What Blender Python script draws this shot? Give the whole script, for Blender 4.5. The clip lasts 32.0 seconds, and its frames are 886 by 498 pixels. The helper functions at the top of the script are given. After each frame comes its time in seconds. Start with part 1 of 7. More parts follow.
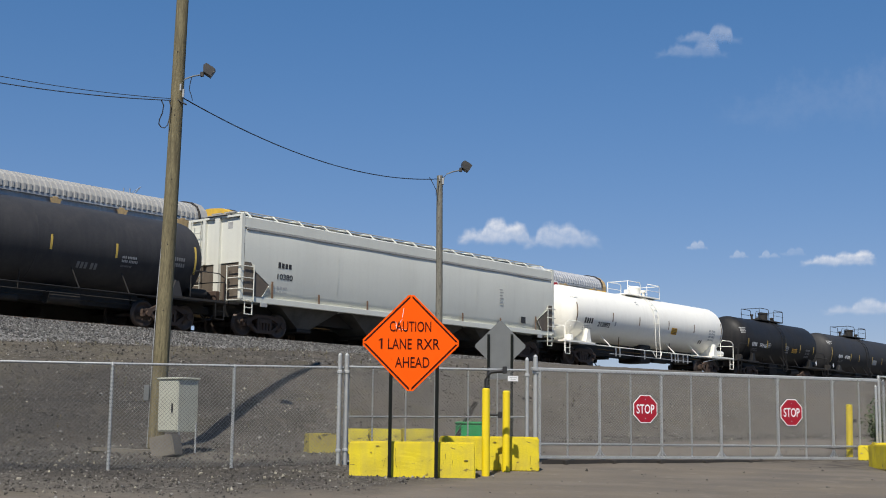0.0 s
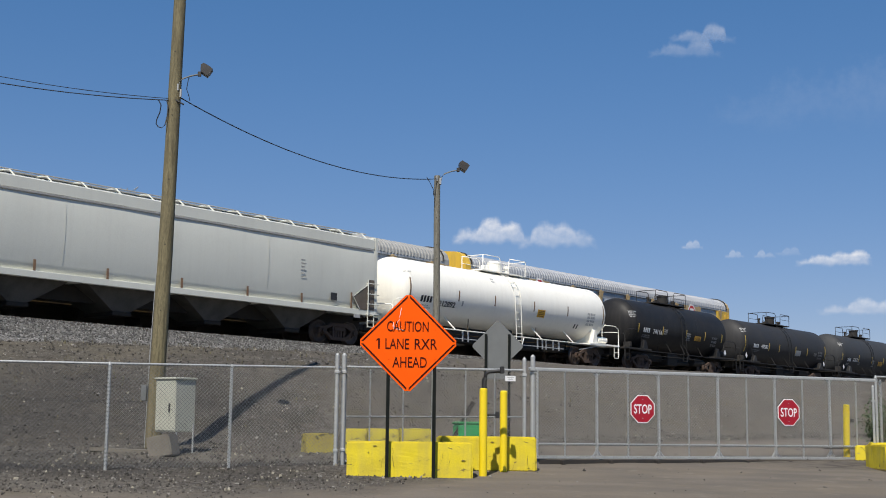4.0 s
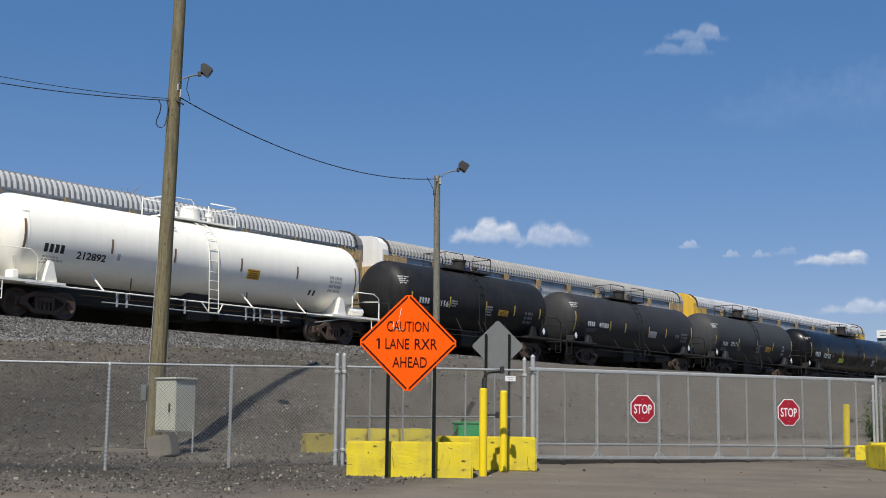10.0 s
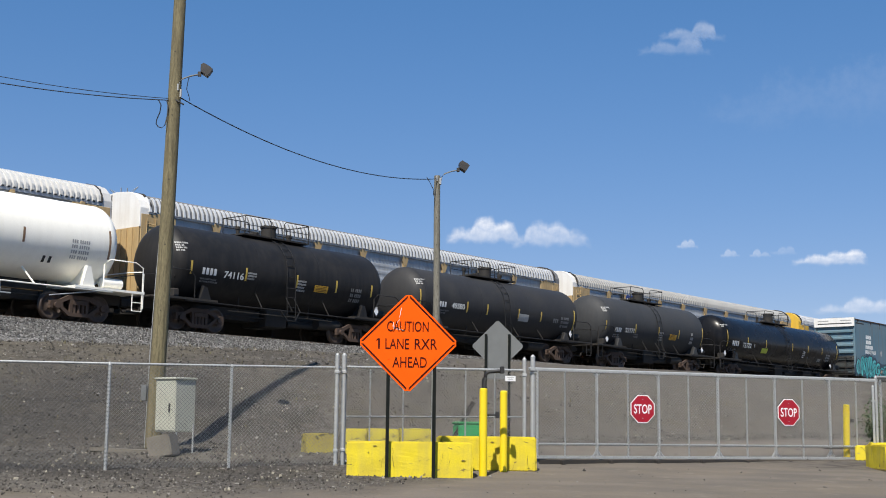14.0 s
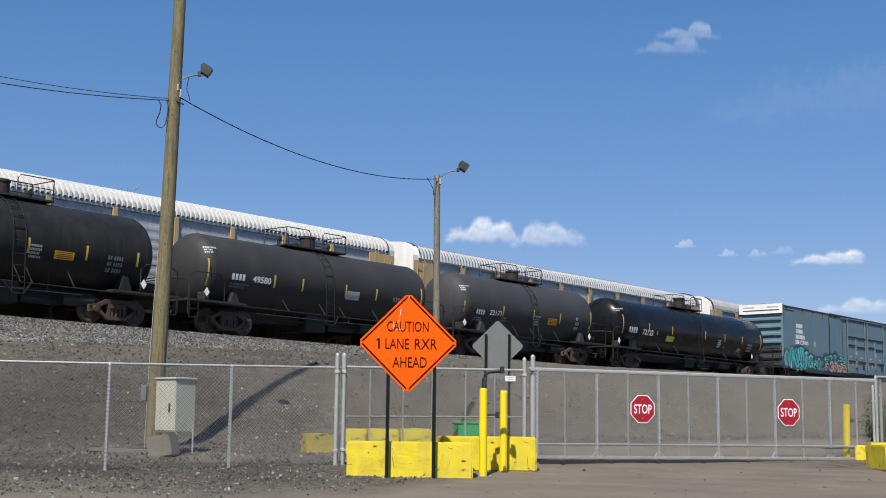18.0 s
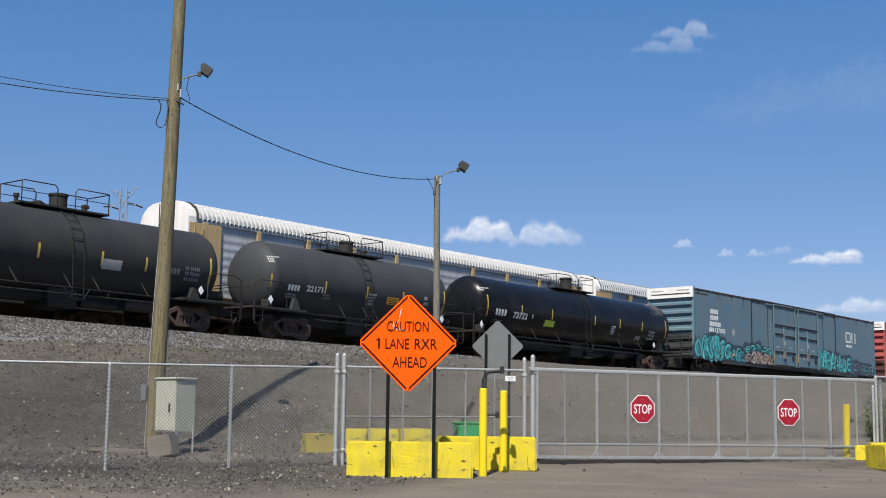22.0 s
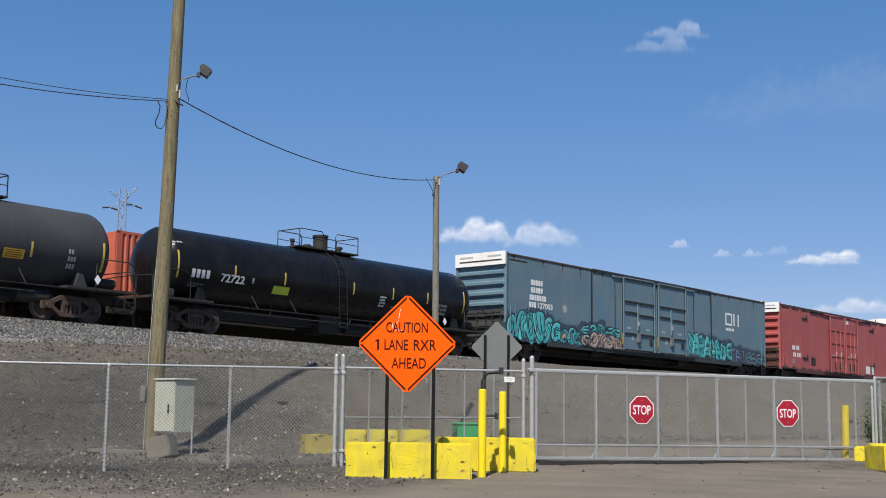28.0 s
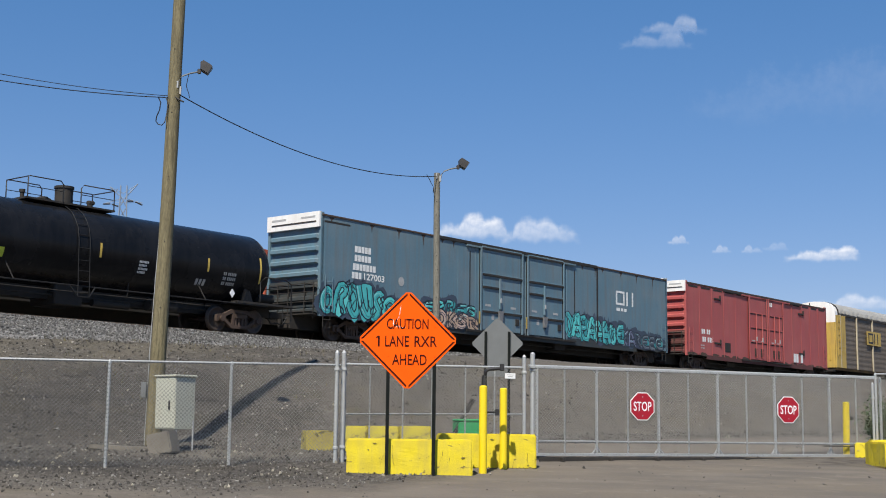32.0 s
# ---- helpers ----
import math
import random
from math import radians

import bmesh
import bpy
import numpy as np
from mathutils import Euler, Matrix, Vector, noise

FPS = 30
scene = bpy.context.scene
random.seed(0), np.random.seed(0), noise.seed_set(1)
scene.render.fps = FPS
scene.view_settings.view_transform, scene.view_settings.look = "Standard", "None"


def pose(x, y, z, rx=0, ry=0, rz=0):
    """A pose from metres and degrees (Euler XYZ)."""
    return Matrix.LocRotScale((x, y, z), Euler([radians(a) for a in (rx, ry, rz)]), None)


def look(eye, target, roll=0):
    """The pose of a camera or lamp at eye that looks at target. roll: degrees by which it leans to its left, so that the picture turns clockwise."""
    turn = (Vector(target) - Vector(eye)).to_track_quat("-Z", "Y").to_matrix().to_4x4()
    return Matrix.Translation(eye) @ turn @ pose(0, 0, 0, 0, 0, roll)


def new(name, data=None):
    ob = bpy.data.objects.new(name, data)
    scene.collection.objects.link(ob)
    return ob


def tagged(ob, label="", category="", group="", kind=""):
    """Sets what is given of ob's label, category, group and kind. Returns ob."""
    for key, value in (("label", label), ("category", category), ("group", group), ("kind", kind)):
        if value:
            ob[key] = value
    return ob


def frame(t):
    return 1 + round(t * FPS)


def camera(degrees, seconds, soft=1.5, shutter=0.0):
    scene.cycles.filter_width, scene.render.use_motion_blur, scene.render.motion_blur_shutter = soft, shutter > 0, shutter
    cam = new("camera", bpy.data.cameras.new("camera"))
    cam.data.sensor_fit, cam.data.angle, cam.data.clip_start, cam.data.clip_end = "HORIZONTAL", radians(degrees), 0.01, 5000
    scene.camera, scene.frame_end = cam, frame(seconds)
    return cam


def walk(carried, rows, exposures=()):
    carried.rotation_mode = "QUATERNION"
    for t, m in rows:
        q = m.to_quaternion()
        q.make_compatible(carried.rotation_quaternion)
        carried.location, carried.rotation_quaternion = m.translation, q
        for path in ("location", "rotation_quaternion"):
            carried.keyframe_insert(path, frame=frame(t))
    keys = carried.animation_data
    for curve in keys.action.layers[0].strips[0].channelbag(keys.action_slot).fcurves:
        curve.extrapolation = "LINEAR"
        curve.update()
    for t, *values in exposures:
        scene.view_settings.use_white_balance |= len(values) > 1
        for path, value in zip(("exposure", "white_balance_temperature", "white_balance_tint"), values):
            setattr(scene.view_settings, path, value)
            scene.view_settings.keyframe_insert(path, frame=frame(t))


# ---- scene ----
import functools

# ---- camera and its walk ----
EYE = (0.0, 0.0, 1.3)
FOCAL = 2330.0
TILT = math.atan(328.5 / FOCAL)
cam = camera(37.2, 32.0, soft=1.0)


def aim(dx, dy):
    """Camera pose with the picture shifted by dx, dy (a small sway)."""
    yaw, pitch = dx / FOCAL, TILT + dy / FOCAL
    way = Vector((-math.sin(yaw) * math.cos(pitch), math.cos(yaw) * math.cos(pitch), math.sin(pitch)))
    return look(EYE, Vector(EYE) + way * 10, roll=0.647)


SWAY = [(0.0, 4.6, 0), (0.5, 4.6, 0), (1.0, 2.8, 0), (1.5, 1.2, 0), (2.0, 0, 0), (3.5, 0, 0), (25.5, 0, 0), (27.0, 0, 0.5),
        (27.5, 0, 1.7), (28.0, -1.6, 1.6), (28.5, -1.6, 4.4), (29.0, -1.6, 3.0), (29.5, 1.4, 6.2), (30.0, -1.5, 1.6),
        (30.5, 0, 1.5), (31.0, -0.4, -3.6), (31.5, -2.4, -4.2), (32.0, -0.4, -4.6)]
walk(cam, [(t, aim(dx, dy)) for t, dx, dy in SWAY],
     exposures=[(0.0, 0.14), (11.2, 0.14), (13.6, 0.40), (32.0, 0.40)])

# ---- the line: track directions and the ways of the two trains ----
D = Vector((0.63019, 0.77644, 0.0))      # along the track, away from the camera
N = Vector((-0.77644, 0.63019, 0.0))     # across the track, away from the camera
TURN = math.degrees(math.atan2(D.y, D.x))
RAIL = 4.86
NEAR, FAR = 37.5, 42.1                   # distance of the two track centres


def place(s, lat, z):
    return D * s + N * lat + Vector((0, 0, z))


def near_run(t):
    if t < 6.0:      # even pace at first
        return near_run(6.0) + (6.0 - t) * 3.163
    u = t / 32.0
    return 0.96 * (-113.275 * u + 24.772 * u * u - 13.781 * u ** 3)


def far_run(t):
    return 4.06 * t + 1.25 * max(0.0, 1 - t / 13.0) ** 1.3      # gathers a little speed at first


# ---- world, sun, exposure ----
SUN = Vector((-0.146, -0.583, 0.799)).normalized()
world = bpy.data.worlds.new("sky")
scene.world = world
world.use_nodes = True
wn = world.node_tree.nodes
sky = wn.new("ShaderNodeTexSky")
sky.sky_type = "NISHITA"
sky.sun_disc = False
sky.sun_elevation = math.asin(SUN.z)
sky.sun_rotation = math.atan2(SUN.x, SUN.y)
sky.air_density, sky.dust_density, sky.ozone_density = 1.0, 0.0, 5.0
wn["Background"].inputs["Strength"].default_value = 0.128
clear = wn.new("ShaderNodeHueSaturation")      # clear dry air: a deeper blue
clear.inputs["Saturation"].default_value = 1.3
world.node_tree.links.new(sky.outputs[0], clear.inputs["Color"])
haze = wn.new("ShaderNodeGamma")               # evens the sky from zenith to skyline
haze.inputs["Gamma"].default_value = 0.65
tint = wn.new("ShaderNodeMix")
tint.data_type, tint.blend_type = "RGBA", "MULTIPLY"
tint.inputs[0].default_value = 1.0
tint.inputs[7].default_value = (0.96, 0.93, 1.15, 1)
world.node_tree.links.new(clear.outputs[0], haze.inputs["Color"])
world.node_tree.links.new(haze.outputs[0], tint.inputs[6])
world.node_tree.links.new(tint.outputs[2], wn["Background"].inputs["Color"])
sun = new("sun", bpy.data.lights.new("sun", "SUN"))
sun.data.energy, sun.data.angle, sun.data.color = 5.0, radians(0.53), (1.0, 0.94, 0.84)
sun.matrix_world = look(SUN * 50, (0, 0, 0))


# ---- materials ----
def mat(name, colour, rough=0.7, metal=0.0, second=None, scale=3.0, amount=0.5, grain=60.0, grain_amount=0.25, bump=0.15,
        streak=None, streak_amount=0.4, coords="Object", stretch=(1, 1, 1), vary=0.0, spec=0.5, stain=None):
    """Painted or raw surface: base colour, patches of a second colour, fine grain, vertical streaks of dirt, relief."""
    m = bpy.data.materials.new(name)
    m.use_nodes = True
    nt, nodes, link = m.node_tree, m.node_tree.nodes, m.node_tree.links.new
    b = nodes["Principled BSDF"]
    b.inputs["Specular IOR Level"].default_value = spec
    tc = nodes.new("ShaderNodeTexCoord")
    mp = nodes.new("ShaderNodeMapping")
    mp.inputs["Scale"].default_value = stretch
    link(tc.outputs[coords], mp.inputs["Vector"])

    def noise_tex(sc, detail=4.0, vec=None):
        n = nodes.new("ShaderNodeTexNoise")
        n.inputs["Scale"].default_value = sc
        n.inputs["Detail"].default_value = detail
        link(vec or mp.outputs[0], n.inputs["Vector"])
        return n.outputs["Fac"]

    def mix(fac, a, bcol, blend="MIX"):
        x = nodes.new("ShaderNodeMix")
        x.data_type, x.blend_type = "RGBA", blend
        for sock, v in ((x.inputs[0], fac), (x.inputs[6], a), (x.inputs[7], bcol)):
            if hasattr(v, "is_linked"):
                link(v, sock)
            else:
                sock.default_value = v if isinstance(v, (int, float)) else (*v, 1)
        return x.outputs[2]

    def ramp(src, lo, hi, top=1.0):
        r = nodes.new("ShaderNodeMapRange")
        r.inputs[1].default_value, r.inputs[2].default_value, r.inputs[4].default_value = lo, hi, top
        link(src, r.inputs[0])
        return r.outputs[0]

    col = colour
    patch = noise_tex(scale, 6.0)
    if second:
        col = mix(ramp(patch, 0.42, 0.68, amount), colour, second)
    if streak:
        sm = nodes.new("ShaderNodeMapping")
        sm.inputs["Scale"].default_value = (2.5, 2.5, 0.18)
        link(tc.outputs[coords], sm.inputs["Vector"])
        col = mix(ramp(noise_tex(2.2, 5.0, sm.outputs[0]), 0.45, 0.75, streak_amount), col, streak)
    if stain:
        tone, sc, lo, hi = stain
        st = nodes.new("ShaderNodeMapping")
        st.inputs["Scale"].default_value = (1.0, 1.0, 1.8)
        st.inputs["Rotation"].default_value = (0, 0.4, 0)
        link(tc.outputs[coords], st.inputs["Vector"])
        col = mix(ramp(noise_tex(sc, 7.0, st.outputs[0]), lo, hi, 0.8), col, tone)
    fine = noise_tex(grain, 3.0)
    dark = mix(ramp(fine, 0.3, 0.75, grain_amount), col, (0.0, 0.0, 0.0))
    if vary:
        info = nodes.new("ShaderNodeObjectInfo")
        h = nodes.new("ShaderNodeHueSaturation")
        link(ramp(info.outputs["Random"], 0, 1, 2 * vary), h.inputs["Value"])
        add = nodes.new("ShaderNodeMath")
        add.inputs[1].default_value = 1 - vary
        link(ramp(info.outputs["Random"], 0, 1, 2 * vary), add.inputs[0])
        link(add.outputs[0], h.inputs["Value"])
        link(dark, h.inputs["Color"])
        dark = h.outputs[0]
    link(dark, b.inputs["Base Color"])
    rr = nodes.new("ShaderNodeMapRange")
    rr.inputs[3].default_value, rr.inputs[4].default_value = max(0.05, rough - 0.12), min(1.0, rough + 0.12)
    link(patch, rr.inputs[0])
    link(rr.outputs[0], b.inputs["Roughness"])
    b.inputs["Metallic"].default_value = metal
    if bump:
        bp = nodes.new("ShaderNodeBump")
        bp.inputs["Strength"].default_value, bp.inputs["Distance"].default_value = bump, 0.01
        link(fine, bp.inputs["Height"])
        link(bp.outputs[0], b.inputs["Normal"])
    return m


def stone_mat(name, colours, size, mask=None, rough=0.95, bump=0.7):
    """Loose stones: every cell its own tone, over patches of dust and soil."""
    m = bpy.data.materials.new(name)
    m.use_nodes = True
    nodes, link = m.node_tree.nodes, m.node_tree.links.new
    b = nodes["Principled BSDF"]
    b.inputs["Roughness"].default_value = rough
    b.inputs["Specular IOR Level"].default_value = 0.2
    tc = nodes.new("ShaderNodeTexCoord")

    def stones(sc):
        v = nodes.new("ShaderNodeTexVoronoi")
        v.inputs["Scale"].default_value = sc
        link(tc.outputs["Object"], v.inputs["Vector"])
        sep = nodes.new("ShaderNodeSeparateColor")
        link(v.outputs["Color"], sep.inputs[0])
        return sep.outputs[0], v.outputs["Distance"]

    def ramp(src, stops):
        r = nodes.new("ShaderNodeValToRGB")
        e = r.color_ramp.elements
        while len(e) < len(stops):
            e.new(0.5)
        for el, (pos, c) in zip(e, stops):
            el.position, el.color = pos, (*c, 1)
        link(src, r.inputs[0])
        return r.outputs[0]

    def noise_tex(sc, detail=5.0):
        n = nodes.new("ShaderNodeTexNoise")
        n.inputs["Scale"].default_value, n.inputs["Detail"].default_value = sc, detail
        link(tc.outputs["Object"], n.inputs["Vector"])
        return n.outputs["Fac"]

    def mix(fac, a, c, blend="MIX"):
        x = nodes.new("ShaderNodeMix")
        x.data_type, x.blend_type = "RGBA", blend
        for sock, v in ((x.inputs[0], fac), (x.inputs[6], a), (x.inputs[7], c)):
            if hasattr(v, "is_linked"):
                link(v, sock)
            else:
                sock.default_value = v if isinstance(v, (int, float)) else (*v, 1)
        return x.outputs[2]

    def span(src, lo, hi, top=1.0):
        r = nodes.new("ShaderNodeMapRange")
        r.inputs[1].default_value, r.inputs[2].default_value, r.inputs[4].default_value = lo, hi, top
        link(src, r.inputs[0])
        return r.outputs[0]

    tone, dist = stones(1 / size)
    tone2, dist2 = stones(2.3 / size)
    coarse = ramp(tone, colours)
    fine = ramp(tone2, [(p, tuple(0.85 * q for q in c)) for p, c in colours])
    col = mix(span(noise_tex(1.2), 0.35, 0.65), coarse, fine)
    if mask:
        for soil, sc, lo, hi, top in mask:
            col = mix(span(noise_tex(sc), lo, hi, top), col, soil)
    link(col, b.inputs["Base Color"])
    bp = nodes.new("ShaderNodeBump")
    bp.inputs["Strength"].default_value, bp.inputs["Distance"].default_value = bump, size * 0.6
    bp.invert = True
    link(dist, bp.inputs["Height"])
    link(bp.outputs[0], b.inputs["Normal"])
    return m, nodes, link, b, col, mix, noise_tex, span, bp


GREY_STONE = [(0.0, (0.06, 0.057, 0.055)), (0.45, (0.15, 0.145, 0.137)), (0.8, (0.235, 0.227, 0.216)), (1.0, (0.36, 0.35, 0.335))]
BROWN_STONE = [(0.0, (0.028, 0.025, 0.022)), (0.5, (0.08, 0.072, 0.062)), (0.92, (0.122, 0.111, 0.096)), (1.0, (0.185, 0.17, 0.152))]
M_ballast = stone_mat("crushed_stone", GREY_STONE, 0.09, [((0.15, 0.135, 0.12), 0.5, 0.5, 0.75, 0.4)], bump=0.45)[0]

# bank and yard: brown gravel, soil, dry weeds, and the worn drive of packed earth and old asphalt
M_ground, nodes, link, bsdf, base, mix, ntex, span, bp = stone_mat(
    "yard_gravel", BROWN_STONE, 0.07,
    [((0.105, 0.088, 0.068), 0.35, 0.48, 0.7, 0.6), ((0.088, 0.074, 0.04), 0.8, 0.56, 0.72, 0.5), ((0.04, 0.035, 0.031), 0.22, 0.52, 0.7, 0.6), ((0.035, 0.031, 0.027), 1.1, 0.5, 0.68, 0.5), ((0.17, 0.15, 0.12), 1.9, 0.56, 0.72, 0.4)])
at = nodes.new("ShaderNodeAttribute")
at.attribute_name = "drive"
worn = mix(span(ntex(0.5), 0.4, 0.65, 0.8), (0.155, 0.13, 0.10), (0.118, 0.103, 0.086))
tyre = nodes.new("ShaderNodeMapping")           # long faint wheel marks through the gate
tyre.inputs["Rotation"].default_value, tyre.inputs["Scale"].default_value = (0, 0, radians(-28)), (0.35, 1.1, 1)
tyre_co = nodes.new("ShaderNodeTexCoord")
tyre_tex = nodes.new("ShaderNodeTexNoise")
tyre_tex.inputs["Scale"].default_value, tyre_tex.inputs["Detail"].default_value = 1.3, 4.0
link(tyre_co.outputs["Object"], tyre.inputs["Vector"])
link(tyre.outputs[0], tyre_tex.inputs["Vector"])
worn = mix(span(tyre_tex.outputs["Fac"], 0.45, 0.7, 0.35), worn, (0.235, 0.20, 0.16))
worn = mix(span(ntex(90.0, 2.0), 0.35, 0.75, 0.35), worn, (0.06, 0.055, 0.05))
worn = mix(span(ntex(2.5), 0.6, 0.75, 0.35), worn, (0.26, 0.225, 0.18))
damp, dusty, dry = (nodes.new("ShaderNodeAttribute") for _ in range(3))
damp.attribute_name, dusty.attribute_name, dry.attribute_name = "damp", "dusty", "dry"      # darker stony patch; dusty tan stretch behind the gate; dead grass under the ballast
base = mix(dry.outputs["Fac"], base, mix(span(ntex(9.0, 6.0), 0.35, 0.65), (0.165, 0.142, 0.098), (0.078, 0.068, 0.05)))
base = mix(damp.outputs["Fac"], base, (0.036, 0.033, 0.030))
base = mix(dusty.outputs["Fac"], base, (0.152, 0.134, 0.11))
soil = nodes.new("ShaderNodeAttribute")
soil.attribute_name = "soil"                    # dark churned earth at the gate's end
link(mix(soil.outputs["Fac"], mix(at.outputs["Fac"], base, worn), mix(span(ntex(3.0), 0.4, 0.6), (0.05, 0.044, 0.038), (0.11, 0.096, 0.08))), bsdf.inputs["Base Color"])
fl = nodes.new("ShaderNodeMath")
fl.operation, fl.inputs[0].default_value = "MULTIPLY_ADD", 0.0
fl.inputs[1].default_value, fl.inputs[2].default_value = -0.55, 0.7
link(at.outputs["Fac"], fl.inputs[0])
link(fl.outputs[0], bp.inputs["Strength"])

def loose_mat(name, stops):
    """Separate stones, each with its own tone."""
    m = bpy.data.materials.new(name)
    m.use_nodes = True
    nodes, link = m.node_tree.nodes, m.node_tree.links.new
    b = nodes["Principled BSDF"]
    b.inputs["Roughness"].default_value, b.inputs["Specular IOR Level"].default_value = 0.9, 0.25
    geo, r = nodes.new("ShaderNodeNewGeometry"), nodes.new("ShaderNodeValToRGB")
    e = r.color_ramp.elements
    while len(e) < len(stops):
        e.new(0.5)
    for el, (pos, c) in zip(e, stops):
        el.position, el.color = pos, (*c, 1)
    link(geo.outputs["Random Per Island"], r.inputs[0])
    link(r.outputs[0], b.inputs["Base Color"])
    return m


M_loose_grey = loose_mat("broken_grey_stone", [(0.0, (0.06, 0.058, 0.055)), (0.5, (0.12, 0.116, 0.11)), (0.9, (0.185, 0.18, 0.172)), (1.0, (0.28, 0.273, 0.262))])
M_loose_brown = loose_mat("brown_gravel_stone", [(0.0, (0.032, 0.029, 0.026)), (0.5, (0.095, 0.086, 0.075)), (0.9, (0.15, 0.137, 0.12)), (1.0, (0.27, 0.255, 0.232))])

M_black = mat("black_tank_paint", (0.019, 0.019, 0.020), 0.5, second=(0.036, 0.034, 0.033), scale=0.8, amount=0.5, streak=(0.055, 0.05, 0.045), streak_amount=0.3, grain=30, bump=0.04, spec=0.16)
M_gloss = mat("fresh_black_paint", (0.008, 0.0085, 0.010), 0.27, second=(0.02, 0.02, 0.022), scale=0.7, amount=0.5, streak=(0.03, 0.028, 0.028), streak_amount=0.25, grain=30, bump=0.02, spec=0.16)
M_grey_tank = mat("dusty_grey_tank_paint", (0.046, 0.048, 0.051), 0.6, second=(0.066, 0.066, 0.067), scale=0.7, amount=0.6, streak=(0.09, 0.085, 0.08), streak_amount=0.16, grain=30, bump=0.04, spec=0.18)
M_charcoal = mat("charcoal_tank_paint", (0.036, 0.036, 0.038), 0.55, second=(0.056, 0.054, 0.051), scale=0.7, amount=0.6, streak=(0.068, 0.063, 0.058), streak_amount=0.18, grain=30, bump=0.04, spec=0.18)
M_slate = mat("slate_grey_tank_paint", (0.042, 0.042, 0.045), 0.55, second=(0.061, 0.059, 0.060), scale=0.7, amount=0.6, streak=(0.085, 0.08, 0.076), streak_amount=0.3, grain=30, bump=0.04, spec=0.22)
M_white = mat("white_tank_paint", (0.92, 0.895, 0.81), 0.4, second=(0.88, 0.85, 0.76), scale=0.7, amount=0.35, streak=(0.62, 0.57, 0.49), streak_amount=0.14, grain=25, grain_amount=0.06, bump=0.03)
M_hopper = mat("pale_grey_car_paint", (0.68, 0.68, 0.605), 0.5, second=(0.60, 0.60, 0.535), scale=0.5, amount=0.5, streak=(0.46, 0.43, 0.38), streak_amount=0.12, grain=25, grain_amount=0.08, bump=0.03)
# pale hopper paint with the shade below the side sill put into its colour
M_hopper_shade = mat("shaded_hopper_paint", (0.095, 0.09, 0.08), 0.85, second=(0.05, 0.047, 0.043), scale=2, amount=0.7, grain=30, bump=0.05)
M_blue = mat("weathered_blue_car_paint", (0.108, 0.195, 0.245), 0.6, second=(0.165, 0.225, 0.255), scale=0.7, amount=0.7, streak=(0.16, 0.125, 0.095), streak_amount=0.4, grain=25, grain_amount=0.15, bump=0.05)
M_red = mat("faded_red_car_paint", (0.38, 0.078, 0.074), 0.6, second=(0.43, 0.115, 0.105), scale=0.7, amount=0.7, streak=(0.24, 0.09, 0.07), streak_amount=0.4, grain=25, grain_amount=0.15, bump=0.05)
M_container = mat("orange_red_container_paint", (0.52, 0.115, 0.06), 0.55, second=(0.44, 0.11, 0.07), scale=0.7, amount=0.6, streak=(0.25, 0.09, 0.06), streak_amount=0.3, grain=25, grain_amount=0.1, bump=0.04)
M_tan = mat("faded_yellow_car_paint", (0.48, 0.34, 0.165), 0.6, second=(0.40, 0.29, 0.15), scale=1.2, amount=0.6, streak=(0.26, 0.17, 0.08), streak_amount=0.4, grain=25, grain_amount=0.12, bump=0.05)
M_yellow_car = mat("bright_yellow_car_paint", (0.75, 0.47, 0.05), 0.5, second=(0.62, 0.40, 0.07), scale=1.2, amount=0.5, streak=(0.3, 0.2, 0.08), streak_amount=0.3, grain=25, grain_amount=0.1, bump=0.04)
M_yellow_dull = mat("dull_yellow_car_paint", (0.52, 0.35, 0.075), 0.6, second=(0.42, 0.29, 0.085), scale=1.5, amount=0.6, streak=(0.22, 0.15, 0.06), streak_amount=0.4, grain=25, grain_amount=0.15, bump=0.04)
M_grimy_blue = mat("grimy_blue_car_paint", (0.03, 0.042, 0.048), 0.75, second=(0.06, 0.052, 0.042), scale=2, amount=0.7, grain=30, bump=0.1)
M_grimy_red = mat("grimy_red_car_paint", (0.11, 0.03, 0.028), 0.75, second=(0.08, 0.045, 0.035), scale=2, amount=0.7, grain=30, bump=0.1)
M_galv_panel = mat("galvanised_screen", (0.48, 0.50, 0.52), 0.5, 0.15, second=(0.36, 0.375, 0.39), scale=1.2, amount=0.6, streak=(0.22, 0.2, 0.18), streak_amount=0.4, grain=30, bump=0.05)
M_brown_panel = mat("dirty_brown_screen", (0.13, 0.105, 0.08), 0.7, second=(0.18, 0.15, 0.12), scale=1.2, amount=0.6, streak=(0.08, 0.06, 0.05), streak_amount=0.4, grain=30, bump=0.05)
M_roof_white = mat("white_roof_sheet", (0.54, 0.535, 0.52), 0.55, second=(0.47, 0.465, 0.45), scale=0.8, amount=0.4, grain=25, grain_amount=0.08, bump=0.03)
# one galvanised roof: sheet dark for shade between ribs, ribs pale for sunlight
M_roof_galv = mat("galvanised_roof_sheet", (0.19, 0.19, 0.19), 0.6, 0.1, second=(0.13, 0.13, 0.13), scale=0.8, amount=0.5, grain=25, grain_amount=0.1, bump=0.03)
M_roof_rib = mat("sunlit_galvanised_rib", (0.66, 0.67, 0.68), 0.38, 0.25, second=(0.56, 0.57, 0.57), scale=0.8, amount=0.4, grain=25, grain_amount=0.08, bump=0.02)
M_roof_grey = mat("dull_grey_roof_sheet", (0.36, 0.355, 0.34), 0.6, 0.1, second=(0.29, 0.28, 0.26), scale=0.8, amount=0.6, grain=25, grain_amount=0.12, bump=0.05)
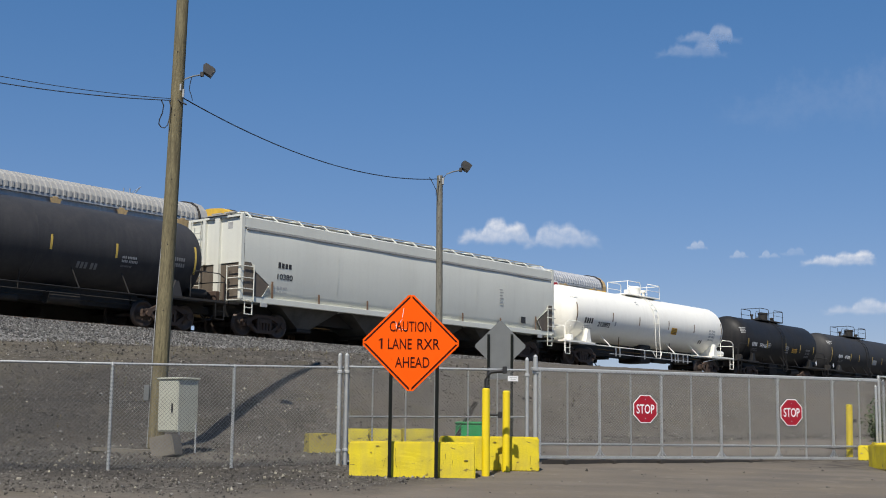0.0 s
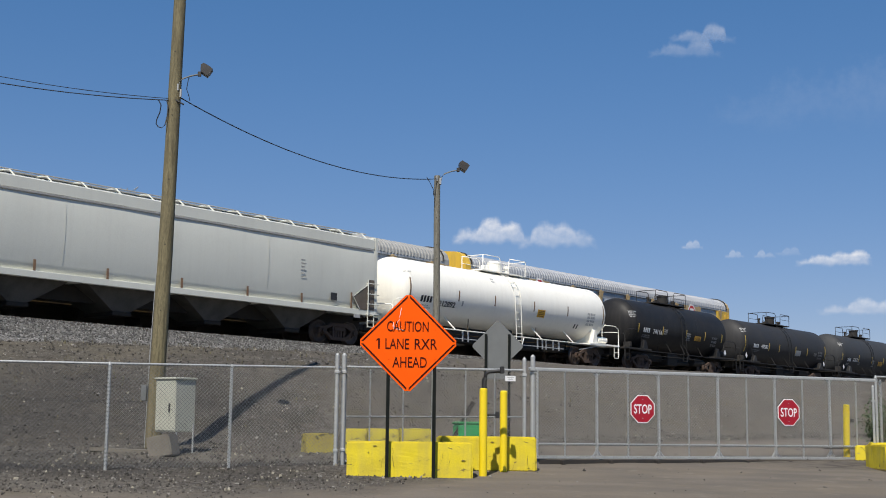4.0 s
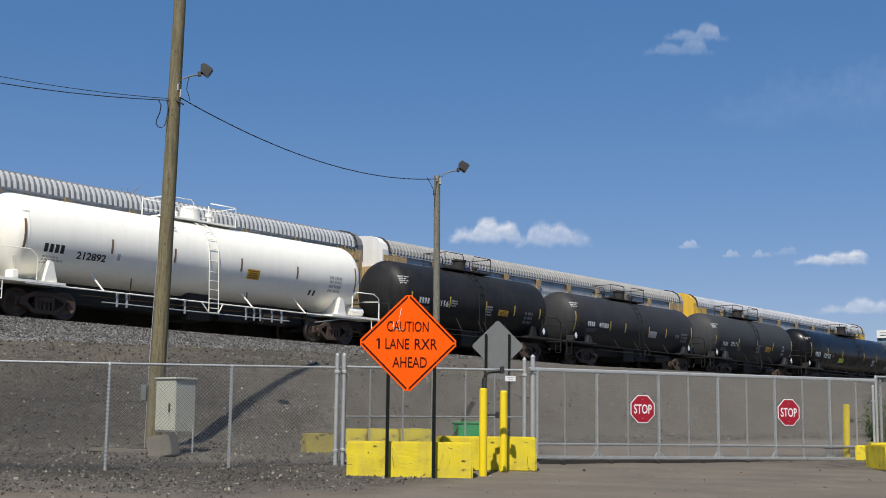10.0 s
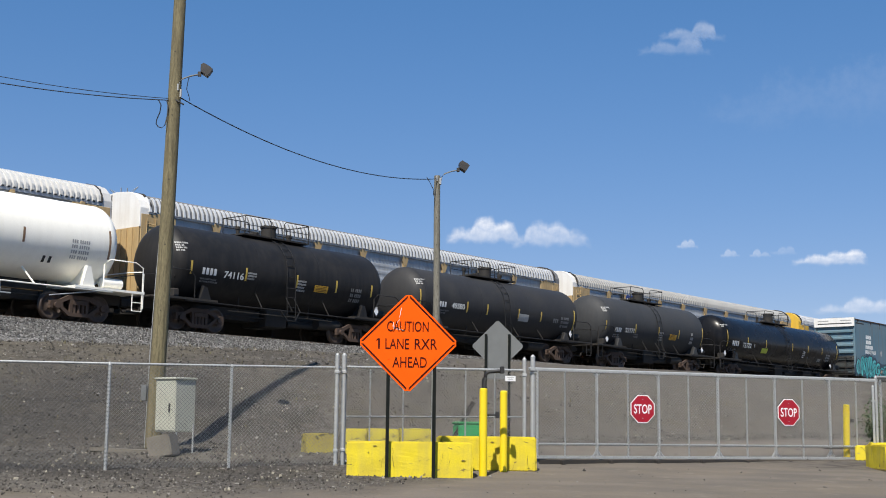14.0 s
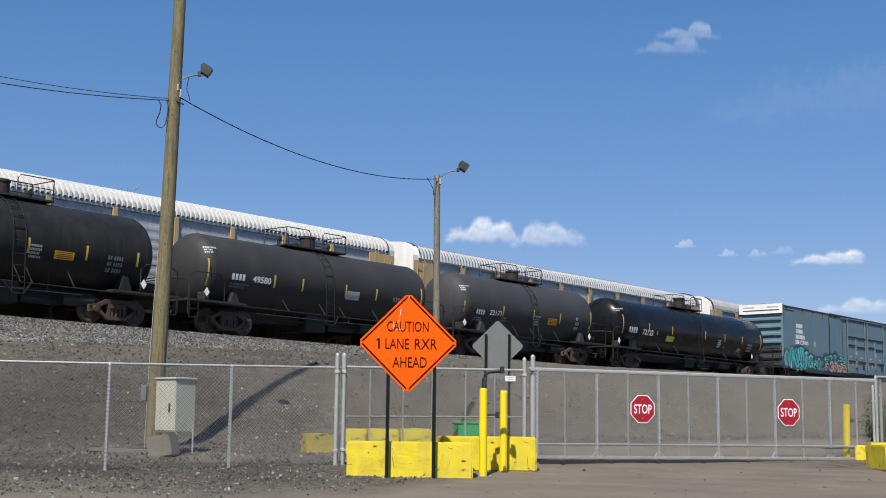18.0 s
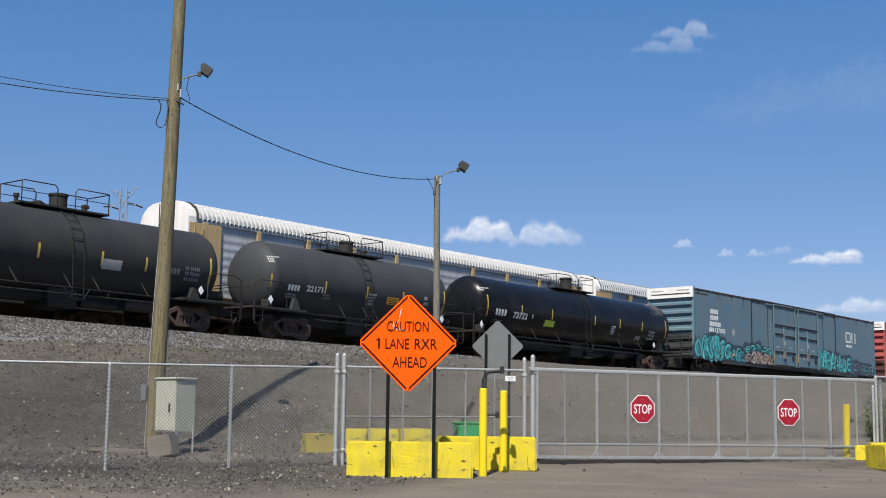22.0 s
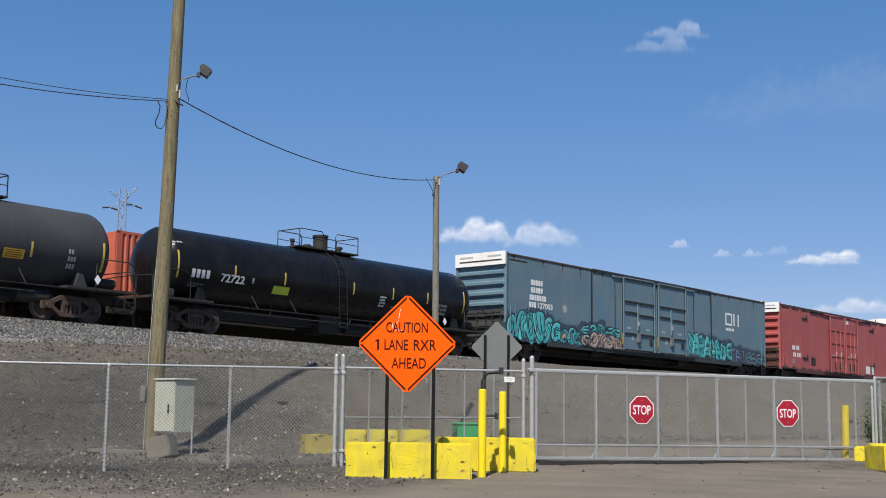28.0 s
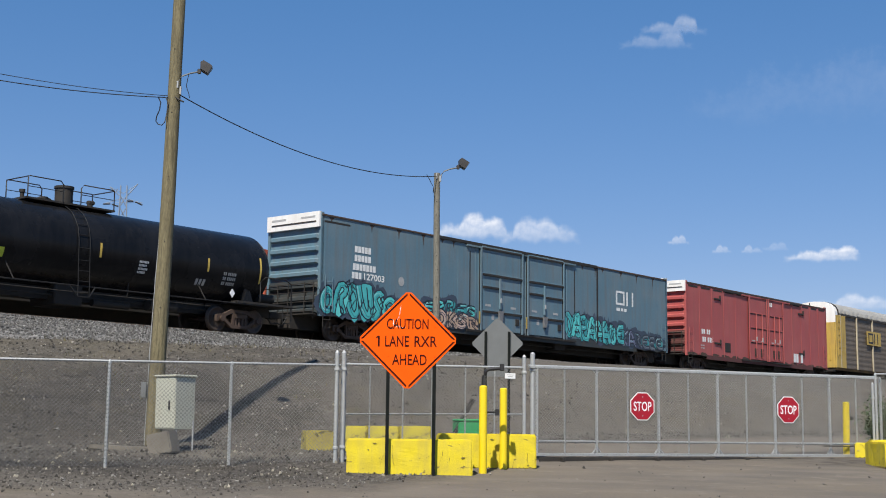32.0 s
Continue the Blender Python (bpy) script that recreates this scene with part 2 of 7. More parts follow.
M_white_hood = mat("white_end_paint", (0.80, 0.79, 0.76), 0.5, second=(0.66, 0.63, 0.58), scale=1.0, amount=0.5, streak=(0.45, 0.38, 0.3), streak_amount=0.25, grain=25, grain_amount=0.08, bump=0.03)
# grimy steel; also colours the strips that stand for shade on the boxcars
M_steel = mat("dark_grimy_steel_and_shade", (0.024, 0.022, 0.020), 0.8, 0.1, second=(0.048, 0.039, 0.032), scale=4, amount=0.6, grain=50, bump=0.15)
M_sill = mat("sooty_tan_sill_paint", (0.07, 0.046, 0.019), 0.9, second=(0.022, 0.016, 0.011), scale=1.1, amount=0.95, streak=(0.012, 0.01, 0.008), streak_amount=0.9, grain=40, bump=0.1, spec=0.15)
M_roof_pale = mat("pale_grey_roof_sheet", (0.40, 0.41, 0.43), 0.55, 0.2, second=(0.31, 0.32, 0.34), scale=0.8, amount=0.6, grain=25, grain_amount=0.1, bump=0.04)
M_rust = mat("rusty_cast_steel", (0.075, 0.048, 0.035), 0.85, 0.1, second=(0.095, 0.066, 0.05), scale=5, amount=0.7, grain=60, bump=0.2)
M_wheel = mat("brown_wheel_steel", (0.075, 0.056, 0.046), 0.55, 0.4, second=(0.13, 0.095, 0.075), scale=4, amount=0.6, grain=40, bump=0.1)
M_railsteel = mat("brown_rail_steel", (0.13, 0.085, 0.06), 0.6, 0.4, second=(0.18, 0.12, 0.09), scale=2, amount=0.6, grain=40, bump=0.1)
M_reflect = mat("yellow_reflective_tape", (0.62, 0.43, 0.08), 0.45, second=(0.48, 0.34, 0.09), scale=9, amount=0.4, grain=40, grain_amount=0.1, bump=0)
M_reflect_dull = mat("brown_faded_tape", (0.22, 0.13, 0.07), 0.6, second=(0.15, 0.09, 0.06), scale=9, amount=0.5, grain=40, grain_amount=0.1, bump=0)
M_mark_white = mat("white_stencil_paint", (0.78, 0.78, 0.76), 0.6, second=(0.6, 0.6, 0.58), scale=5, amount=0.5, grain=40, grain_amount=0.1, bump=0)
M_mark_faint = mat("faint_grey_stencil_paint", (0.20, 0.20, 0.20), 0.6, second=(0.13, 0.13, 0.13), scale=6, amount=0.6, grain=40, grain_amount=0.2, bump=0)
M_mark_pale = mat("pale_grey_stencil_paint", (0.42, 0.42, 0.41), 0.6, second=(0.3, 0.3, 0.3), scale=6, amount=0.6, grain=40, grain_amount=0.2, bump=0)
M_mark_black = mat("black_stencil_paint", (0.02, 0.02, 0.022), 0.6, second=(0.06, 0.06, 0.06), scale=5, amount=0.5, grain=40, grain_amount=0.1, bump=0)
M_wood = mat("weathered_pole_wood", (0.23, 0.195, 0.105), 0.85, second=(0.12, 0.10, 0.055), scale=5, amount=0.85, grain=30, grain_amount=0.6, bump=0.5, stretch=(4, 4, 0.35))
M_wood_grey = mat("silvered_pole_wood", (0.25, 0.235, 0.19), 0.9, second=(0.15, 0.14, 0.11), scale=5, amount=0.85, grain=30, grain_amount=0.6, bump=0.5, stretch=(4, 4, 0.35))
M_galv = mat("galvanised_steel_pipe", (0.42, 0.43, 0.43), 0.5, 0.2, second=(0.33, 0.34, 0.34), scale=8, amount=0.6, grain=80, bump=0.05)
M_wire = mat("galvanised_fence_wire", (0.165, 0.165, 0.16), 0.5, 0.3, second=(0.115, 0.115, 0.11), scale=3, amount=0.5, grain=50, bump=0)
M_yellow = mat("yellow_painted_concrete", (0.74, 0.59, 0.014), 0.75, second=(0.56, 0.44, 0.045), scale=3.5, amount=0.7, streak=(0.42, 0.34, 0.09), streak_amount=0.45, grain=45, grain_amount=0.18, bump=0.3, stain=((0.13, 0.10, 0.035), 5.5, 0.645, 0.69))
M_yellow_pipe = mat("yellow_painted_pipe", (0.82, 0.62, 0.01), 0.5, second=(0.72, 0.53, 0.02), scale=3, amount=0.5, grain=50, grain_amount=0.08, bump=0.05)
M_yellow_dusty = mat("dusty_yellow_painted_concrete", (0.62, 0.52, 0.045), 0.85, second=(0.40, 0.335, 0.10), scale=3.0, amount=0.8, grain=45, grain_amount=0.2, bump=0.3, stain=((0.12, 0.10, 0.05), 4.5, 0.61, 0.66))
M_yellow_old = mat("old_grimy_yellow_concrete", (0.36, 0.30, 0.06), 0.9, second=(0.22, 0.18, 0.07), scale=3.0, amount=0.8, grain=45, grain_amount=0.2, bump=0.3, stain=((0.06, 0.05, 0.03), 4.0, 0.58, 0.63))
M_chip = mat("bare_chipped_concrete", (0.36, 0.33, 0.26), 0.9, second=(0.24, 0.21, 0.15), scale=6, amount=0.6, grain=60, bump=0.3)
M_grime = mat("dark_crack_grime", (0.20, 0.155, 0.04), 0.9, second=(0.32, 0.26, 0.06), scale=9, amount=0.6, grain=60, bump=0)
M_concrete = mat("dirty_concrete", (0.20, 0.18, 0.148), 0.9, second=(0.12, 0.105, 0.088), scale=3, amount=0.7, grain=60, bump=0.4)
M_cabinet = mat("beige_cabinet_paint", (0.43, 0.435, 0.36), 0.55, second=(0.38, 0.38, 0.31), scale=2, amount=0.5, streak=(0.36, 0.33, 0.26), streak_amount=0.25, grain=50, grain_amount=0.06, bump=0.03)
M_orange = mat("orange_sign_sheeting", (0.93, 0.108, 0.005), 0.8, second=(0.88, 0.098, 0.005), scale=2, amount=0.5, grain=80, grain_amount=0.03, bump=0, spec=0.05)
M_sign_black = mat("black_sign_ink", (0.045, 0.006, 0.004), 0.7, grain=60, bump=0, spec=0.1)
M_sign_red = mat("red_sign_sheeting", (0.36, 0.006, 0.02), 0.5, second=(0.30, 0.006, 0.016), scale=4, amount=0.5, grain=80, grain_amount=0.05, bump=0)
M_sign_white = mat("white_sign_sheeting", (0.82, 0.82, 0.82), 0.45, grain=80, grain_amount=0.04, bump=0)
M_sign_back = mat("dull_aluminium_sheet", (0.15, 0.158, 0.157), 0.7, 0.1, second=(0.115, 0.12, 0.12), scale=2, amount=0.5, grain=60, grain_amount=0.08, bump=0.03)
M_post_dark = mat("dark_green_steel_post", (0.008, 0.01, 0.009), 0.75, 0.0, second=(0.016, 0.018, 0.016), scale=6, amount=0.5, grain=60, bump=0.05, spec=0.12)
M_black_plastic = mat("black_rubber", (0.015, 0.015, 0.016), 0.6, grain=60, bump=0.05)
M_bronze = mat("dark_bronze_housing", (0.06, 0.055, 0.05), 0.5, 0.3, second=(0.09, 0.08, 0.07), scale=5, amount=0.5, grain=60, bump=0.05)
M_lens = mat("dusty_lamp_glass", (0.42, 0.40, 0.36), 0.25, grain=60, bump=0)
M_green = mat("green_plastic", (0.02, 0.30, 0.09), 0.5, second=(0.015, 0.22, 0.07), scale=3, amount=0.5, grain=60, grain_amount=0.1, bump=0.05)
M_leaf = mat("green_leaf", (0.05, 0.09, 0.03), 0.6, second=(0.09, 0.13, 0.045), scale=8, amount=0.6, grain=60, bump=0)
M_teal = mat("teal_spray_paint", (0.06, 0.42, 0.42), 0.55, second=(0.10, 0.52, 0.52), scale=2.5, amount=0.7, grain=30, grain_amount=0.1, bump=0)
M_teal_bright = mat("bright_teal_spray_paint", (0.10, 0.58, 0.55), 0.55, second=(0.16, 0.66, 0.62), scale=2.5, amount=0.7, grain=30, grain_amount=0.1, bump=0)
M_spray_peach = mat("peach_spray_paint", (0.58, 0.42, 0.33), 0.6, grain=30, grain_amount=0.1, bump=0)
M_spray_grey = mat("grey_spray_paint", (0.16, 0.19, 0.21), 0.6, grain=30, grain_amount=0.15, bump=0)
M_spray_lilac = mat("lilac_spray_paint", (0.20, 0.21, 0.31), 0.6, grain=30, grain_amount=0.15, bump=0)
M_teal_deep = mat("deep_teal_spray_paint", (0.03, 0.26, 0.27), 0.55, second=(0.05, 0.34, 0.36), scale=2.5, amount=0.7, grain=30, grain_amount=0.1, bump=0)
M_spray_tan = mat("tan_spray_paint", (0.50, 0.36, 0.25), 0.6, second=(0.42, 0.28, 0.19), scale=2.5, amount=0.7, grain=30, grain_amount=0.1, bump=0)
M_spray_dark = mat("dark_spray_paint", (0.012, 0.018, 0.03), 0.6, second=(0.03, 0.03, 0.06), scale=3, amount=0.5, grain=30, bump=0)
M_spray_violet = mat("violet_spray_haze", (0.045, 0.07, 0.10), 0.65, second=(0.07, 0.075, 0.13), scale=3, amount=0.6, grain=30, bump=0)
M_placard = mat("orange_placard", (0.72, 0.40, 0.03), 0.5, second=(0.55, 0.30, 0.03), scale=8, amount=0.5, grain=60, grain_amount=0.15, bump=0)
M_rust_text = mat("brown_print", (0.16, 0.07, 0.01), 0.6, second=(0.3, 0.15, 0.02), scale=12, amount=0.5, grain=60, bump=0)
M_lime = mat("lime_yellow_placard", (0.55, 0.62, 0.05), 0.5, second=(0.45, 0.5, 0.05), scale=8, amount=0.5, grain=60, grain_amount=0.15, bump=0)
M_shield_blue = mat("blue_sign_paint", (0.03, 0.05, 0.20), 0.5, grain=60, bump=0)
M_logo_red = mat("red_sign_paint", (0.55, 0.03, 0.03), 0.5, grain=60, bump=0)
M_post_cream = mat("dirty_cream_paint", (0.50, 0.43, 0.30), 0.7, second=(0.36, 0.30, 0.2), scale=3, amount=0.6, grain=40, bump=0.03)
M_teal_pale = mat("pale_teal_spray_paint", (0.35, 0.62, 0.62), 0.6, grain=30, grain_amount=0.1, bump=0)
M_pylon = mat("pale_galvanised_lattice", (0.33, 0.37, 0.42), 0.6, 0.2, grain=30, bump=0)


# ---- mesh building ----
class Build:
    """Collects boxes, tubes, prisms and lathed shapes into one mesh."""

    def __init__(self):
        self.v, self.f, self.smooth = [], [], []

    def add(self, verts, faces, smooth=False):
        k = len(self.v)
        self.v += [tuple(p) for p in verts]
        self.f += [tuple(i + k for i in f) for f in faces]
        self.smooth += [smooth] * len(faces)
        return self

    def box(self, x0, x1, y0, y1, z0, z1, c=0.0):
        """Box; c chamfers its edges along the longest axis and its ends."""
        if c <= 0:
            vs = [(x, y, z) for z in (z0, z1) for y in (y0, y1) for x in (x0, x1)]
            return self.add(vs, [(0, 2, 3, 1), (4, 5, 7, 6), (0, 1, 5, 4), (2, 6, 7, 3), (0, 4, 6, 2), (1, 3, 7, 5)])
        def ring(z, i):
            return [(x0 + i + c, y0 + i, z), (x1 - i - c, y0 + i, z), (x1 - i, y0 + i + c, z), (x1 - i, y1 - i - c, z),
                    (x1 - i - c, y1 - i, z), (x0 + i + c, y1 - i, z), (x0 + i, y1 - i - c, z), (x0 + i, y0 + i + c, z)]
        vs = ring(z0, c) + ring(z0 + c, 0) + ring(z1 - c, 0) + ring(z1, c)
        fs = [tuple(range(7, -1, -1)), tuple(range(24, 32))]
        for r in range(3):
            for i in range(8):
                j = (i + 1) % 8
                fs.append((r * 8 + i, r * 8 + j, r * 8 + 8 + j, r * 8 + 8 + i))
        return self.add(vs, fs)

    def tube(self, pts, r, seg=8, caps=True, r1=None):
        """Round bar along a polyline, tapering from r to r1."""
        pts = [Vector(p) for p in pts]
        vs, n = [], len(pts)
        for i, p in enumerate(pts):
            t = (pts[min(i + 1, n - 1)] - pts[max(i - 1, 0)]).normalized()
            up = Vector((0, 0, 1)) if abs(t.z) < 0.9 else Vector((1, 0, 0))
            a = t.cross(up).normalized()
            b = t.cross(a)
            rad = r if r1 is None else r + (r1 - r) * i / (n - 1)
            for k in range(seg):
                w = 2 * math.pi * k / seg
                vs.append(p + a * (rad * math.cos(w)) + b * (rad * math.sin(w)))
        fs = []
        for i in range(n - 1):
            for k in range(seg):
                j = (k + 1) % seg
                fs.append((i * seg + k, i * seg + j, (i + 1) * seg + j, (i + 1) * seg + k))
        self.add(vs, fs, seg > 5)
        if caps:
            self.add(vs[:seg], [tuple(range(seg - 1, -1, -1))])
            self.add(vs[-seg:], [tuple(range(seg))])
        return self

    def prism(self, outline, axis, a, b):
        """Outline of (u, v) pairs swept along an axis from a to b: x takes (y, z), y takes (x, z), z takes (x, y)."""
        def at(u, v, w):
            return {"x": (w, u, v), "y": (u, w, v), "z": (u, v, w)}[axis]
        n = len(outline)
        vs = [at(u, v, a) for u, v in outline] + [at(u, v, b) for u, v in outline]
        fs = [tuple(range(n)), tuple(range(2 * n - 1, n - 1, -1))]
        fs += [(i, i + n, (i + 1) % n + n, (i + 1) % n) for i in range(n)]
        return self.add(vs, fs)

    def sheet(self, rows, smooth=False, close=False):
        """Surface through rows of equally many points."""
        m = len(rows[0])
        vs = [p for r in rows for p in r]
        fs = []
        for i in range(len(rows) - 1):
            for k in range(m - (0 if close else 1)):
                j = (k + 1) % m
                fs.append((i * m + k, i * m + j, (i + 1) * m + j, (i + 1) * m + k))
        return self.add(vs, fs, smooth)

    def lathe_x(self, profile, y, z, seg=40):
        """Profile of (x, radius) turned about the x axis."""
        rows = []
        for x, r in profile:
            rows.append([(x, y + r * math.cos(2 * math.pi * k / seg), z + r * math.sin(2 * math.pi * k / seg)) for k in range(seg)])
        return self.sheet(rows, True, True)

    def disc_y(self, x, z, y0, y1, r, seg=24):
        return self.prism([(x + r * math.cos(2 * math.pi * k / seg), z + r * math.sin(2 * math.pi * k / seg)) for k in range(seg)], "y", y0, y1)

    def drum(self, x, y, z0, z1, r, seg=16, r1=None):
        r1 = r if r1 is None else r1
        lo = [(x + r * math.cos(2 * math.pi * k / seg), y + r * math.sin(2 * math.pi * k / seg), z0) for k in range(seg)]
        hi = [(x + r1 * math.cos(2 * math.pi * k / seg), y + r1 * math.sin(2 * math.pi * k / seg), z1) for k in range(seg)]
        self.sheet([lo, hi], True, True)
        self.add(lo, [tuple(range(seg - 1, -1, -1))])
        return self.add(hi, [tuple(range(seg))])

    def mesh(self, name, material):
        me = bpy.data.meshes.new(name)
        me.from_pydata(self.v, [], self.f)
        me.polygons.foreach_set("use_smooth", self.smooth)
        bm = bmesh.new()
        bm.from_mesh(me)
        bmesh.ops.recalc_face_normals(bm, faces=bm.faces)
        bm.to_mesh(me)
        bm.free()
        me.materials.append(material)
        me.update()
        return me


def part(name, build, material, parent=None, label="", at=None):
    ob = new(name, build.mesh(name, material) if isinstance(build, Build) else build)
    if parent:
        ob.parent = parent
    if at:
        ob.matrix_basis = at
    if label:
        ob["label"] = label
    return ob


def thing(name, label, category, m=None, group="", kind=""):
    ob = tagged(new(name), label, category, group, kind)
    ob.matrix_basis = m or Matrix.Identity(4)
    return ob


@functools.lru_cache(maxsize=None)
def glyphs(text, bold):
    """Flat lettering as a mesh, centred, in the xz plane facing -y, with capitals of unit height."""
    cu = bpy.data.curves.new("lettering", "FONT")
    cu.body, cu.size, cu.align_x = text, 1.4, "CENTER"
    cu.extrude, cu.resolution_u, cu.offset = 0.002, 3, bold
    tmp = bpy.data.objects.new("lettering", cu)
    scene.collection.objects.link(tmp)
    bpy.context.view_layer.update()
    me = bpy.data.meshes.new_from_object(tmp.evaluated_get(bpy.context.evaluated_depsgraph_get()))
    bpy.data.objects.remove(tmp)
    me.transform(Matrix.Rotation(radians(90), 4, "X"))
    xs, zs = [v.co.x for v in me.vertices], [v.co.z for v in me.vertices]
    me.transform(Matrix.Translation((-(min(xs) + max(xs)) / 2, 0, -(min(zs) + max(zs)) / 2)))
    return me, max(xs) - min(xs), max(zs) - min(zs)


def letters(text, width, cap, material, parent, m, label="", bold=0.03):
    """Lettering of that width and capital height."""
    src, w, h = glyphs(text, bold)
    me = src.copy()
    me.transform(Matrix.Diagonal((width / w, 1, cap / h, 1)))
    me.materials.clear()
    me.materials.append(material)
    return part("lettering", me, material, parent, label, m)


# ---- ground ----
def yard(x, y):
    """Height of the yard in front of the bank."""
    x = max(-40.0, min(40.0, x))
    if y > 16:
        return -0.949 - 0.0147 * x + 0.0632 * min(y, 42.0)
    return -0.949 - 0.0147 * x + 0.0632 * 16 - 0.02 * (16 - max(y, -30.0))


def toe(x, y):
    """Distance behind the foot of the bank."""
    return (x + 5.5) * -0.531 + (y - 30.7) * 0.847


def height(x, y):
    """Yard, rounded bank, and the ground beyond the tracks."""
    g = yard(x, y)
    a = toe(x, y)
    lat = x * N.x + y * N.y
    z = g
    if a > -0.5:
        w = a if a > 0.5 else (a + 0.5) ** 2 / 2
        bank = g + 3.3 * (1 - math.exp(-w / 6.2))
        roof = 3.89
        k = 0.25
        z = -k * math.log(math.exp(-roof / k) + math.exp(-bank / k))
        if lat > 50:
            z -= min(2.0, 0.02 * (lat - 50))
    near = max(0.0, 1 - abs(y - 35) / 60)
    rough = 0.05 if a > 0.5 and lat < 33 else 0.018
    return z + near * rough * (noise.noise((x * 0.9, y * 0.9, 0)) + 0.6 * noise.noise((x * 2.6, y * 2.6, 4)))


def drive_mask(x, y):
    """Where the worn drive runs: out of the gate and towards the camera."""
    t = (y - 17.0) / 12.0
    edge = -3.0 + 4.8 * max(0.0, min(1.0, t)) + 0.7 * noise.noise((x * 0.5, y * 0.5, 9)) + 0.35 * noise.noise((x * 2, y * 2, 3))
    far = toe(x, y) + 2.0 + 0.5 * noise.noise((x * 0.6, y * 0.6, 2))
    v = max(0.0, min(1.0, (x - edge) / 0.9)) * max(0.0, min(1.0, -far / 1.2))
    pad = max(0.0, min(1.0, (22.3 + 0.22 * x + 1.1 * noise.noise((x * 0.6, y * 0.6, 6)) + 0.5 * noise.noise((x * 2.2, y * 2.2, 8)) - y) / 1.8)) * 0.75
    return max(v, pad if y > 10 else 1.0)


def spaced(coarse_lo, lo, hi, step, coarse_hi):
    n = int(round((hi - lo) / step))
    return coarse_lo + [lo + i * step for i in range(n + 1)] + coarse_hi


def build_ground():
    xs = spaced([-4000, -1200, -400, -150, -70, -40, -28], -20, 26, 0.3, [30, 36, 44, 56, 75, 110, 180, 400, 1200, 4000])
    ys = spaced([-4000, -900, -200, -60, -20, 0, 8, 13], 16, 50, 0.3, [53, 57, 62, 70, 80, 95, 115, 150, 220, 400, 1000, 4000])
    b = Build()
    b.sheet([[(x, y, height(x, y)) for x in xs] for y in ys], True)
    me = b.mesh("ground", M_ground)
    att = me.attributes.new("drive", "FLOAT", "POINT")
    att.data.foreach_set("value", [drive_mask(v.co.x, v.co.y) for v in me.vertices])
    def rise(v, lo, hi):
        return max(0.0, min(1.0, (v - lo) / (hi - lo)))
    spots = [(v.co.x, v.co.y, toe(v.co.x, v.co.y), noise.noise((v.co.x * 0.45, v.co.y * 0.45, 12)), noise.noise((v.co.x * 1.6, v.co.y * 1.6, 5))) for v in me.vertices]
    def damp(x, y, a, n, k):
        bank = 0.5 * rise(-x + 1.6 * n + 0.7 * k, 4.4, 6.4) * rise(a + 0.5 * k, -0.4, 0.8) * rise(-a + 0.9 * n, -4.6, -2.6)
        strip = 0.5 * rise(y + 0.5 * n + 0.3 * k, 21.9, 22.7) * rise(-y + 0.5 * n, -25.0, -24.0) * rise(-x + n, 2.4, 3.6) * (0.55 + 0.45 * rise(k, -0.3, 0.3))
        return max(bank, strip)
    def dusty(x, y, a, n, k):
        behind = 0.32 * rise(x + 1.5 * n, -4.0, 1.5) * rise(a, -1.5, 0.5)
        foot = 0.3 * rise(-a + 0.6 * n, -0.6, 1.2) * rise(a, -2.5, -1.0) * (0.5 + 0.5 * rise(k, -0.2, 0.3))
        front = 0.45 * rise(-y + 1.2 * n + 0.6 * k, -22.4, -21.2) * rise(n + 0.7 * k, -0.3, 0.35)
        pole = 0.55 * rise(1.9 - math.hypot((x + 4.9) * 0.75, (y - 26.7) * 1.2) + 0.5 * n + 0.3 * k, 0.0, 0.9)
        return min(1.0, behind + foot + front + pole)
    def dry(x, y, a, n, k):
        lat = x * N.x + y * N.y
        return 0.5 * rise(lat + 1.2 * n + 0.6 * k, 27.2, 29.6) * rise(-lat + 0.5 * k, -33.0, -31.6) * (0.45 + 0.55 * rise(n + k, -0.4, 0.4))
    def soil(x, y, a, n, k):
        end = 0.75 * rise(1.7 - math.hypot((x - 8.9) * 0.62, (y - 28.9) * 1.15) + 0.7 * n + 0.5 * k, 0.0, 0.8)
        run = 0.4 * rise(0.5 - abs(y - 27.1 - 0.42 * (x - 1.9)) + 0.3 * k, 0.0, 0.5) * rise(x, 1.5, 3.0)
        return max(end, run)
    for key, fn in (("damp", damp), ("dusty", dusty), ("dry", dry), ("soil", soil)):
        me.attributes.new(key, "FLOAT", "POINT").data.foreach_set("value", [fn(*p) for p in spots])
    tagged(new("ground", me), "brown gravel yard rising to a stony railway bank", "ground", kind="structure")


build_ground()


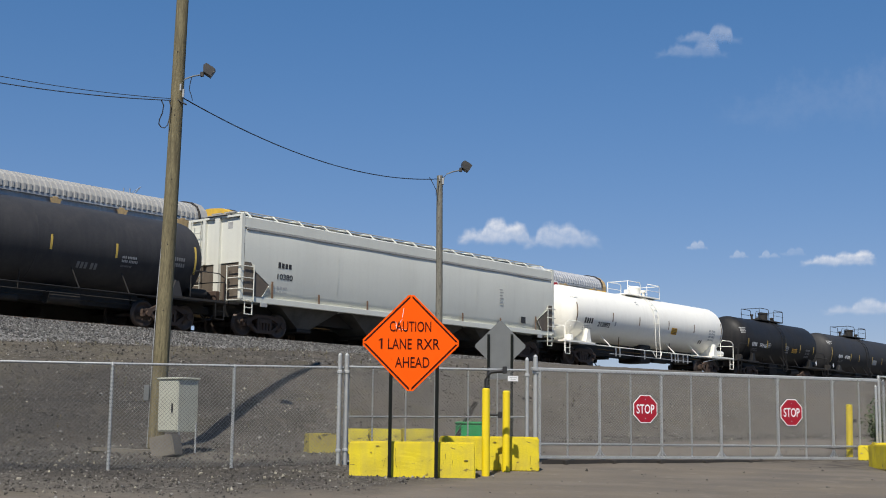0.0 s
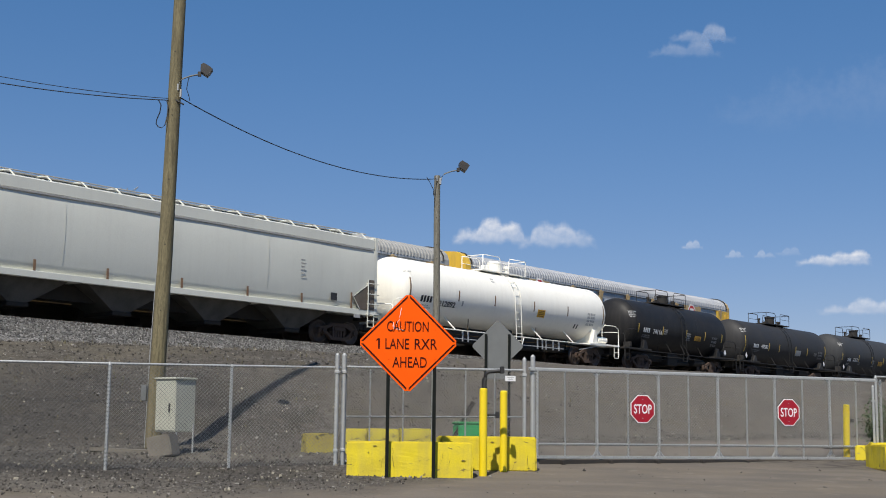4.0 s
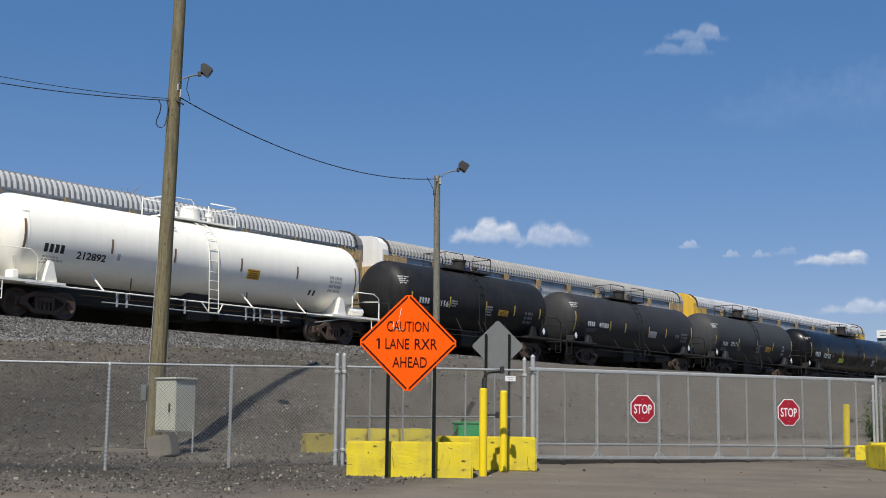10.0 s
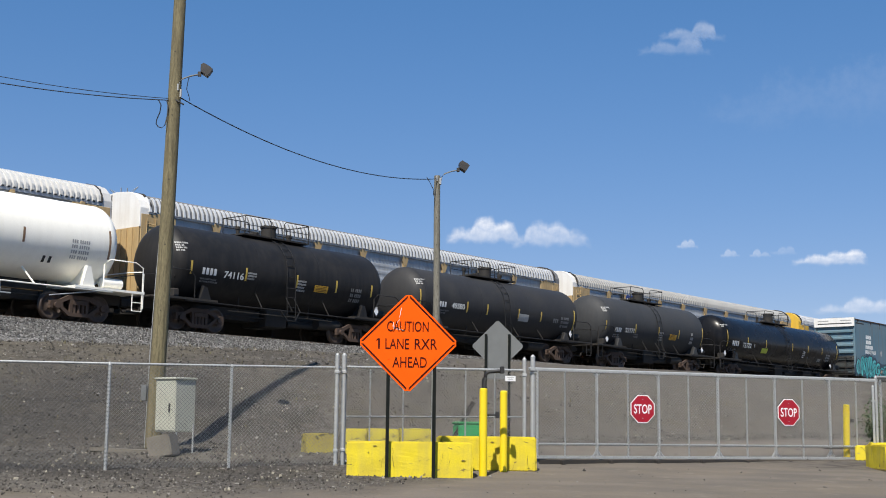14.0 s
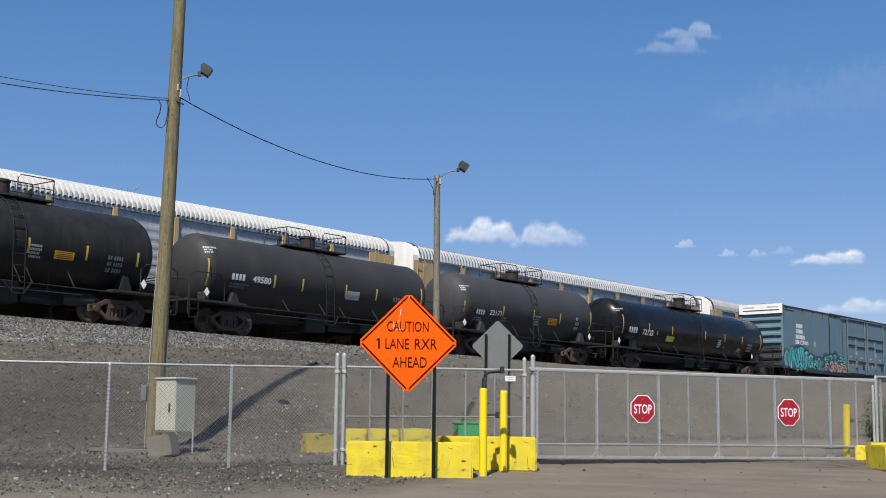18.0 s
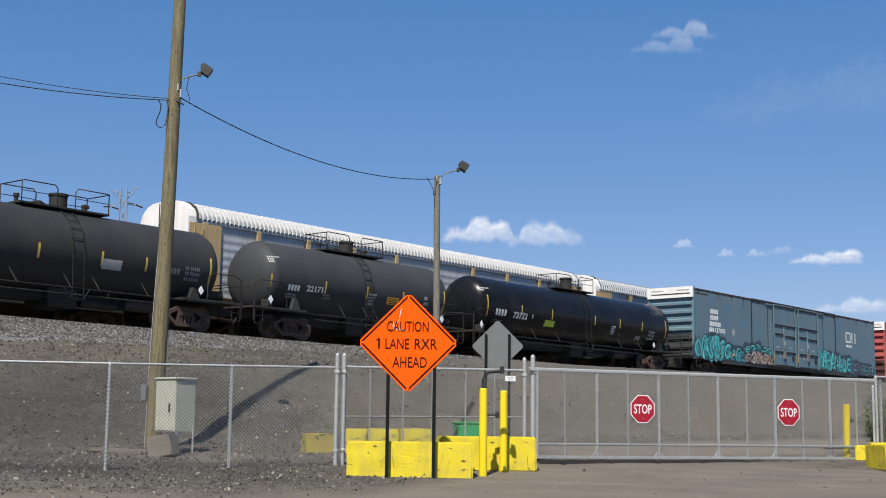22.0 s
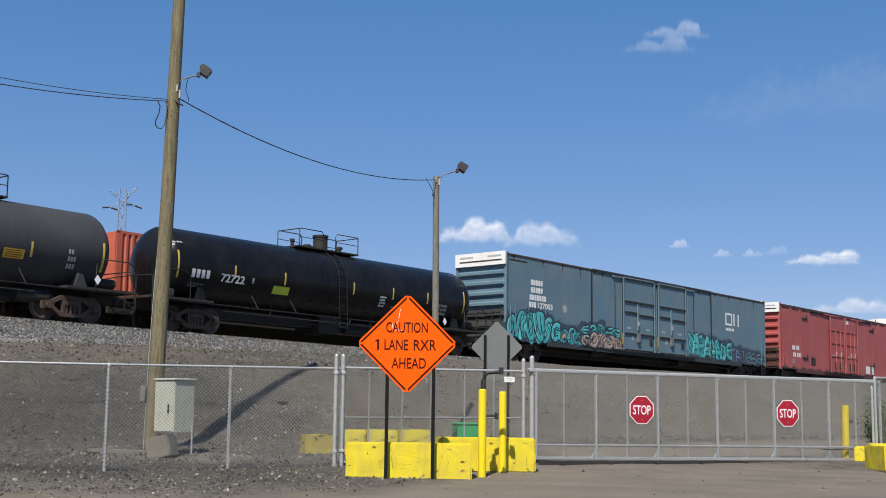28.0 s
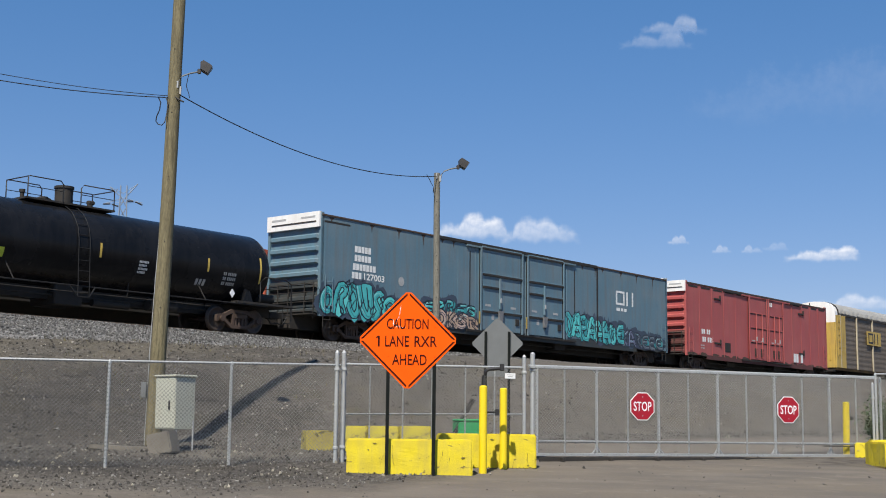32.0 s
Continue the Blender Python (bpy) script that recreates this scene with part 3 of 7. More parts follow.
def build_tracks():
    """Ballast bed, sleepers and rails of the two tracks."""
    m = pose(0, 0, 0, 0, 0, TURN)
    b = Build()
    prof = [(31.4, 3.56), (32.6, 3.9), (33.4, 4.12), (34.2, 4.34), (35.0, 4.58), (35.7, 4.66), (36.7, 4.64), (38.3, 4.64), (39.8, 4.6), (41.3, 4.64), (43.0, 4.64), (44.2, 4.6), (46.5, 3.9)]
    rows = []
    for i in range(760):
        s = -60 + i * 0.3 if i < 640 else 132 + (i - 640) * 4.0
        rows.append([(s, lat, z + (0.035 * noise.noise((s * 3.1, lat * 3.1, 0)) + 0.03 * noise.noise((s * 9, lat * 9, 5)))) for lat, z in prof])
    b.sheet(rows)
    ob = part("ballast", b, M_ballast, None, at=m)
    tagged(ob, "bed of crushed grey stone under the railway tracks", "ballast", kind="stuff")
    rail_profile = [(-0.07, 0), (0.07, 0), (0.07, 0.02), (0.012, 0.04), (0.012, 0.12), (0.036, 0.135), (0.036, 0.18), (-0.036, 0.18), (-0.036, 0.135), (-0.012, 0.12), (-0.012, 0.04), (-0.07, 0.02)]
    for centre, name in ((NEAR, "brown steel rails of the nearer railway track"), (FAR, "brown steel rails of the farther railway track")):
        tr = thing("railway_track", name, "railway track", m, kind="structure")
        for side in (-0.75, 0.75):
            part("rail", Build().prism([(centre + side + u, RAIL - 0.18 + v) for u, v in rail_profile], "x", -80, 500), M_railsteel, tr)
        t = Build()
        for i in range(560):
            s = -60 + i * 0.55
            t.box(s - 0.11, s + 0.11, centre - 1.3, centre + 1.3, 4.5, RAIL - 0.175)
        tagged(part("sleepers", t, M_wood, tr), kind="stuff")


build_tracks()


def stone(b, rng, x, y, z, r):
    rot = Euler((rng.random() * 6, rng.random() * 6, rng.random() * 6)).to_matrix()
    vs = [rot @ (Vector(v) * r * rng.uniform(0.65, 1.3)) for v in ((1, 0, 0), (-1, 0, 0), (0, 0.8, 0), (0, -0.8, 0), (0, 0, 0.7), (0, 0, -0.7))]
    b.add([v + Vector((x, y, z)) for v in vs], [(0, 2, 4), (2, 1, 4), (1, 3, 4), (3, 0, 4), (2, 0, 5), (1, 2, 5), (3, 1, 5), (0, 3, 5)])


def scatter_stones():
    """Stones lying about on the yard, the bank and the face of the ballast."""
    rng = random.Random(5)
    for name, label, material, count, lo, hi in (("loose_stones", "pale loose stones scattered on yard and bank", M_chip, 1300, 0.012, 0.056),
                                                 ("gravel", "brown and grey gravel scattered on yard and bank", M_loose_brown, 38000, 0.012, 0.056)):
        b = Build()
        for _ in range(count):
            y = 19 + 22 * rng.random() ** 1.2
            x = rng.uniform(-0.38, 0.36) * y
            if name == "loose_stones" and y > 26 and rng.random() < (0.3 if x < -2 else 0.6):
                continue
            worn = drive_mask(x, y)
            if rng.random() < (0.988 if worn > 0.3 and x > -2.8 else 1.15 * worn):
                continue
            r = lo + (hi - lo) * rng.random() ** 3 * (0.62 if name == "gravel" and y < 25.5 else 1.0)
            stone(b, rng, x, y, height(x, y) + r * 0.25, r)
        tagged(part(name, b, material), label, "stones", kind="stuff")
    b = Build()
    for _ in range(44000):
        s, t = rng.uniform(14, 62) if rng.random() < 0.6 else rng.uniform(62, 115), rng.random()
        lat = 31.6 + 4.0 * t
        z = max(3.56 + 0.283 * (lat - 31.4), height(*place(s, lat, 0).xy) - 0.02) if lat < 33.2 else 3.93 + 0.74 * min(1.0, (lat - 32.6) / 2.6)
        if lat < 32.7 and (lat - 31.6) * 1.2 < rng.random() + 0.5 * noise.noise((s * 0.4, lat * 0.8, 3)):
            continue
        p = place(s, lat, z)
        stone(b, rng, p.x, p.y, p.z + 0.012, rng.uniform(0.024, 0.054))
    tagged(part("ballast_stones", b, M_loose_grey), "broken grey stones on the face of the ballast", "ballast", kind="stuff")
    # dry weeds on the bank
    b = Build()
    for _ in range(1500):
        y = rng.uniform(29, 42)
        x = rng.uniform(-0.36, 0.34) * y
        a = toe(x, y)
        if a < 0.3 or noise.noise((x * 0.5, y * 0.5, 7)) < 0.05:
            continue
        z = height(x, y)
        for _ in range(4):
            w = rng.uniform(0, 6.28)
            l = rng.uniform(0.05, 0.16)
            dx, dy = math.cos(w) * l * 0.6, math.sin(w) * l * 0.6
            b.add([(x - dy * 0.08, y + dx * 0.08, z), (x + dy * 0.08, y - dx * 0.08, z), (x + dx, y + dy, z + l)], [(0, 1, 2)])
    ob = part("dry_weeds", b, mat("dry_weed", (0.17, 0.14, 0.07), 0.9, second=(0.10, 0.11, 0.045), scale=1, amount=0.7, bump=0))
    tagged(ob, "sparse dry weeds on the stony bank", "weeds", kind="stuff")


scatter_stones()


# ---- fences and the gate ----
def mesh_wires(b, length, z0, z1, pitch=0.072, r=0.0021, x0=0.0):
    """Diagonal wires of a chain-link panel in the xz plane, x from x0 to x0 + length."""
    h = z1 - z0
    n = int((length + h) / pitch)
    for sgn in (1, -1):
        for i in range(n + 1):
            a = i * pitch - h
            pa, pb = max(0.0, a), min(length, a + h)
            if pb - pa < 0.02:
                continue
            za, zb = z0 + (pa - a), z0 + (pb - a)
            if sgn < 0:
                za, zb = z0 + z1 - za, z0 + z1 - zb
            o = 0.003 * sgn
            vs = []
            for px, pz in ((pa, za), (pb, zb)):
                vs += [(x0 + px - r, o, pz + r * sgn), (x0 + px + r, o, pz - r * sgn), (x0 + px, o - 1.6 * r, pz)]
            b.add(vs, [(0, 1, 4, 3), (1, 2, 5, 4), (2, 0, 3, 5)])
    return b


def span_pose(p, q, za, zb):
    """Pose at p whose x axis runs to q; heights za and zb at the two ends."""
    d = Vector((q[0] - p[0], q[1] - p[1], zb - za))
    x = Vector((d.x, d.y, 0)).normalized()
    m = Matrix(((x.x, -x.y, 0, p[0]), (x.y, x.x, 0, p[1]), (0, 0, 1, za), (0, 0, 0, 1)))
    return m, Vector((d.x, d.y, 0)).length, (zb - za) / Vector((d.x, d.y, 0)).length


def shear(slope):
    m = Matrix.Identity(4)
    m[2][0] = slope
    return m


def fence_run(pts, h=1.9, label="", first_post=True, last_post=True, mid=False):
    """Chain-link fence through ground points: line posts, top rail, wire mesh."""
    fence = thing("chain_link_fence", label, "fence")
    for i, (x, y) in enumerate(pts):
        if (i == 0 and not first_post) or (i == len(pts) - 1 and not last_post):
            continue
        z = yard(x, y)
        post = part("post", Build().tube([(0, 0, -0.1), (0, 0, h - 0.02)], 0.03, 10), M_galv, fence, at=Matrix.Translation((x, y, z)))
        part("post_cap", Build().drum(0, 0, h - 0.03, h + 0.035, 0.036, 10, 0.012), M_galv, post)
    for p, q in zip(pts, pts[1:]):
        m, length, slope = span_pose(p, q, yard(*p), yard(*q))
        rail = Build().tube([(0, 0, h), (length, 0, h + slope * length)], 0.022, 8)
        part("top_rail", rail, M_galv, fence, at=m)
        w = mesh_wires(Build(), length, 0.03, h)
        me = w.mesh("wire_mesh", M_wire)
        me.transform(shear(slope))
        part("wire_mesh", me, M_wire, fence, "diamond wire mesh", at=m @ Matrix.Translation((0, -0.03, 0)))
    return fence


GATE_L, GATE_R = (1.93, 27.45), (9.75, 30.75)
fence_run([(-12.6, 21.2), (-9.7, 22.2), (-8.05, 22.75), (-5.88, 23.4), (-3.88, 24.42), (-1.95, 25.62)],
          h=1.865, label="galvanised chain-link fence before the railway bank", last_post=False)
fence_run([(10.15, 30.9), (11.2, 31.4), (13.0, 32.2), (15.5, 33.3)], label="galvanised chain-link fence beyond the sliding gate")


def tall_post(x, y, h, r=0.045, name="gate_post", label="stout galvanised gate post with a domed cap"):
    g = thing(name, label, "gate post", Matrix.Translation((x, y, yard(x, y))), group="gate posts")
    p = part("pipe", Build().tube([(0, 0, -0.1), (0, 0, h)], r, 14), M_galv, g)
    part("cap", Build().drum(0, 0, h, h + 0.05, r * 1.12, 14, r * 0.4), M_galv, g)
    for z in (0.25, h - 0.35):
        part("clamp", Build().box(-r * 1.25, r * 1.25, -r * 1.25, r * 1.25, z, z + 0.06, 0.01), M_galv, g)
    return g


tall_post(-2.02, 25.55, 2.1, 0.04)
tall_post(-1.90, 25.72, 2.1, 0.045)
tall_post(1.72, 27.42, 2.1, 0.04)
tall_post(1.90, 27.50, 2.16, 0.05)


def fixed_panel():
    """Framed chain-link panel between the fence and the sliding gate."""
    p, q = (-1.86, 25.75), (1.70, 27.42)
    m, length, slope = span_pose(p, q, yard(*p) + 0.04, yard(*q) + 0.04)
    g = thing("fence_panel", "framed chain-link fence panel with a middle rail", "fence panel", m)
    top = 1.84
    for name, z, r in (("top_rail", top, 0.026), ("middle_rail", top - 0.96, 0.018), ("bottom_rail", 0.02, 0.02)):
        part(name, Build().tube([(0, 0, z), (length, 0, z + slope * length)], r, 8), M_galv, g)
    for i, u in enumerate((0.0, 0.13, 0.31, 0.475, 0.66, 0.83, 1.0)):
        x = u * length
        part("upright", Build().tube([(x, 0, 0.02 + slope * x), (x, 0, top + slope * x)], 0.03 if u in (0.475,) else 0.017, 8), M_galv, g)
    me = mesh_wires(Build(), length, 0.03, top).mesh("wire_mesh", M_wire)
    me.transform(shear(slope))
    part("wire_mesh", me, M_wire, g, "diamond wire mesh", at=Matrix.Translation((0, -0.03, 0)))
    plate = thing("small_sign", "small white plate wired to the fence", "sign", m @ Matrix.Translation((length * 0.915, -0.05, 1.66 + slope * length)))
    part("plate", Build().box(-0.12, 0.12, -0.004, 0.004, -0.055, 0.055), M_sign_white, plate)
    for k, w in ((0.02, 0.08), (-0.015, 0.06)):
        part("print", Build().box(-w, w, -0.007, -0.005, k - 0.006, k + 0.006), M_mark_pale, plate)


fixed_panel()


def stop_sign(m):
    g = thing("stop_sign", "red octagonal stop sign fixed to the gate", "stop sign", m, group="stop signs")
    def octagon(r):
        return [(r * math.cos(math.pi / 8 + k * math.pi / 4) / math.cos(math.pi / 8), r * math.sin(math.pi / 8 + k * math.pi / 4) / math.cos(math.pi / 8)) for k in range(8)]
    part("plate", Build().prism(octagon(0.297), "y", -0.002, 0.002), M_sign_white, g, "white border plate")
    part("face", Build().prism(octagon(0.277), "y", -0.006, -0.003), M_sign_red, g)
    letters("STOP", 0.44, 0.20, M_sign_white, g, Matrix.Translation((0, -0.0085, 0.0)), "white capital letters", 0.014)
    for z in (0.2, -0.2):
        part("bolt", Build().disc_y(0, z, -0.012, -0.006, 0.012, 8), M_galv, g)


def sliding_gate():
    p, q = GATE_L, GATE_R
    m, length, _ = span_pose(p, q, 0.86, 0.86)
    g = thing("sliding_gate", "wide galvanised chain-link sliding gate, closed", "gate", m)
    top, rise = 1.80, 0.03
    part("top_rail", Build().box(-0.1, length + 0.5, -0.03, 0.03, top - 0.03, top + 0.035, 0.008), M_galv, g)
    part("track_rail", Build().tube([(-0.1, 0.07, top + 0.02), (length + 0.5, 0.07, top + 0.02)], 0.03, 8), M_galv, g)
    part("bottom_rail", Build().box(0, length, -0.03, 0.03, -0.03, 0.035, 0.008), M_galv, g)
    part("lower_rail", Build().tube([(0, 0, 0.27), (length, 0, 0.27)], 0.026, 8), M_galv, g)
    n = 11
    for i in range(n + 1):
        x = 0.06 + (length - 0.1) * i / n - (0.11 if i else 0.0)
        stout = i % 2 == 0
        part("upright", Build().tube([(x, 0, 0), (x, 0, top)], 0.034 if stout else 0.02, 8), M_galv, g)
        if stout and 0 < i:
            for s in (-1, 1):
                part("foot_brace", Build().tube([(x + s * 0.11, 0, 0.01), (x, 0, 0.16)], 0.022, 6), M_galv, g)
                part("head_brace", Build().tube([(x + s * 0.09, 0, top - 0.02), (x, 0, top - 0.12)], 0.012, 6), M_galv, g)
        part("tie", Build().box(x - 0.03, x + 0.03, -0.03, -0.02, 0.25, 0.29), M_galv, g)
    for i in range(0, n - 1, 2):
        xa, xb = 0.06 + (length - 0.1) * i / n, 0.06 + (length - 0.1) * (i + 2) / n
        part("diagonal_rod", Build().tube([(xa, 0.02, 0.05), (xb, 0.02, top - 0.1)], 0.003, 5), M_wire, g)
    me = mesh_wires(Build(), length, 0.0, top).mesh("wire_mesh", M_wire)
    part("wire_mesh", me, M_wire, g, "diamond wire mesh", at=Matrix.Translation((0, -0.03, 0)))
    guide = thing("gate_track", "dark steel guide rail along the gate on the ground", "gate track", m @ Matrix.Translation((0, -0.42, -0.02)))
    part("rail", Build().box(-0.1, length + 0.2, -0.012, 0.012, -0.11, -0.02), M_steel, guide)
    for k in range(8):
        xa = 0.4 + k * (length - 0.6) / 7
        part("tie", Build().box(xa - 0.035, xa + 0.035, -0.14, 0.1, -0.12, -0.03, 0.008), M_steel, guide)
    bar = part("latch_bar", Build().tube([(length * 0.86, -0.08, 0.22), (length * 1.0, -0.08, 0.22)], 0.014, 6), M_steel, g)
    for i, z in ((3.27, 1.03), (8.27, 1.02)):
        stop_sign(m @ Matrix.Translation((0.06 + (length - 0.1) * i / n, -0.075, z)))


sliding_gate()
tall_post(10.02, 30.72, 1.66, 0.03)
tall_post(10.32, 31.1, 1.78, 0.032)


# ---- blocks, bollards and signs at the gate ----
def concrete_block(x, y, length, h, depth, turn, label, seed=0, paint=None, chips=4, tilt=0.0, z=None):
    paint = paint or M_yellow
    g = thing("concrete_block", label, "concrete block", pose(x, y, (yard(x, y) if z is None else z) - 0.015, 0, tilt, turn), group="barrier blocks")
    rng = random.Random(seed)
    bm = bmesh.new()
    bmesh.ops.create_cube(bm, size=1)
    for v in bm.verts:
        v.co = Vector((v.co.x * length, v.co.y * depth + depth / 2, (v.co.z + 0.5) * h))
    bmesh.ops.subdivide_edges(bm, edges=bm.edges[:], cuts=9, use_grid_fill=True)
    bmesh.ops.bevel(bm, geom=[e for e in bm.edges if len(e.link_faces) == 2 and e.calc_face_angle() > 0.7], offset=0.028, segments=2, affect="EDGES")
    for v in bm.verts:
        w = noise.noise(v.co * 3.1 + Vector((seed, 0, 0)))
        v.co += Vector((0.016 * w, 0.010 * noise.noise(v.co * 4 + Vector((seed, 5, 0))), 0.010 * noise.noise(v.co * 3 + Vector((seed, 9, 0))) if v.co.z > 0.05 else 0))
    me = bpy.data.meshes.new("block")
    bm.to_mesh(me)
    bm.free()
    me.materials.append(paint)
    part("block", me, paint, g)
    for _ in range(chips):
        cx, cz = rng.uniform(-0.45, 0.45) * length, rng.choice((rng.uniform(0.03, 0.12), rng.uniform(0.1, 0.9))) * h
        w, t = rng.uniform(0.012, 0.045), rng.uniform(0.006, 0.018)
        out = [(cx + w * math.cos(a) * rng.uniform(0.6, 1.1), cz + t * math.sin(a) * rng.uniform(0.6, 1.2)) for a in [k * 0.7 for k in range(9)]]
        part("chip", Build().prism(out, "y", -0.0125, 0.02), M_chip if rng.random() < 0.2 else M_grime, g, "patch of bare dirty concrete")
    if chips:
        b = Build()
        x = -length / 2 + 0.03
        while x < length / 2 - 0.08:       # crumbled foot of the face
            w = rng.uniform(0.05, 0.2)
            if rng.random() < 0.6:
                w = min(w, length / 2 - 0.03 - x)
                b.prism([(x, 0.0), (x + w, 0.0), (x + w * 0.9, rng.uniform(0.01, 0.03)), (x + w * 0.5, rng.uniform(0.02, 0.05)), (x + w * 0.1, rng.uniform(0.01, 0.03))], "y", -0.0125, 0.02)
            x += w
        tagged(part("worn_foot", b, M_grime, g, "crumbled dirty foot"), kind="stuff")
        for q in range(chips + 2):
            cx, cz = rng.uniform(0.1, 0.47) * length * (1 if q % 3 else -1), rng.uniform(0.2, 0.9) * h
            dx, dz = rng.uniform(-0.05, 0.05), rng.choice((-1, 1)) * rng.uniform(0.02, 0.05)
            pts = [(cx, cz)]
            for _ in range(rng.randint(3, 6)):
                px, pz = pts[-1][0] + dx + rng.uniform(-0.02, 0.02), pts[-1][1] + dz + rng.uniform(-0.02, 0.02)
                if abs(px) > 0.48 * length or not 0.03 < pz < h - 0.03:
                    break
                pts.append((px, pz))
            if len(pts) < 3:
                continue
            crack = Build()
            crack.sheet([[(px - 0.003, -0.017, pz - 0.004), (px + 0.003, -0.017, pz + 0.004)] for px, pz in pts])
            part("crack", crack, M_grime, g, "dark crack")
    return g


concrete_block(-0.54, 23.58, 2.24, 0.67, 0.6, 3.5, "yellow-painted concrete barrier block with chipped corners", 1, chips=3, z=0.515)
concrete_block(0.92, 25.20, 1.85, 0.66, 0.6, 10, "yellow-painted concrete barrier block behind the bollards", 2, chips=3)
concrete_block(-1.80, 28.2, 0.46, 0.56, 0.55, 10, "dusty yellow concrete block behind the fence", 3, M_yellow_dusty, chips=3)
concrete_block(-1.22, 28.3, 0.66, 0.57, 0.55, 12, "dusty yellow concrete block behind the fence", 4, M_yellow_dusty, chips=4)
concrete_block(-0.52, 28.42, 0.66, 0.58, 0.55, 11, "dusty yellow concrete block behind the fence", 5, M_yellow_dusty, chips=5)
concrete_block(-2.55, 28.3, 0.62, 0.44, 0.5, 20, "grimy yellow concrete block beside the fence post", 6, M_yellow_old, chips=2)
concrete_block(9.12, 27.95, 1.35, 0.52, 0.6, -90, "yellow-painted concrete block at the gate's end", 7, chips=2)
concrete_block(10.3, 28.1, 0.9, 0.46, 0.7, 15, "yellow-painted concrete block at the gate's end", 8, chips=2)
concrete_block(9.62, 30.2, 0.4, 0.36, 0.5, -15, "yellow-painted concrete block behind the bollard", 9, chips=4)
concrete_block(10.15, 30.4, 0.6, 0.42, 0.6, -10, "yellow-painted concrete block behind the bollard", 10, chips=4)
concrete_block(-5.56, 26.4, 0.50, 0.44, 0.45, -14, "tilted broken lump of dirty concrete", 11, M_concrete, chips=0, tilt=-12)
concrete_block(-6.5, 27.2, 1.35, 0.09, 0.6, 8, "low dirty concrete footing beside the pole", 12, M_concrete, chips=0, tilt=3)


def bollard(x, y, h, r=0.073, lean=0.0, hole=False):
    g = thing("bollard", "yellow-painted steel pipe bollard", "bollard", pose(x, y, yard(x, y) - 0.02, 0, lean, 0), group="bollards")
    part("pipe", Build().tube([(0, 0, 0), (0, 0, h)], r, 20, True), M_yellow_pipe, g)
    part("cap", Build().drum(0, 0, h, h + 0.02, r * 0.98, 20, r * 0.7), M_yellow_pipe, g)
    return g


first = bollard(0.77, 24.2, 1.58)
part("bent_pipe", Build().tube([(0, 0.0, 1.56), (0, 0, 1.76), (0.03, 0, 1.85), (0.1, 0, 1.90), (0.34, 0, 1.92)], 0.035, 10), M_black_plastic, first, "bent black conduit")
part("conduit_end", Build().box(0.30, 0.38, -0.05, 0.05, 1.87, 2.0, 0.01), M_black_plastic, first)
part("latch_arm", Build().tube([(0.06, 0.0, 1.12), (0.26, 0.02, 1.12)], 0.02, 8), M_black_plastic, first)
part("latch_head", Build().box(0.22, 0.29, -0.04, 0.06, 1.06, 1.18, 0.01), M_black_plastic, first)
bollard(1.18, 25.05, 1.52, 0.07)
third = bollard(9.38, 30.75, 1.24, 0.075, 1.0)
part("hinge", Build().box(0.07, 0.16, -0.04, 0.04, 0.85, 0.93, 0.01), M_black_plastic, third)


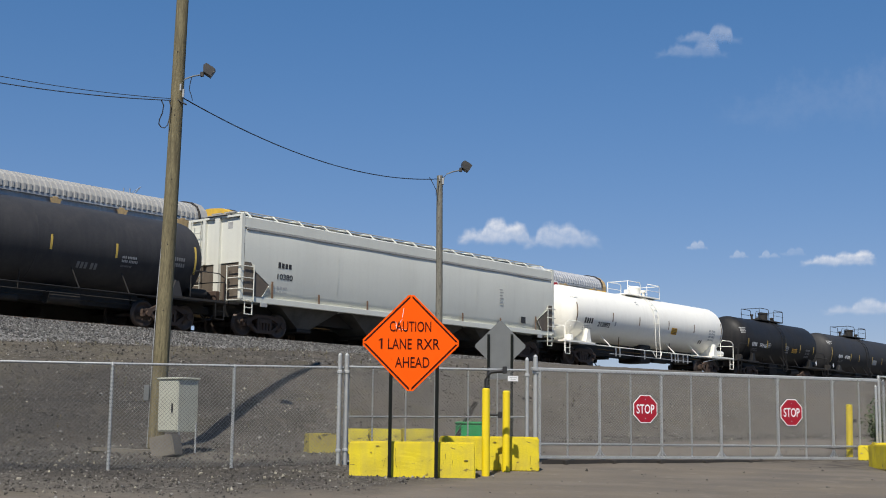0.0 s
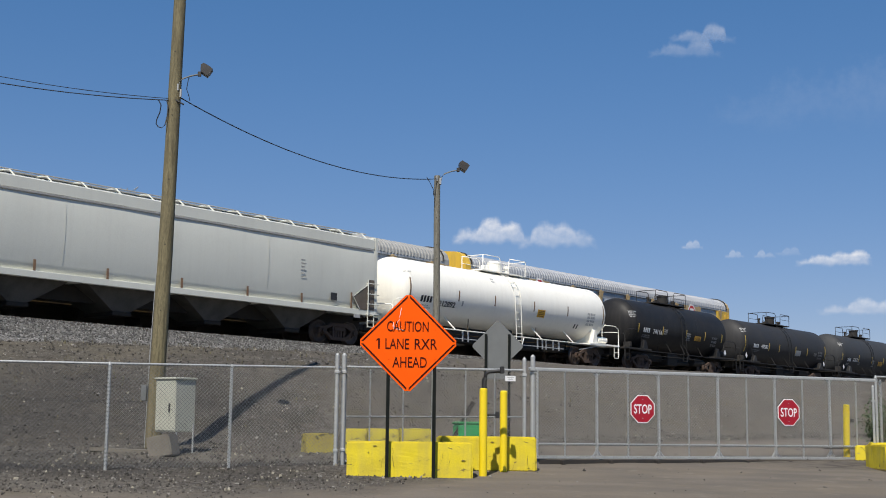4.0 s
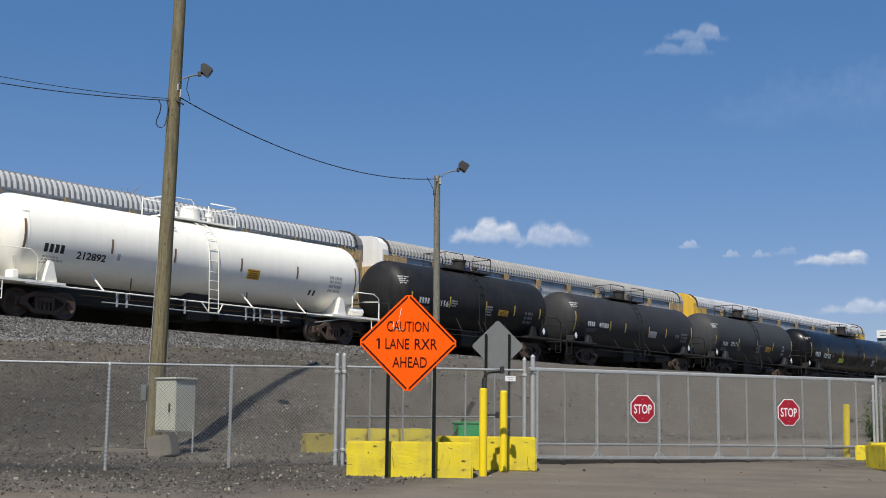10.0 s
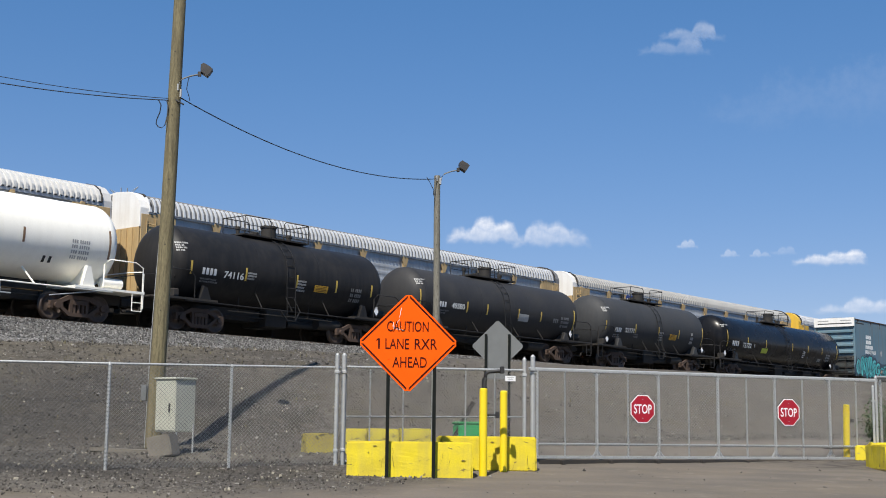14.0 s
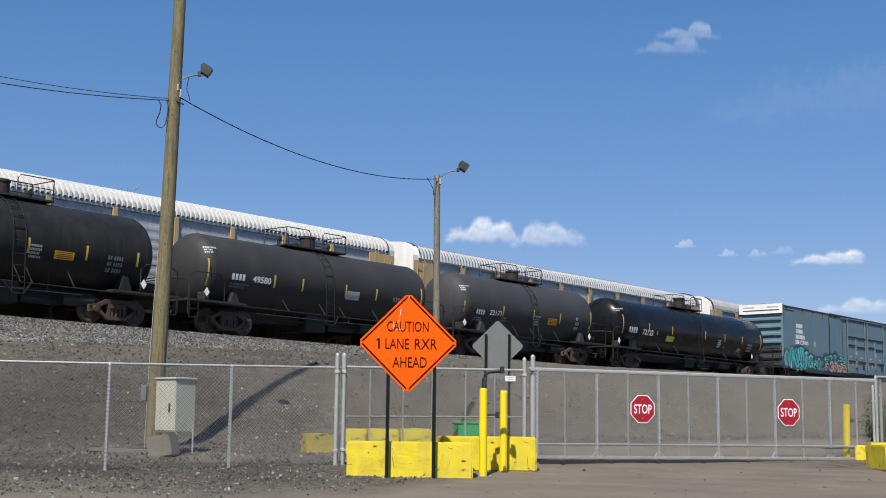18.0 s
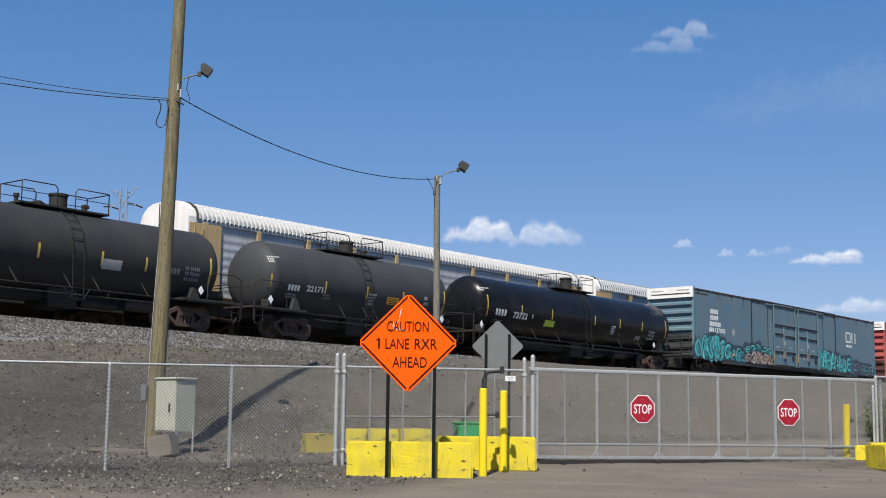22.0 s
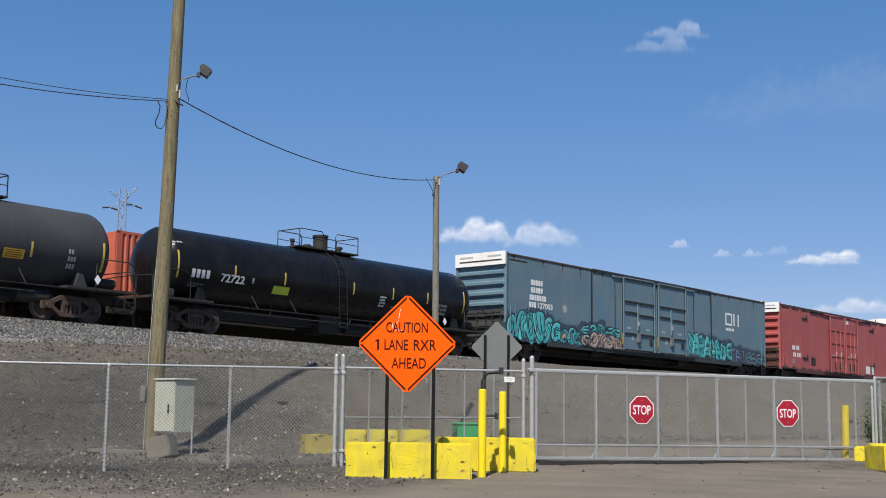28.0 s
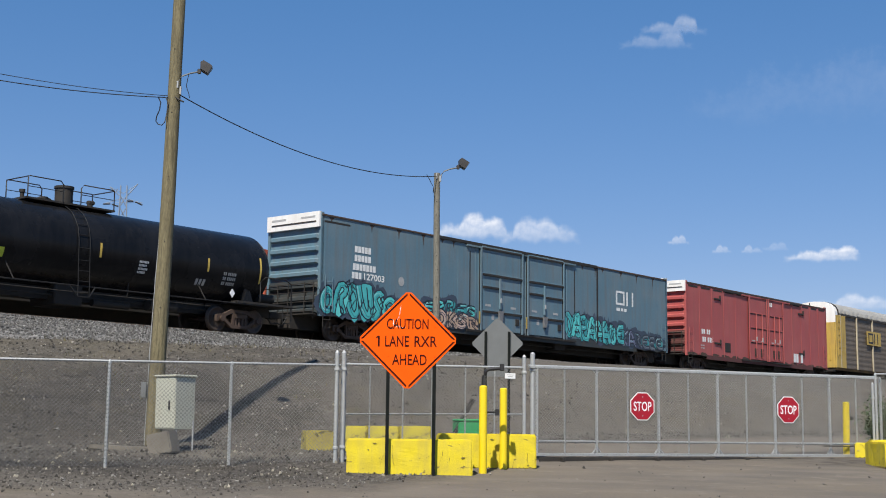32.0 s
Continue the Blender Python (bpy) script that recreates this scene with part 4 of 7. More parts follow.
def caution_sign():
    x, y = -0.60, 23.42
    z = yard(x, y)
    g = thing("caution_sign", "orange diamond warning sign on two dark posts", "road sign", pose(x, y, z, 0, 0, 2))
    cz, half = 2.37, 0.903
    def diamond(r, c):
        return [(-r + c, cz - c), (-c, cz - r + c), (c, cz - r + c), (r - c, cz - c), (r - c, cz + c), (c, cz + r - c), (-c, cz + r - c), (-r + c, cz + c)]
    part("plate", Build().prism(diamond(half, 0.05), "y", -0.004, 0.0), M_orange, g)
    rim = Build()
    for a in range(4):
        rot = Matrix.Rotation(radians(90 * a), 4, "Y")
        pts = [Vector((-0.84, 0, 0.02)), Vector((-0.02, 0, 0.84)), Vector((-0.02, 0, 0.797)), Vector((-0.797, 0, 0.02))]
        vs = []
        for off in (-0.0065, -0.0045):
            vs += [(rot @ p) + Vector((0, off, cz)) for p in pts]
        rim.add(vs, [(0, 1, 2, 3), (7, 6, 5, 4), (0, 4, 5, 1), (1, 5, 6, 2), (2, 6, 7, 3), (3, 7, 4, 0)])
    part("border", rim, M_sign_black, g, "black border line")
    for text, dx, dz, w in (("CAUTION", -0.01, 0.29, 0.74), ("LANE", -0.195, -0.02, 0.42), ("RXR", 0.315, -0.02, 0.40), ("AHEAD", 0.03, -0.345, 0.61)):
        letters(text, w, 0.185, M_sign_black, g, Matrix.Translation((dx, -0.0085, cz + dz)), "black capital letters", 0.004)
    part("lettering", Build().box(-0.535, -0.503, -0.010, -0.0065, cz - 0.112, cz + 0.073).prism([(-0.535, cz + 0.073), (-0.535, cz + 0.045), (-0.57, cz + 0.03), (-0.57, cz + 0.045)], "y", -0.010, -0.0065), M_sign_black, g, "black numeral")
    for k in (-0.345, 0.475):
        post = Build().box(k - 0.031, k + 0.031, 0.004, 0.012, -0.1, cz + 0.32)
        post.box(k - 0.031, k - 0.024, 0.012, 0.05, -0.1, cz + 0.32).box(k + 0.024, k + 0.031, 0.012, 0.05, -0.1, cz + 0.32)
        part("post", post, M_post_dark, g, "dark U-channel steel post")
        for z in (cz - 0.28, cz + 0.25):
            part("bolt", Build().disc_y(k, z, -0.012, -0.004, 0.014, 8), M_orange, g)
    # sun glare on the scuffed sheeting, drawn as thin white lines
    scuff = Build()
    for a in ((-0.26, 0.25, -0.16, 0.42), (-0.22, 0.22, -0.12, 0.3), (-0.28, 0.3, -0.2, 0.24), (-0.16, 0.45, -0.13, 0.62), (-0.18, 0.24, -0.06, 0.22), (-0.25, 0.22, -0.27, 0.36)):
        p, q = Vector((a[0], -0.009, cz + a[1])), Vector((a[2], -0.009, cz + a[3]))
        w = Vector((0.004, 0, 0.002))
        scuff.add([p - w, p + w, q + w, q - w], [(0, 1, 2, 3)])
    part("scuffs", scuff, M_sign_white, g, "white sun glare and scratches")


caution_sign()


def grey_sign():
    x, y = 1.27, 30.0
    z = yard(x, y)
    g = thing("road_sign", "back of a grey diamond sign on two dark posts", "road sign", pose(x, y, z, 0, 0, -4))
    cz, r, c = 2.38, 0.57, 0.03
    part("plate", Build().prism([(-r, cz - c), (-c, cz - r), (c, cz - r), (r, cz - c), (r, cz + c), (c, cz + r), (-c, cz + r), (-r, cz + c)], "y", 0.0, 0.004), M_sign_back, g)
    part("lower_plate", Build().box(-0.27, 0.27, 0.004, 0.008, cz - 0.75, cz - 0.1), M_sign_back, g)
    for k in (-0.265, 0.265):
        post = Build().box(k - 0.03, k + 0.03, -0.045, -0.037, -0.15, cz + 0.27)
        post.box(k - 0.03, k - 0.023, -0.037, -0.002, -0.15, cz + 0.27).box(k + 0.023, k + 0.03, -0.037, -0.002, -0.15, cz + 0.27)
        part("post", post, M_post_dark, g, "dark U-channel steel post")


grey_sign()


def cabinet():
    x, y = -5.455, 27.25
    z = yard(x, y)
    g = thing("utility_cabinet", "beige steel utility cabinet standing on pipe legs", "cabinet", pose(x, y, z, 0, -0.6, 56))
    w = 0.285
    part("body", Build().box(-w, w, -w, w, 0.44, 1.50, 0.012), M_cabinet, g)
    part("lid", Build().box(-w - 0.03, w + 0.03, -w - 0.03, w + 0.03, 1.50, 1.545, 0.012), M_cabinet, g, "overhanging lid")
    part("door", Build().box(-w - 0.012, -w - 0.001, -w + 0.02, w - 0.02, 0.47, 1.47, 0.003), M_cabinet, g)
    part("handle", Build().box(-w - 0.04, -w - 0.012, -0.16, -0.12, 0.83, 1.02, 0.008), M_black_plastic, g, "black door handle")
    for px, py in ((-w + 0.06, -w + 0.02), (w - 0.06, -w - 0.01), (w - 0.02, w - 0.06)):
        part("leg", Build().tube([(px, py, -0.05), (px, py, 0.62)], 0.018, 8), M_galv, g)


cabinet()


def green_bin():
    x, y = 0.60, 30.3
    g = thing("plastic_bin", "green plastic bin behind the fence", "bin", pose(x, y, yard(x, y), 0, 0, 15))
    part("tub", Build().box(-0.28, 0.28, -0.25, 0.25, 0, 0.58, 0.03), M_green, g)
    part("rim", Build().box(-0.295, 0.295, -0.265, 0.265, 0.58, 0.64, 0.02), M_green, g)


green_bin()
x0, y0 = 0.15, 30.0
tip = thing("leaning_plank", "dark plank leaning behind the fence", "plank", pose(x0, y0, yard(x0, y0), 0, 28, 10))
part("board", Build().box(-0.05, 0.05, -0.03, 0.03, 0.02, 1.25, 0.008), M_steel, tip)


# ---- poles, lamps and wires ----
def flood_lamp(m, label):
    g = thing("floodlight", label, "floodlight", m, group="pole floodlights")
    part("arm", Build().tube([(0, 0, -0.28), (0.02, 0, -0.1), (0.12, 0, 0.02), (0.32, 0, 0.10), (0.56, 0, 0.16)], 0.022, 8), M_sign_back, g, "bent galvanised arm")
    part("bracket", Build().box(-0.05, 0.02, -0.05, 0.05, -0.34, -0.14, 0.01), M_galv, g)
    part("knuckle", Build().box(0.52, 0.62, -0.04, 0.04, 0.10, 0.24, 0.015), M_bronze, g)
    head = Build().prism([(0.60, 0.22), (0.80, 0.10), (0.93, 0.30), (0.86, 0.36), (0.68, 0.46), (0.60, 0.40)], "y", -0.16, 0.16)
    h = part("housing", head, M_bronze, g)
    part("lens", Build().add([(0.805, -0.14, 0.112), (0.925, -0.14, 0.297), (0.925, 0.14, 0.297), (0.805, 0.14, 0.112)], [(0, 1, 2, 3)]), M_lens, h)


def wood_pole(x, y, z, h, r0, r1, lean, label, paint):
    g = thing("utility_pole", label, "utility pole", pose(x, y, z, 0, lean, 0))
    rows, seg, n = [], 20, 26
    for i in range(n + 1):
        t = i / n
        rows.append([((r0 + (r1 - r0) * t) * (1 + 0.02 * noise.noise((math.cos(k * 0.314) * 2, math.sin(k * 0.314) * 2, t * 8))) * math.cos(2 * math.pi * k / seg) + 0.012 * math.sin(t * 5),
                      (r0 + (r1 - r0) * t) * math.sin(2 * math.pi * k / seg), -0.4 + (h + 0.4) * t) for k in range(seg)])
    b = Build().sheet(rows, True, True)
    b.add(rows[-1], [tuple(range(seg))])
    part("shaft", b, paint, g)
    for k in range(9):
        zz = 1.5 + k * (h - 2) / 9
        part("knot", Build().disc_y(0.03 * math.sin(k * 7), zz, -(r0 + (r1 - r0) * zz / h) - 0.004, -0.05, 0.014, 8), M_steel, g)
    return g


P_ONE, P_TWO = (-6.165, 28.5), (-0.20, 42.0)
z_one, z_two = height(*P_ONE), height(*P_TWO)
one = wood_pole(*P_ONE, z_one, 15.0, 0.178, 0.112, 1.15, "tall weathered wooden utility pole beside the cabinet", M_wood)
part("conduit", Build().tube([(-0.17, -0.06, 0.0), (-0.17, -0.06, 2.1), (-0.145, -0.06, 3.6), (-0.02, -0.1, 7.6)], 0.009, 6), M_galv, one, "grey conduit up the pole")
part("meter_box", Build().box(-0.30, -0.18, -0.13, 0.02, 1.0, 1.34, 0.012), M_sign_back, one, "small grey switch box")
two = wood_pole(*P_TWO, z_two - 0.1, 9.72 - z_two, 0.115, 0.098, 0.0, "grey weathered wooden utility pole on the railway bank", M_wood_grey)
A_ONE = Vector((P_ONE[0] + 0.24, P_ONE[1] - 0.1, 8.66))
A_TWO = Vector((P_TWO[0] - 0.02, P_TWO[1] - 0.1, 9.50))
flood_lamp(pose(P_ONE[0] + 0.25, P_ONE[1] - 0.08, 9.05, 0, 0, 8) @ Matrix.Diagonal((0.8, 0.8, 0.8, 1)), "bronze floodlight on an arm high on the pole")
flood_lamp(pose(P_TWO[0] + 0.10, P_TWO[1] - 0.05, 9.66, 0, 0, 8), "bronze floodlight on an arm at the pole's top")
for pole, a in ((one, (0.16, -0.1, 8.72 - z_one)), (two, (-0.02, -0.12, 9.50 - z_two + 0.1))):
    part("insulator", Build().drum(a[0], a[1], a[2] - 0.08, a[2] + 0.1, 0.024, 8), M_mark_pale, pole)


def cable(points, r, label, name="overhead_cable"):
    g = part(name, Build().tube(points, r, 5), M_black_plastic)
    tagged(g, label, "cable")


def sagging(a, b, drop, n=24):
    a, b = Vector(a), Vector(b)
    return [a.lerp(b, i / n) - Vector((0, 0, 4 * drop * (i / n) * (1 - i / n))) for i in range(n + 1)]


cable(sagging(A_ONE, A_TWO, 0.55), 0.0135, "black cable sagging between the two poles")
cable(sagging((-13.5, 24.0, 8.95), (P_ONE[0] + 0.05, P_ONE[1] - 0.1, 8.56), 0.32), 0.011, "black cable arriving at the pole from beside")
cable(sagging((-13.5, 24.0, 9.18), (P_ONE[0] + 0.05, P_ONE[1] - 0.1, 8.60), 0.3), 0.008, "thin cable arriving at the pole from beside")
loop = [(P_ONE[0] - 0.14, 28.36, 8.56), (-6.31, 28.3, 8.54), (-6.25, 28.3, 8.42), (-6.27, 28.3, 8.25), (-6.33, 28.3, 8.1), (-6.34, 28.3, 8.0), (-6.29, 28.3, 7.93), (-6.21, 28.3, 7.91), (-6.15, 28.31, 7.98), (-6.12, 28.33, 8.15), (-6.1, 28.35, 8.4), (P_ONE[0] + 0.02, 28.36, 8.55)]
cable([(P_ONE[0] + 0.49, 28.42, 9.11), (P_ONE[0] + 0.46, 28.42, 8.98), (P_ONE[0] + 0.44, 28.42, 8.82), (P_ONE[0] + 0.50, 28.42, 8.66), (P_ONE[0] + 0.52, 28.42, 8.56)], 0.009, "short wire hanging from the lamp's arm", "drop_wire")
cable([(P_ONE[0] + 0.13, 28.40, 8.66), (P_ONE[0] + 0.24, 28.38, 8.54), (P_ONE[0] + 0.40, 28.38, 8.46)], 0.02, "thick cable end bent at the pole", "cable_end")
cable([(P_TWO[0] - 0.35, 41.9, 9.55), (P_TWO[0] - 0.24, 41.88, 9.36), (P_TWO[0] - 0.12, 41.88, 9.12), (P_TWO[0] - 0.13, 41.88, 8.95)], 0.012, "short wire hanging beside the pole's top", "drop_wire")
cable(loop, 0.013, "drooping loop of black cable at the pole", "cable_loop")


def pylon():
    """Far lattice mast of a power line; its head shows over the trains."""
    x, y, top = -64.6, 262.0, 50.5
    g = thing("transmission_tower", "pale steel lattice transmission tower far behind the trains", "transmission tower", pose(x, y, 2.0, 0, 0, 12))
    b = Build()
    h = top - 2
    for sx in (-1, 1):
        for sy in (-1, 1):
            b.tube([(sx * 3.4, sy * 3.4, 0), (sx * 0.8, sy * 0.8, h - 9), (sx * 0.6, sy * 0.6, h - 0.6)], 0.10, 4)
    zs = [0, 9, 17, 24, 30, 35, 38.5, 41, 43.5, 46]
    for za, zb in zip(zs, zs[1:]):
        ra, rb = [3.4 - (3.4 - 0.7) * min(1, z / (h - 9)) for z in (za, zb)]
        for s in (-1, 1):
            b.tube([(-ra, s * ra, za), (rb, s * rb, zb)], 0.05, 4).tube([(ra, s * ra, za), (-rb, s * rb, zb)], 0.05, 4)
            b.tube([(s * ra, -ra, za), (s * rb, rb, zb)], 0.05, 4).tube([(s * ra, ra, za), (s * rb, -rb, zb)], 0.05, 4)
    part("mast", b, M_pylon, g)
    for s in (-1, 1):
        tip = (s * 2.75, 0, h - 0.1 - 0.9 * (s < 0))
        part("cross_arm", Build().tube([(s * 0.5, 0, h - 2.9), tip], 0.09, 4).tube([(0, 0, h - 2.2), tip], 0.06, 4).tube([(s * 1.5, 0, h - 2.0), (s * 1.2, 0, h - 1.3)], 0.06, 4), M_pylon, g, "raked arm of the mast head")
        part("lower_arm", Build().tube([(0, 0, h - 3.1), (s * 3.8, 0, h - 4.0 - 0.5 * (s < 0))], 0.05, 4).tube([(0, 0, h - 4.0), (s * 3.8, 0, h - 4.0 - 0.5 * (s < 0))], 0.04, 4), M_pylon, g)
        ends = ((0.8, -3.75, 2.0, -3.75), (2.4, -3.9, 3.8, -4.45)) if s > 0 else ((0.9, -4.95, 2.2, -4.6), (2.5, -4.5, 3.9, -4.6))
        for xa, za, xb, zb in ends:
            part("insulator_string", Build().tube([(s * xa, -0.3, h + za), (s * xb, -0.3, h + zb)], 0.17, 6), M_black_plastic, g, "dark insulator string")



pylon()


def weeds_bush(x, y, z, r, seed, label):
    rng = random.Random(seed)
    g = thing("weed_bush", label, "bush", pose(x, y, z))
    st = Build()
    lf = Build()
    for _ in range(34):
        w, l = rng.uniform(0, 6.28), rng.uniform(0.5, 1.0) * r
        tip = Vector((math.cos(w) * l * 0.6, math.sin(w) * l * 0.6, l * rng.uniform(0.8, 1.7)))
        st.tube([(0, 0, 0), tip * 0.5 + Vector((0, 0, 0.1)), tip], 0.012, 4, True, 0.004)
        for _ in range(46):
            p = tip * rng.uniform(0.25, 1.05) + Vector((rng.gauss(0, 0.09), rng.gauss(0, 0.09), rng.gauss(0, 0.09)))
            d = Vector((rng.gauss(0, 1), rng.gauss(0, 1), rng.gauss(0, 0.6))).normalized() * rng.uniform(0.04, 0.1)
            s = d.cross(Vector((rng.gauss(0, 1), rng.gauss(0, 1), 1))).normalized() * 0.022
            lf.add([p, p + d * 0.5 + s, p + d, p + d * 0.5 - s], [(0, 1, 2, 3)])
    tagged(part("stems", st, M_wood, g), kind="stuff")
    tagged(part("leaves", lf, M_leaf, g), kind="stuff")


weeds_bush(13.0, 38.5, height(13.0, 38.5), 0.95, 3, "green leafy weeds growing on the bank")
weeds_bush(14.2, 39.5, height(14.2, 39.5), 1.1, 4, "green leafy weeds growing on the bank")
weeds_bush(16.2, 45.0, height(16.2, 45.0), 0.8, 6, "low green weeds beside the track")
weeds_bush(10.95, 33.2, height(10.95, 33.2), 0.8, 8, "tall green weeds behind the fence")
weeds_bush(11.7, 34.6, height(11.7, 34.6), 0.8, 9, "tall green weeds behind the fence")


# ---- rolling stock ----
CARS, AXLES = [], []          # (thing, start, run, track) and (wheelset, run)
WHEEL = 0.457


def axle_mesh():
    b = Build()
    prof = [(0.0, 0.0), (0.0, 0.12), (0.03, 0.13), (0.04, 0.36), (0.0, 0.385), (0.0, WHEEL + 0.0), (0.11, WHEEL - 0.006), (0.115, WHEEL + 0.025), (0.14, WHEEL + 0.025), (0.14, 0.38), (0.09, 0.36), (0.09, 0.12), (0.13, 0.1)]
    seg = 28
    for side in (-1, 1):
        rows = []
        for w, r in prof:
            yy = side * (0.83 - w)
            rows.append([(r * math.cos(2 * math.pi * k / seg), yy, r * math.sin(2 * math.pi * k / seg)) for k in range(seg)])
        b.sheet(rows, True, True)
        for k in range(4):     # cast marks on the plate, so that the wheel reads as turning
            a = k * math.pi / 2
            b.box(0.2 * math.cos(a) - 0.03, 0.2 * math.cos(a) + 0.03, min(side * 0.80, side * 0.84), max(side * 0.80, side * 0.84), 0.2 * math.sin(a) - 0.03, 0.2 * math.sin(a) + 0.03)
    b.tube([(0, -1.02, 0), (0, 1.02, 0)], 0.085, 12)
    return b.mesh("wheelset", M_wheel)


def side_frame_mesh():
    b = Build()
    for side in (-1, 1):
        y0, y1 = sorted((side * 0.93, side * 1.06))
        b.prism([(-1.12, 0.46), (-1.1, 0.6), (-0.74, 0.66), (-0.4, 0.82), (0.4, 0.82), (0.74, 0.66), (1.1, 0.6), (1.12, 0.46), (0.76, 0.52), (0.38, 0.68), (-0.38, 0.68), (-0.76, 0.52)], "y", y0, y1)
        b.prism([(-0.74, 0.5), (-0.36, 0.25), (0.36, 0.25), (0.74, 0.5), (0.74, 0.38), (0.4, 0.13), (-0.4, 0.13), (-0.74, 0.38)], "y", y0, y1)
        for k in (-1, 1):                 # columns and pedestal jaws
            b.box(k * 0.31 - 0.05, k * 0.31 + 0.05, y0, y1, 0.24, 0.7)
            for q in (0.74, 1.06):
                b.box(k * q - 0.05, k * q + 0.05, y0, y1, 0.36, 0.56)
        for k in (-0.16, 0.0, 0.16):      # bolster springs
            b.drum(k, side * 0.99, 0.2, 0.52, 0.066, 10)
        b.box(-0.26, 0.26, min(side * 0.88, side * 1.09), max(side * 0.88, side * 1.09), 0.52, 0.66)
        for k in (-0.89, 0.89):           # bearing caps
            b.disc_y(k, 0.457, min(side * 1.05, side * 1.14), max(side * 1.05, side * 1.14), 0.10, 12)
    b.box(-0.2, 0.2, -1.0, 1.0, 0.55, 0.8)
    return b.mesh("truck", M_rust)


AXLE, FRAME = axle_mesh(), side_frame_mesh()


def truck(car, x, run):
    t = part("truck", FRAME, M_rust, car, "rusty cast-steel truck", at=Matrix.Translation((x, 0, 0)))
    for k in (-0.89, 0.89):
        w = part("wheelset", AXLE, M_wheel, t, at=Matrix.Translation((k, 0, WHEEL)))
        AXLES.append((w, Vector((k, 0, WHEEL)), run))


def coupler(car, x, out):
    b = Build().box(min(x, x + out * 0.62), max(x, x + out * 0.62), -0.09, 0.09, 0.78, 0.96)
    b.box(min(x + out * 0.52, x + out * 0.8), max(x + out * 0.52, x + out * 0.8), -0.16, 0.14, 0.72, 1.0, 0.03)
    b.tube([(x + out * 0.2, -0.3, 0.8), (x + out * 0.45, -0.33, 0.5), (x + out * 0.85, -0.3, 0.55)], 0.03, 6)
    part("coupler", b, M_steel, car)


def new_car(name, label, category, s_from, lat=NEAR, run=near_run):
    car = thing(name, label, category, group="freight train" if run is near_run else "passing train")
    CARS.append((car, s_from, lat, run))
    return car


def bars(car, x, z, y, words, h, material, gap=0.35, label="short stencilled marks"):
    """A run of small stencil bars, one a character, that stand for writing."""
    b = Build()
    w = h * 0.62
    for n in words:
        for _ in range(n):
            b.box(x, x + w, y - 0.004, y, z, z + h)
            x += w * (1 + gap)
        x += w * 0.9
    return tagged(part("marking", b, material, car, label), kind="stuff")


def on_tank(b, xc, z0, z1, zc, r, w, lift=0.006, hd=0.0):
    """Strip of width w wrapped on the tank's near flank, or its domed head of depth hd, from height z0 to z1."""
    def out(x, z):
        q = r if x >= hd else r * math.sqrt(max(0.0, 1 - (1 - max(x, 0.0) / hd) ** 2))
        return -math.sqrt(max(0.0, q * q - (z - zc) ** 2)) - lift
    rows = []
    for i in range(7):
        z = z0 + (z1 - z0) * i / 6
        rows.append([(xc - w / 2, out(xc - w / 2, z), z), (xc + w / 2, out(xc + w / 2, z), z)])
    return b.sheet(rows)


def tank_marks(car, specs, zc, r):
    """Flat painted marks that follow the tank's flank: (x, z, rows of word lengths, height, material)."""
    for x, z, lines, h, material in specs:
        b = Build()
        x = max(x, 0.34)
        for k, words in enumerate(lines):
            zz, xx, w = z - k * h * 1.55, x, h * 0.52
            for n in words:
                for _ in range(n):
                    on_tank(b, xx + w / 2, zz, zz + h, zc, r, w, 0.006, 0.5 * r)
                    xx += w * 1.45
                xx += w * 0.8
        tagged(part("marking", b, material, car, "short stencilled marks"), kind="stuff")


def tank_digits(car, text, x, z, h, zc, r, material):
    y = -math.sqrt(max(0.0, r * r - (z - zc) ** 2)) - 0.012
    lean = math.degrees(math.asin((z - zc) / r))
    letters(text, len(text) * h * 0.74, h, material, car, pose(x, y, z, -lean, 0, 0), "stencilled car number")


def ladder(x0, x1, pts, rung, r=0.016):
    """Side rails through (y, z) pairs at x0 and x1, with rungs."""
    b = Build()
    for x in (x0, x1):
        b.tube([(x, y, z) for y, z in pts], r, 6)
    for (ya, za), (yb, zb) in zip(pts, pts[1:]):
        n = max(1, int(math.hypot(yb - ya, zb - za) / rung))
        for i in range(n):
            t = (i + 0.5) / n
            b.tube([(x0, ya + (yb - ya) * t, za + (zb - za) * t), (x1, ya + (yb - ya) * t, za + (zb - za) * t)], r * 0.8, 5)
    return b


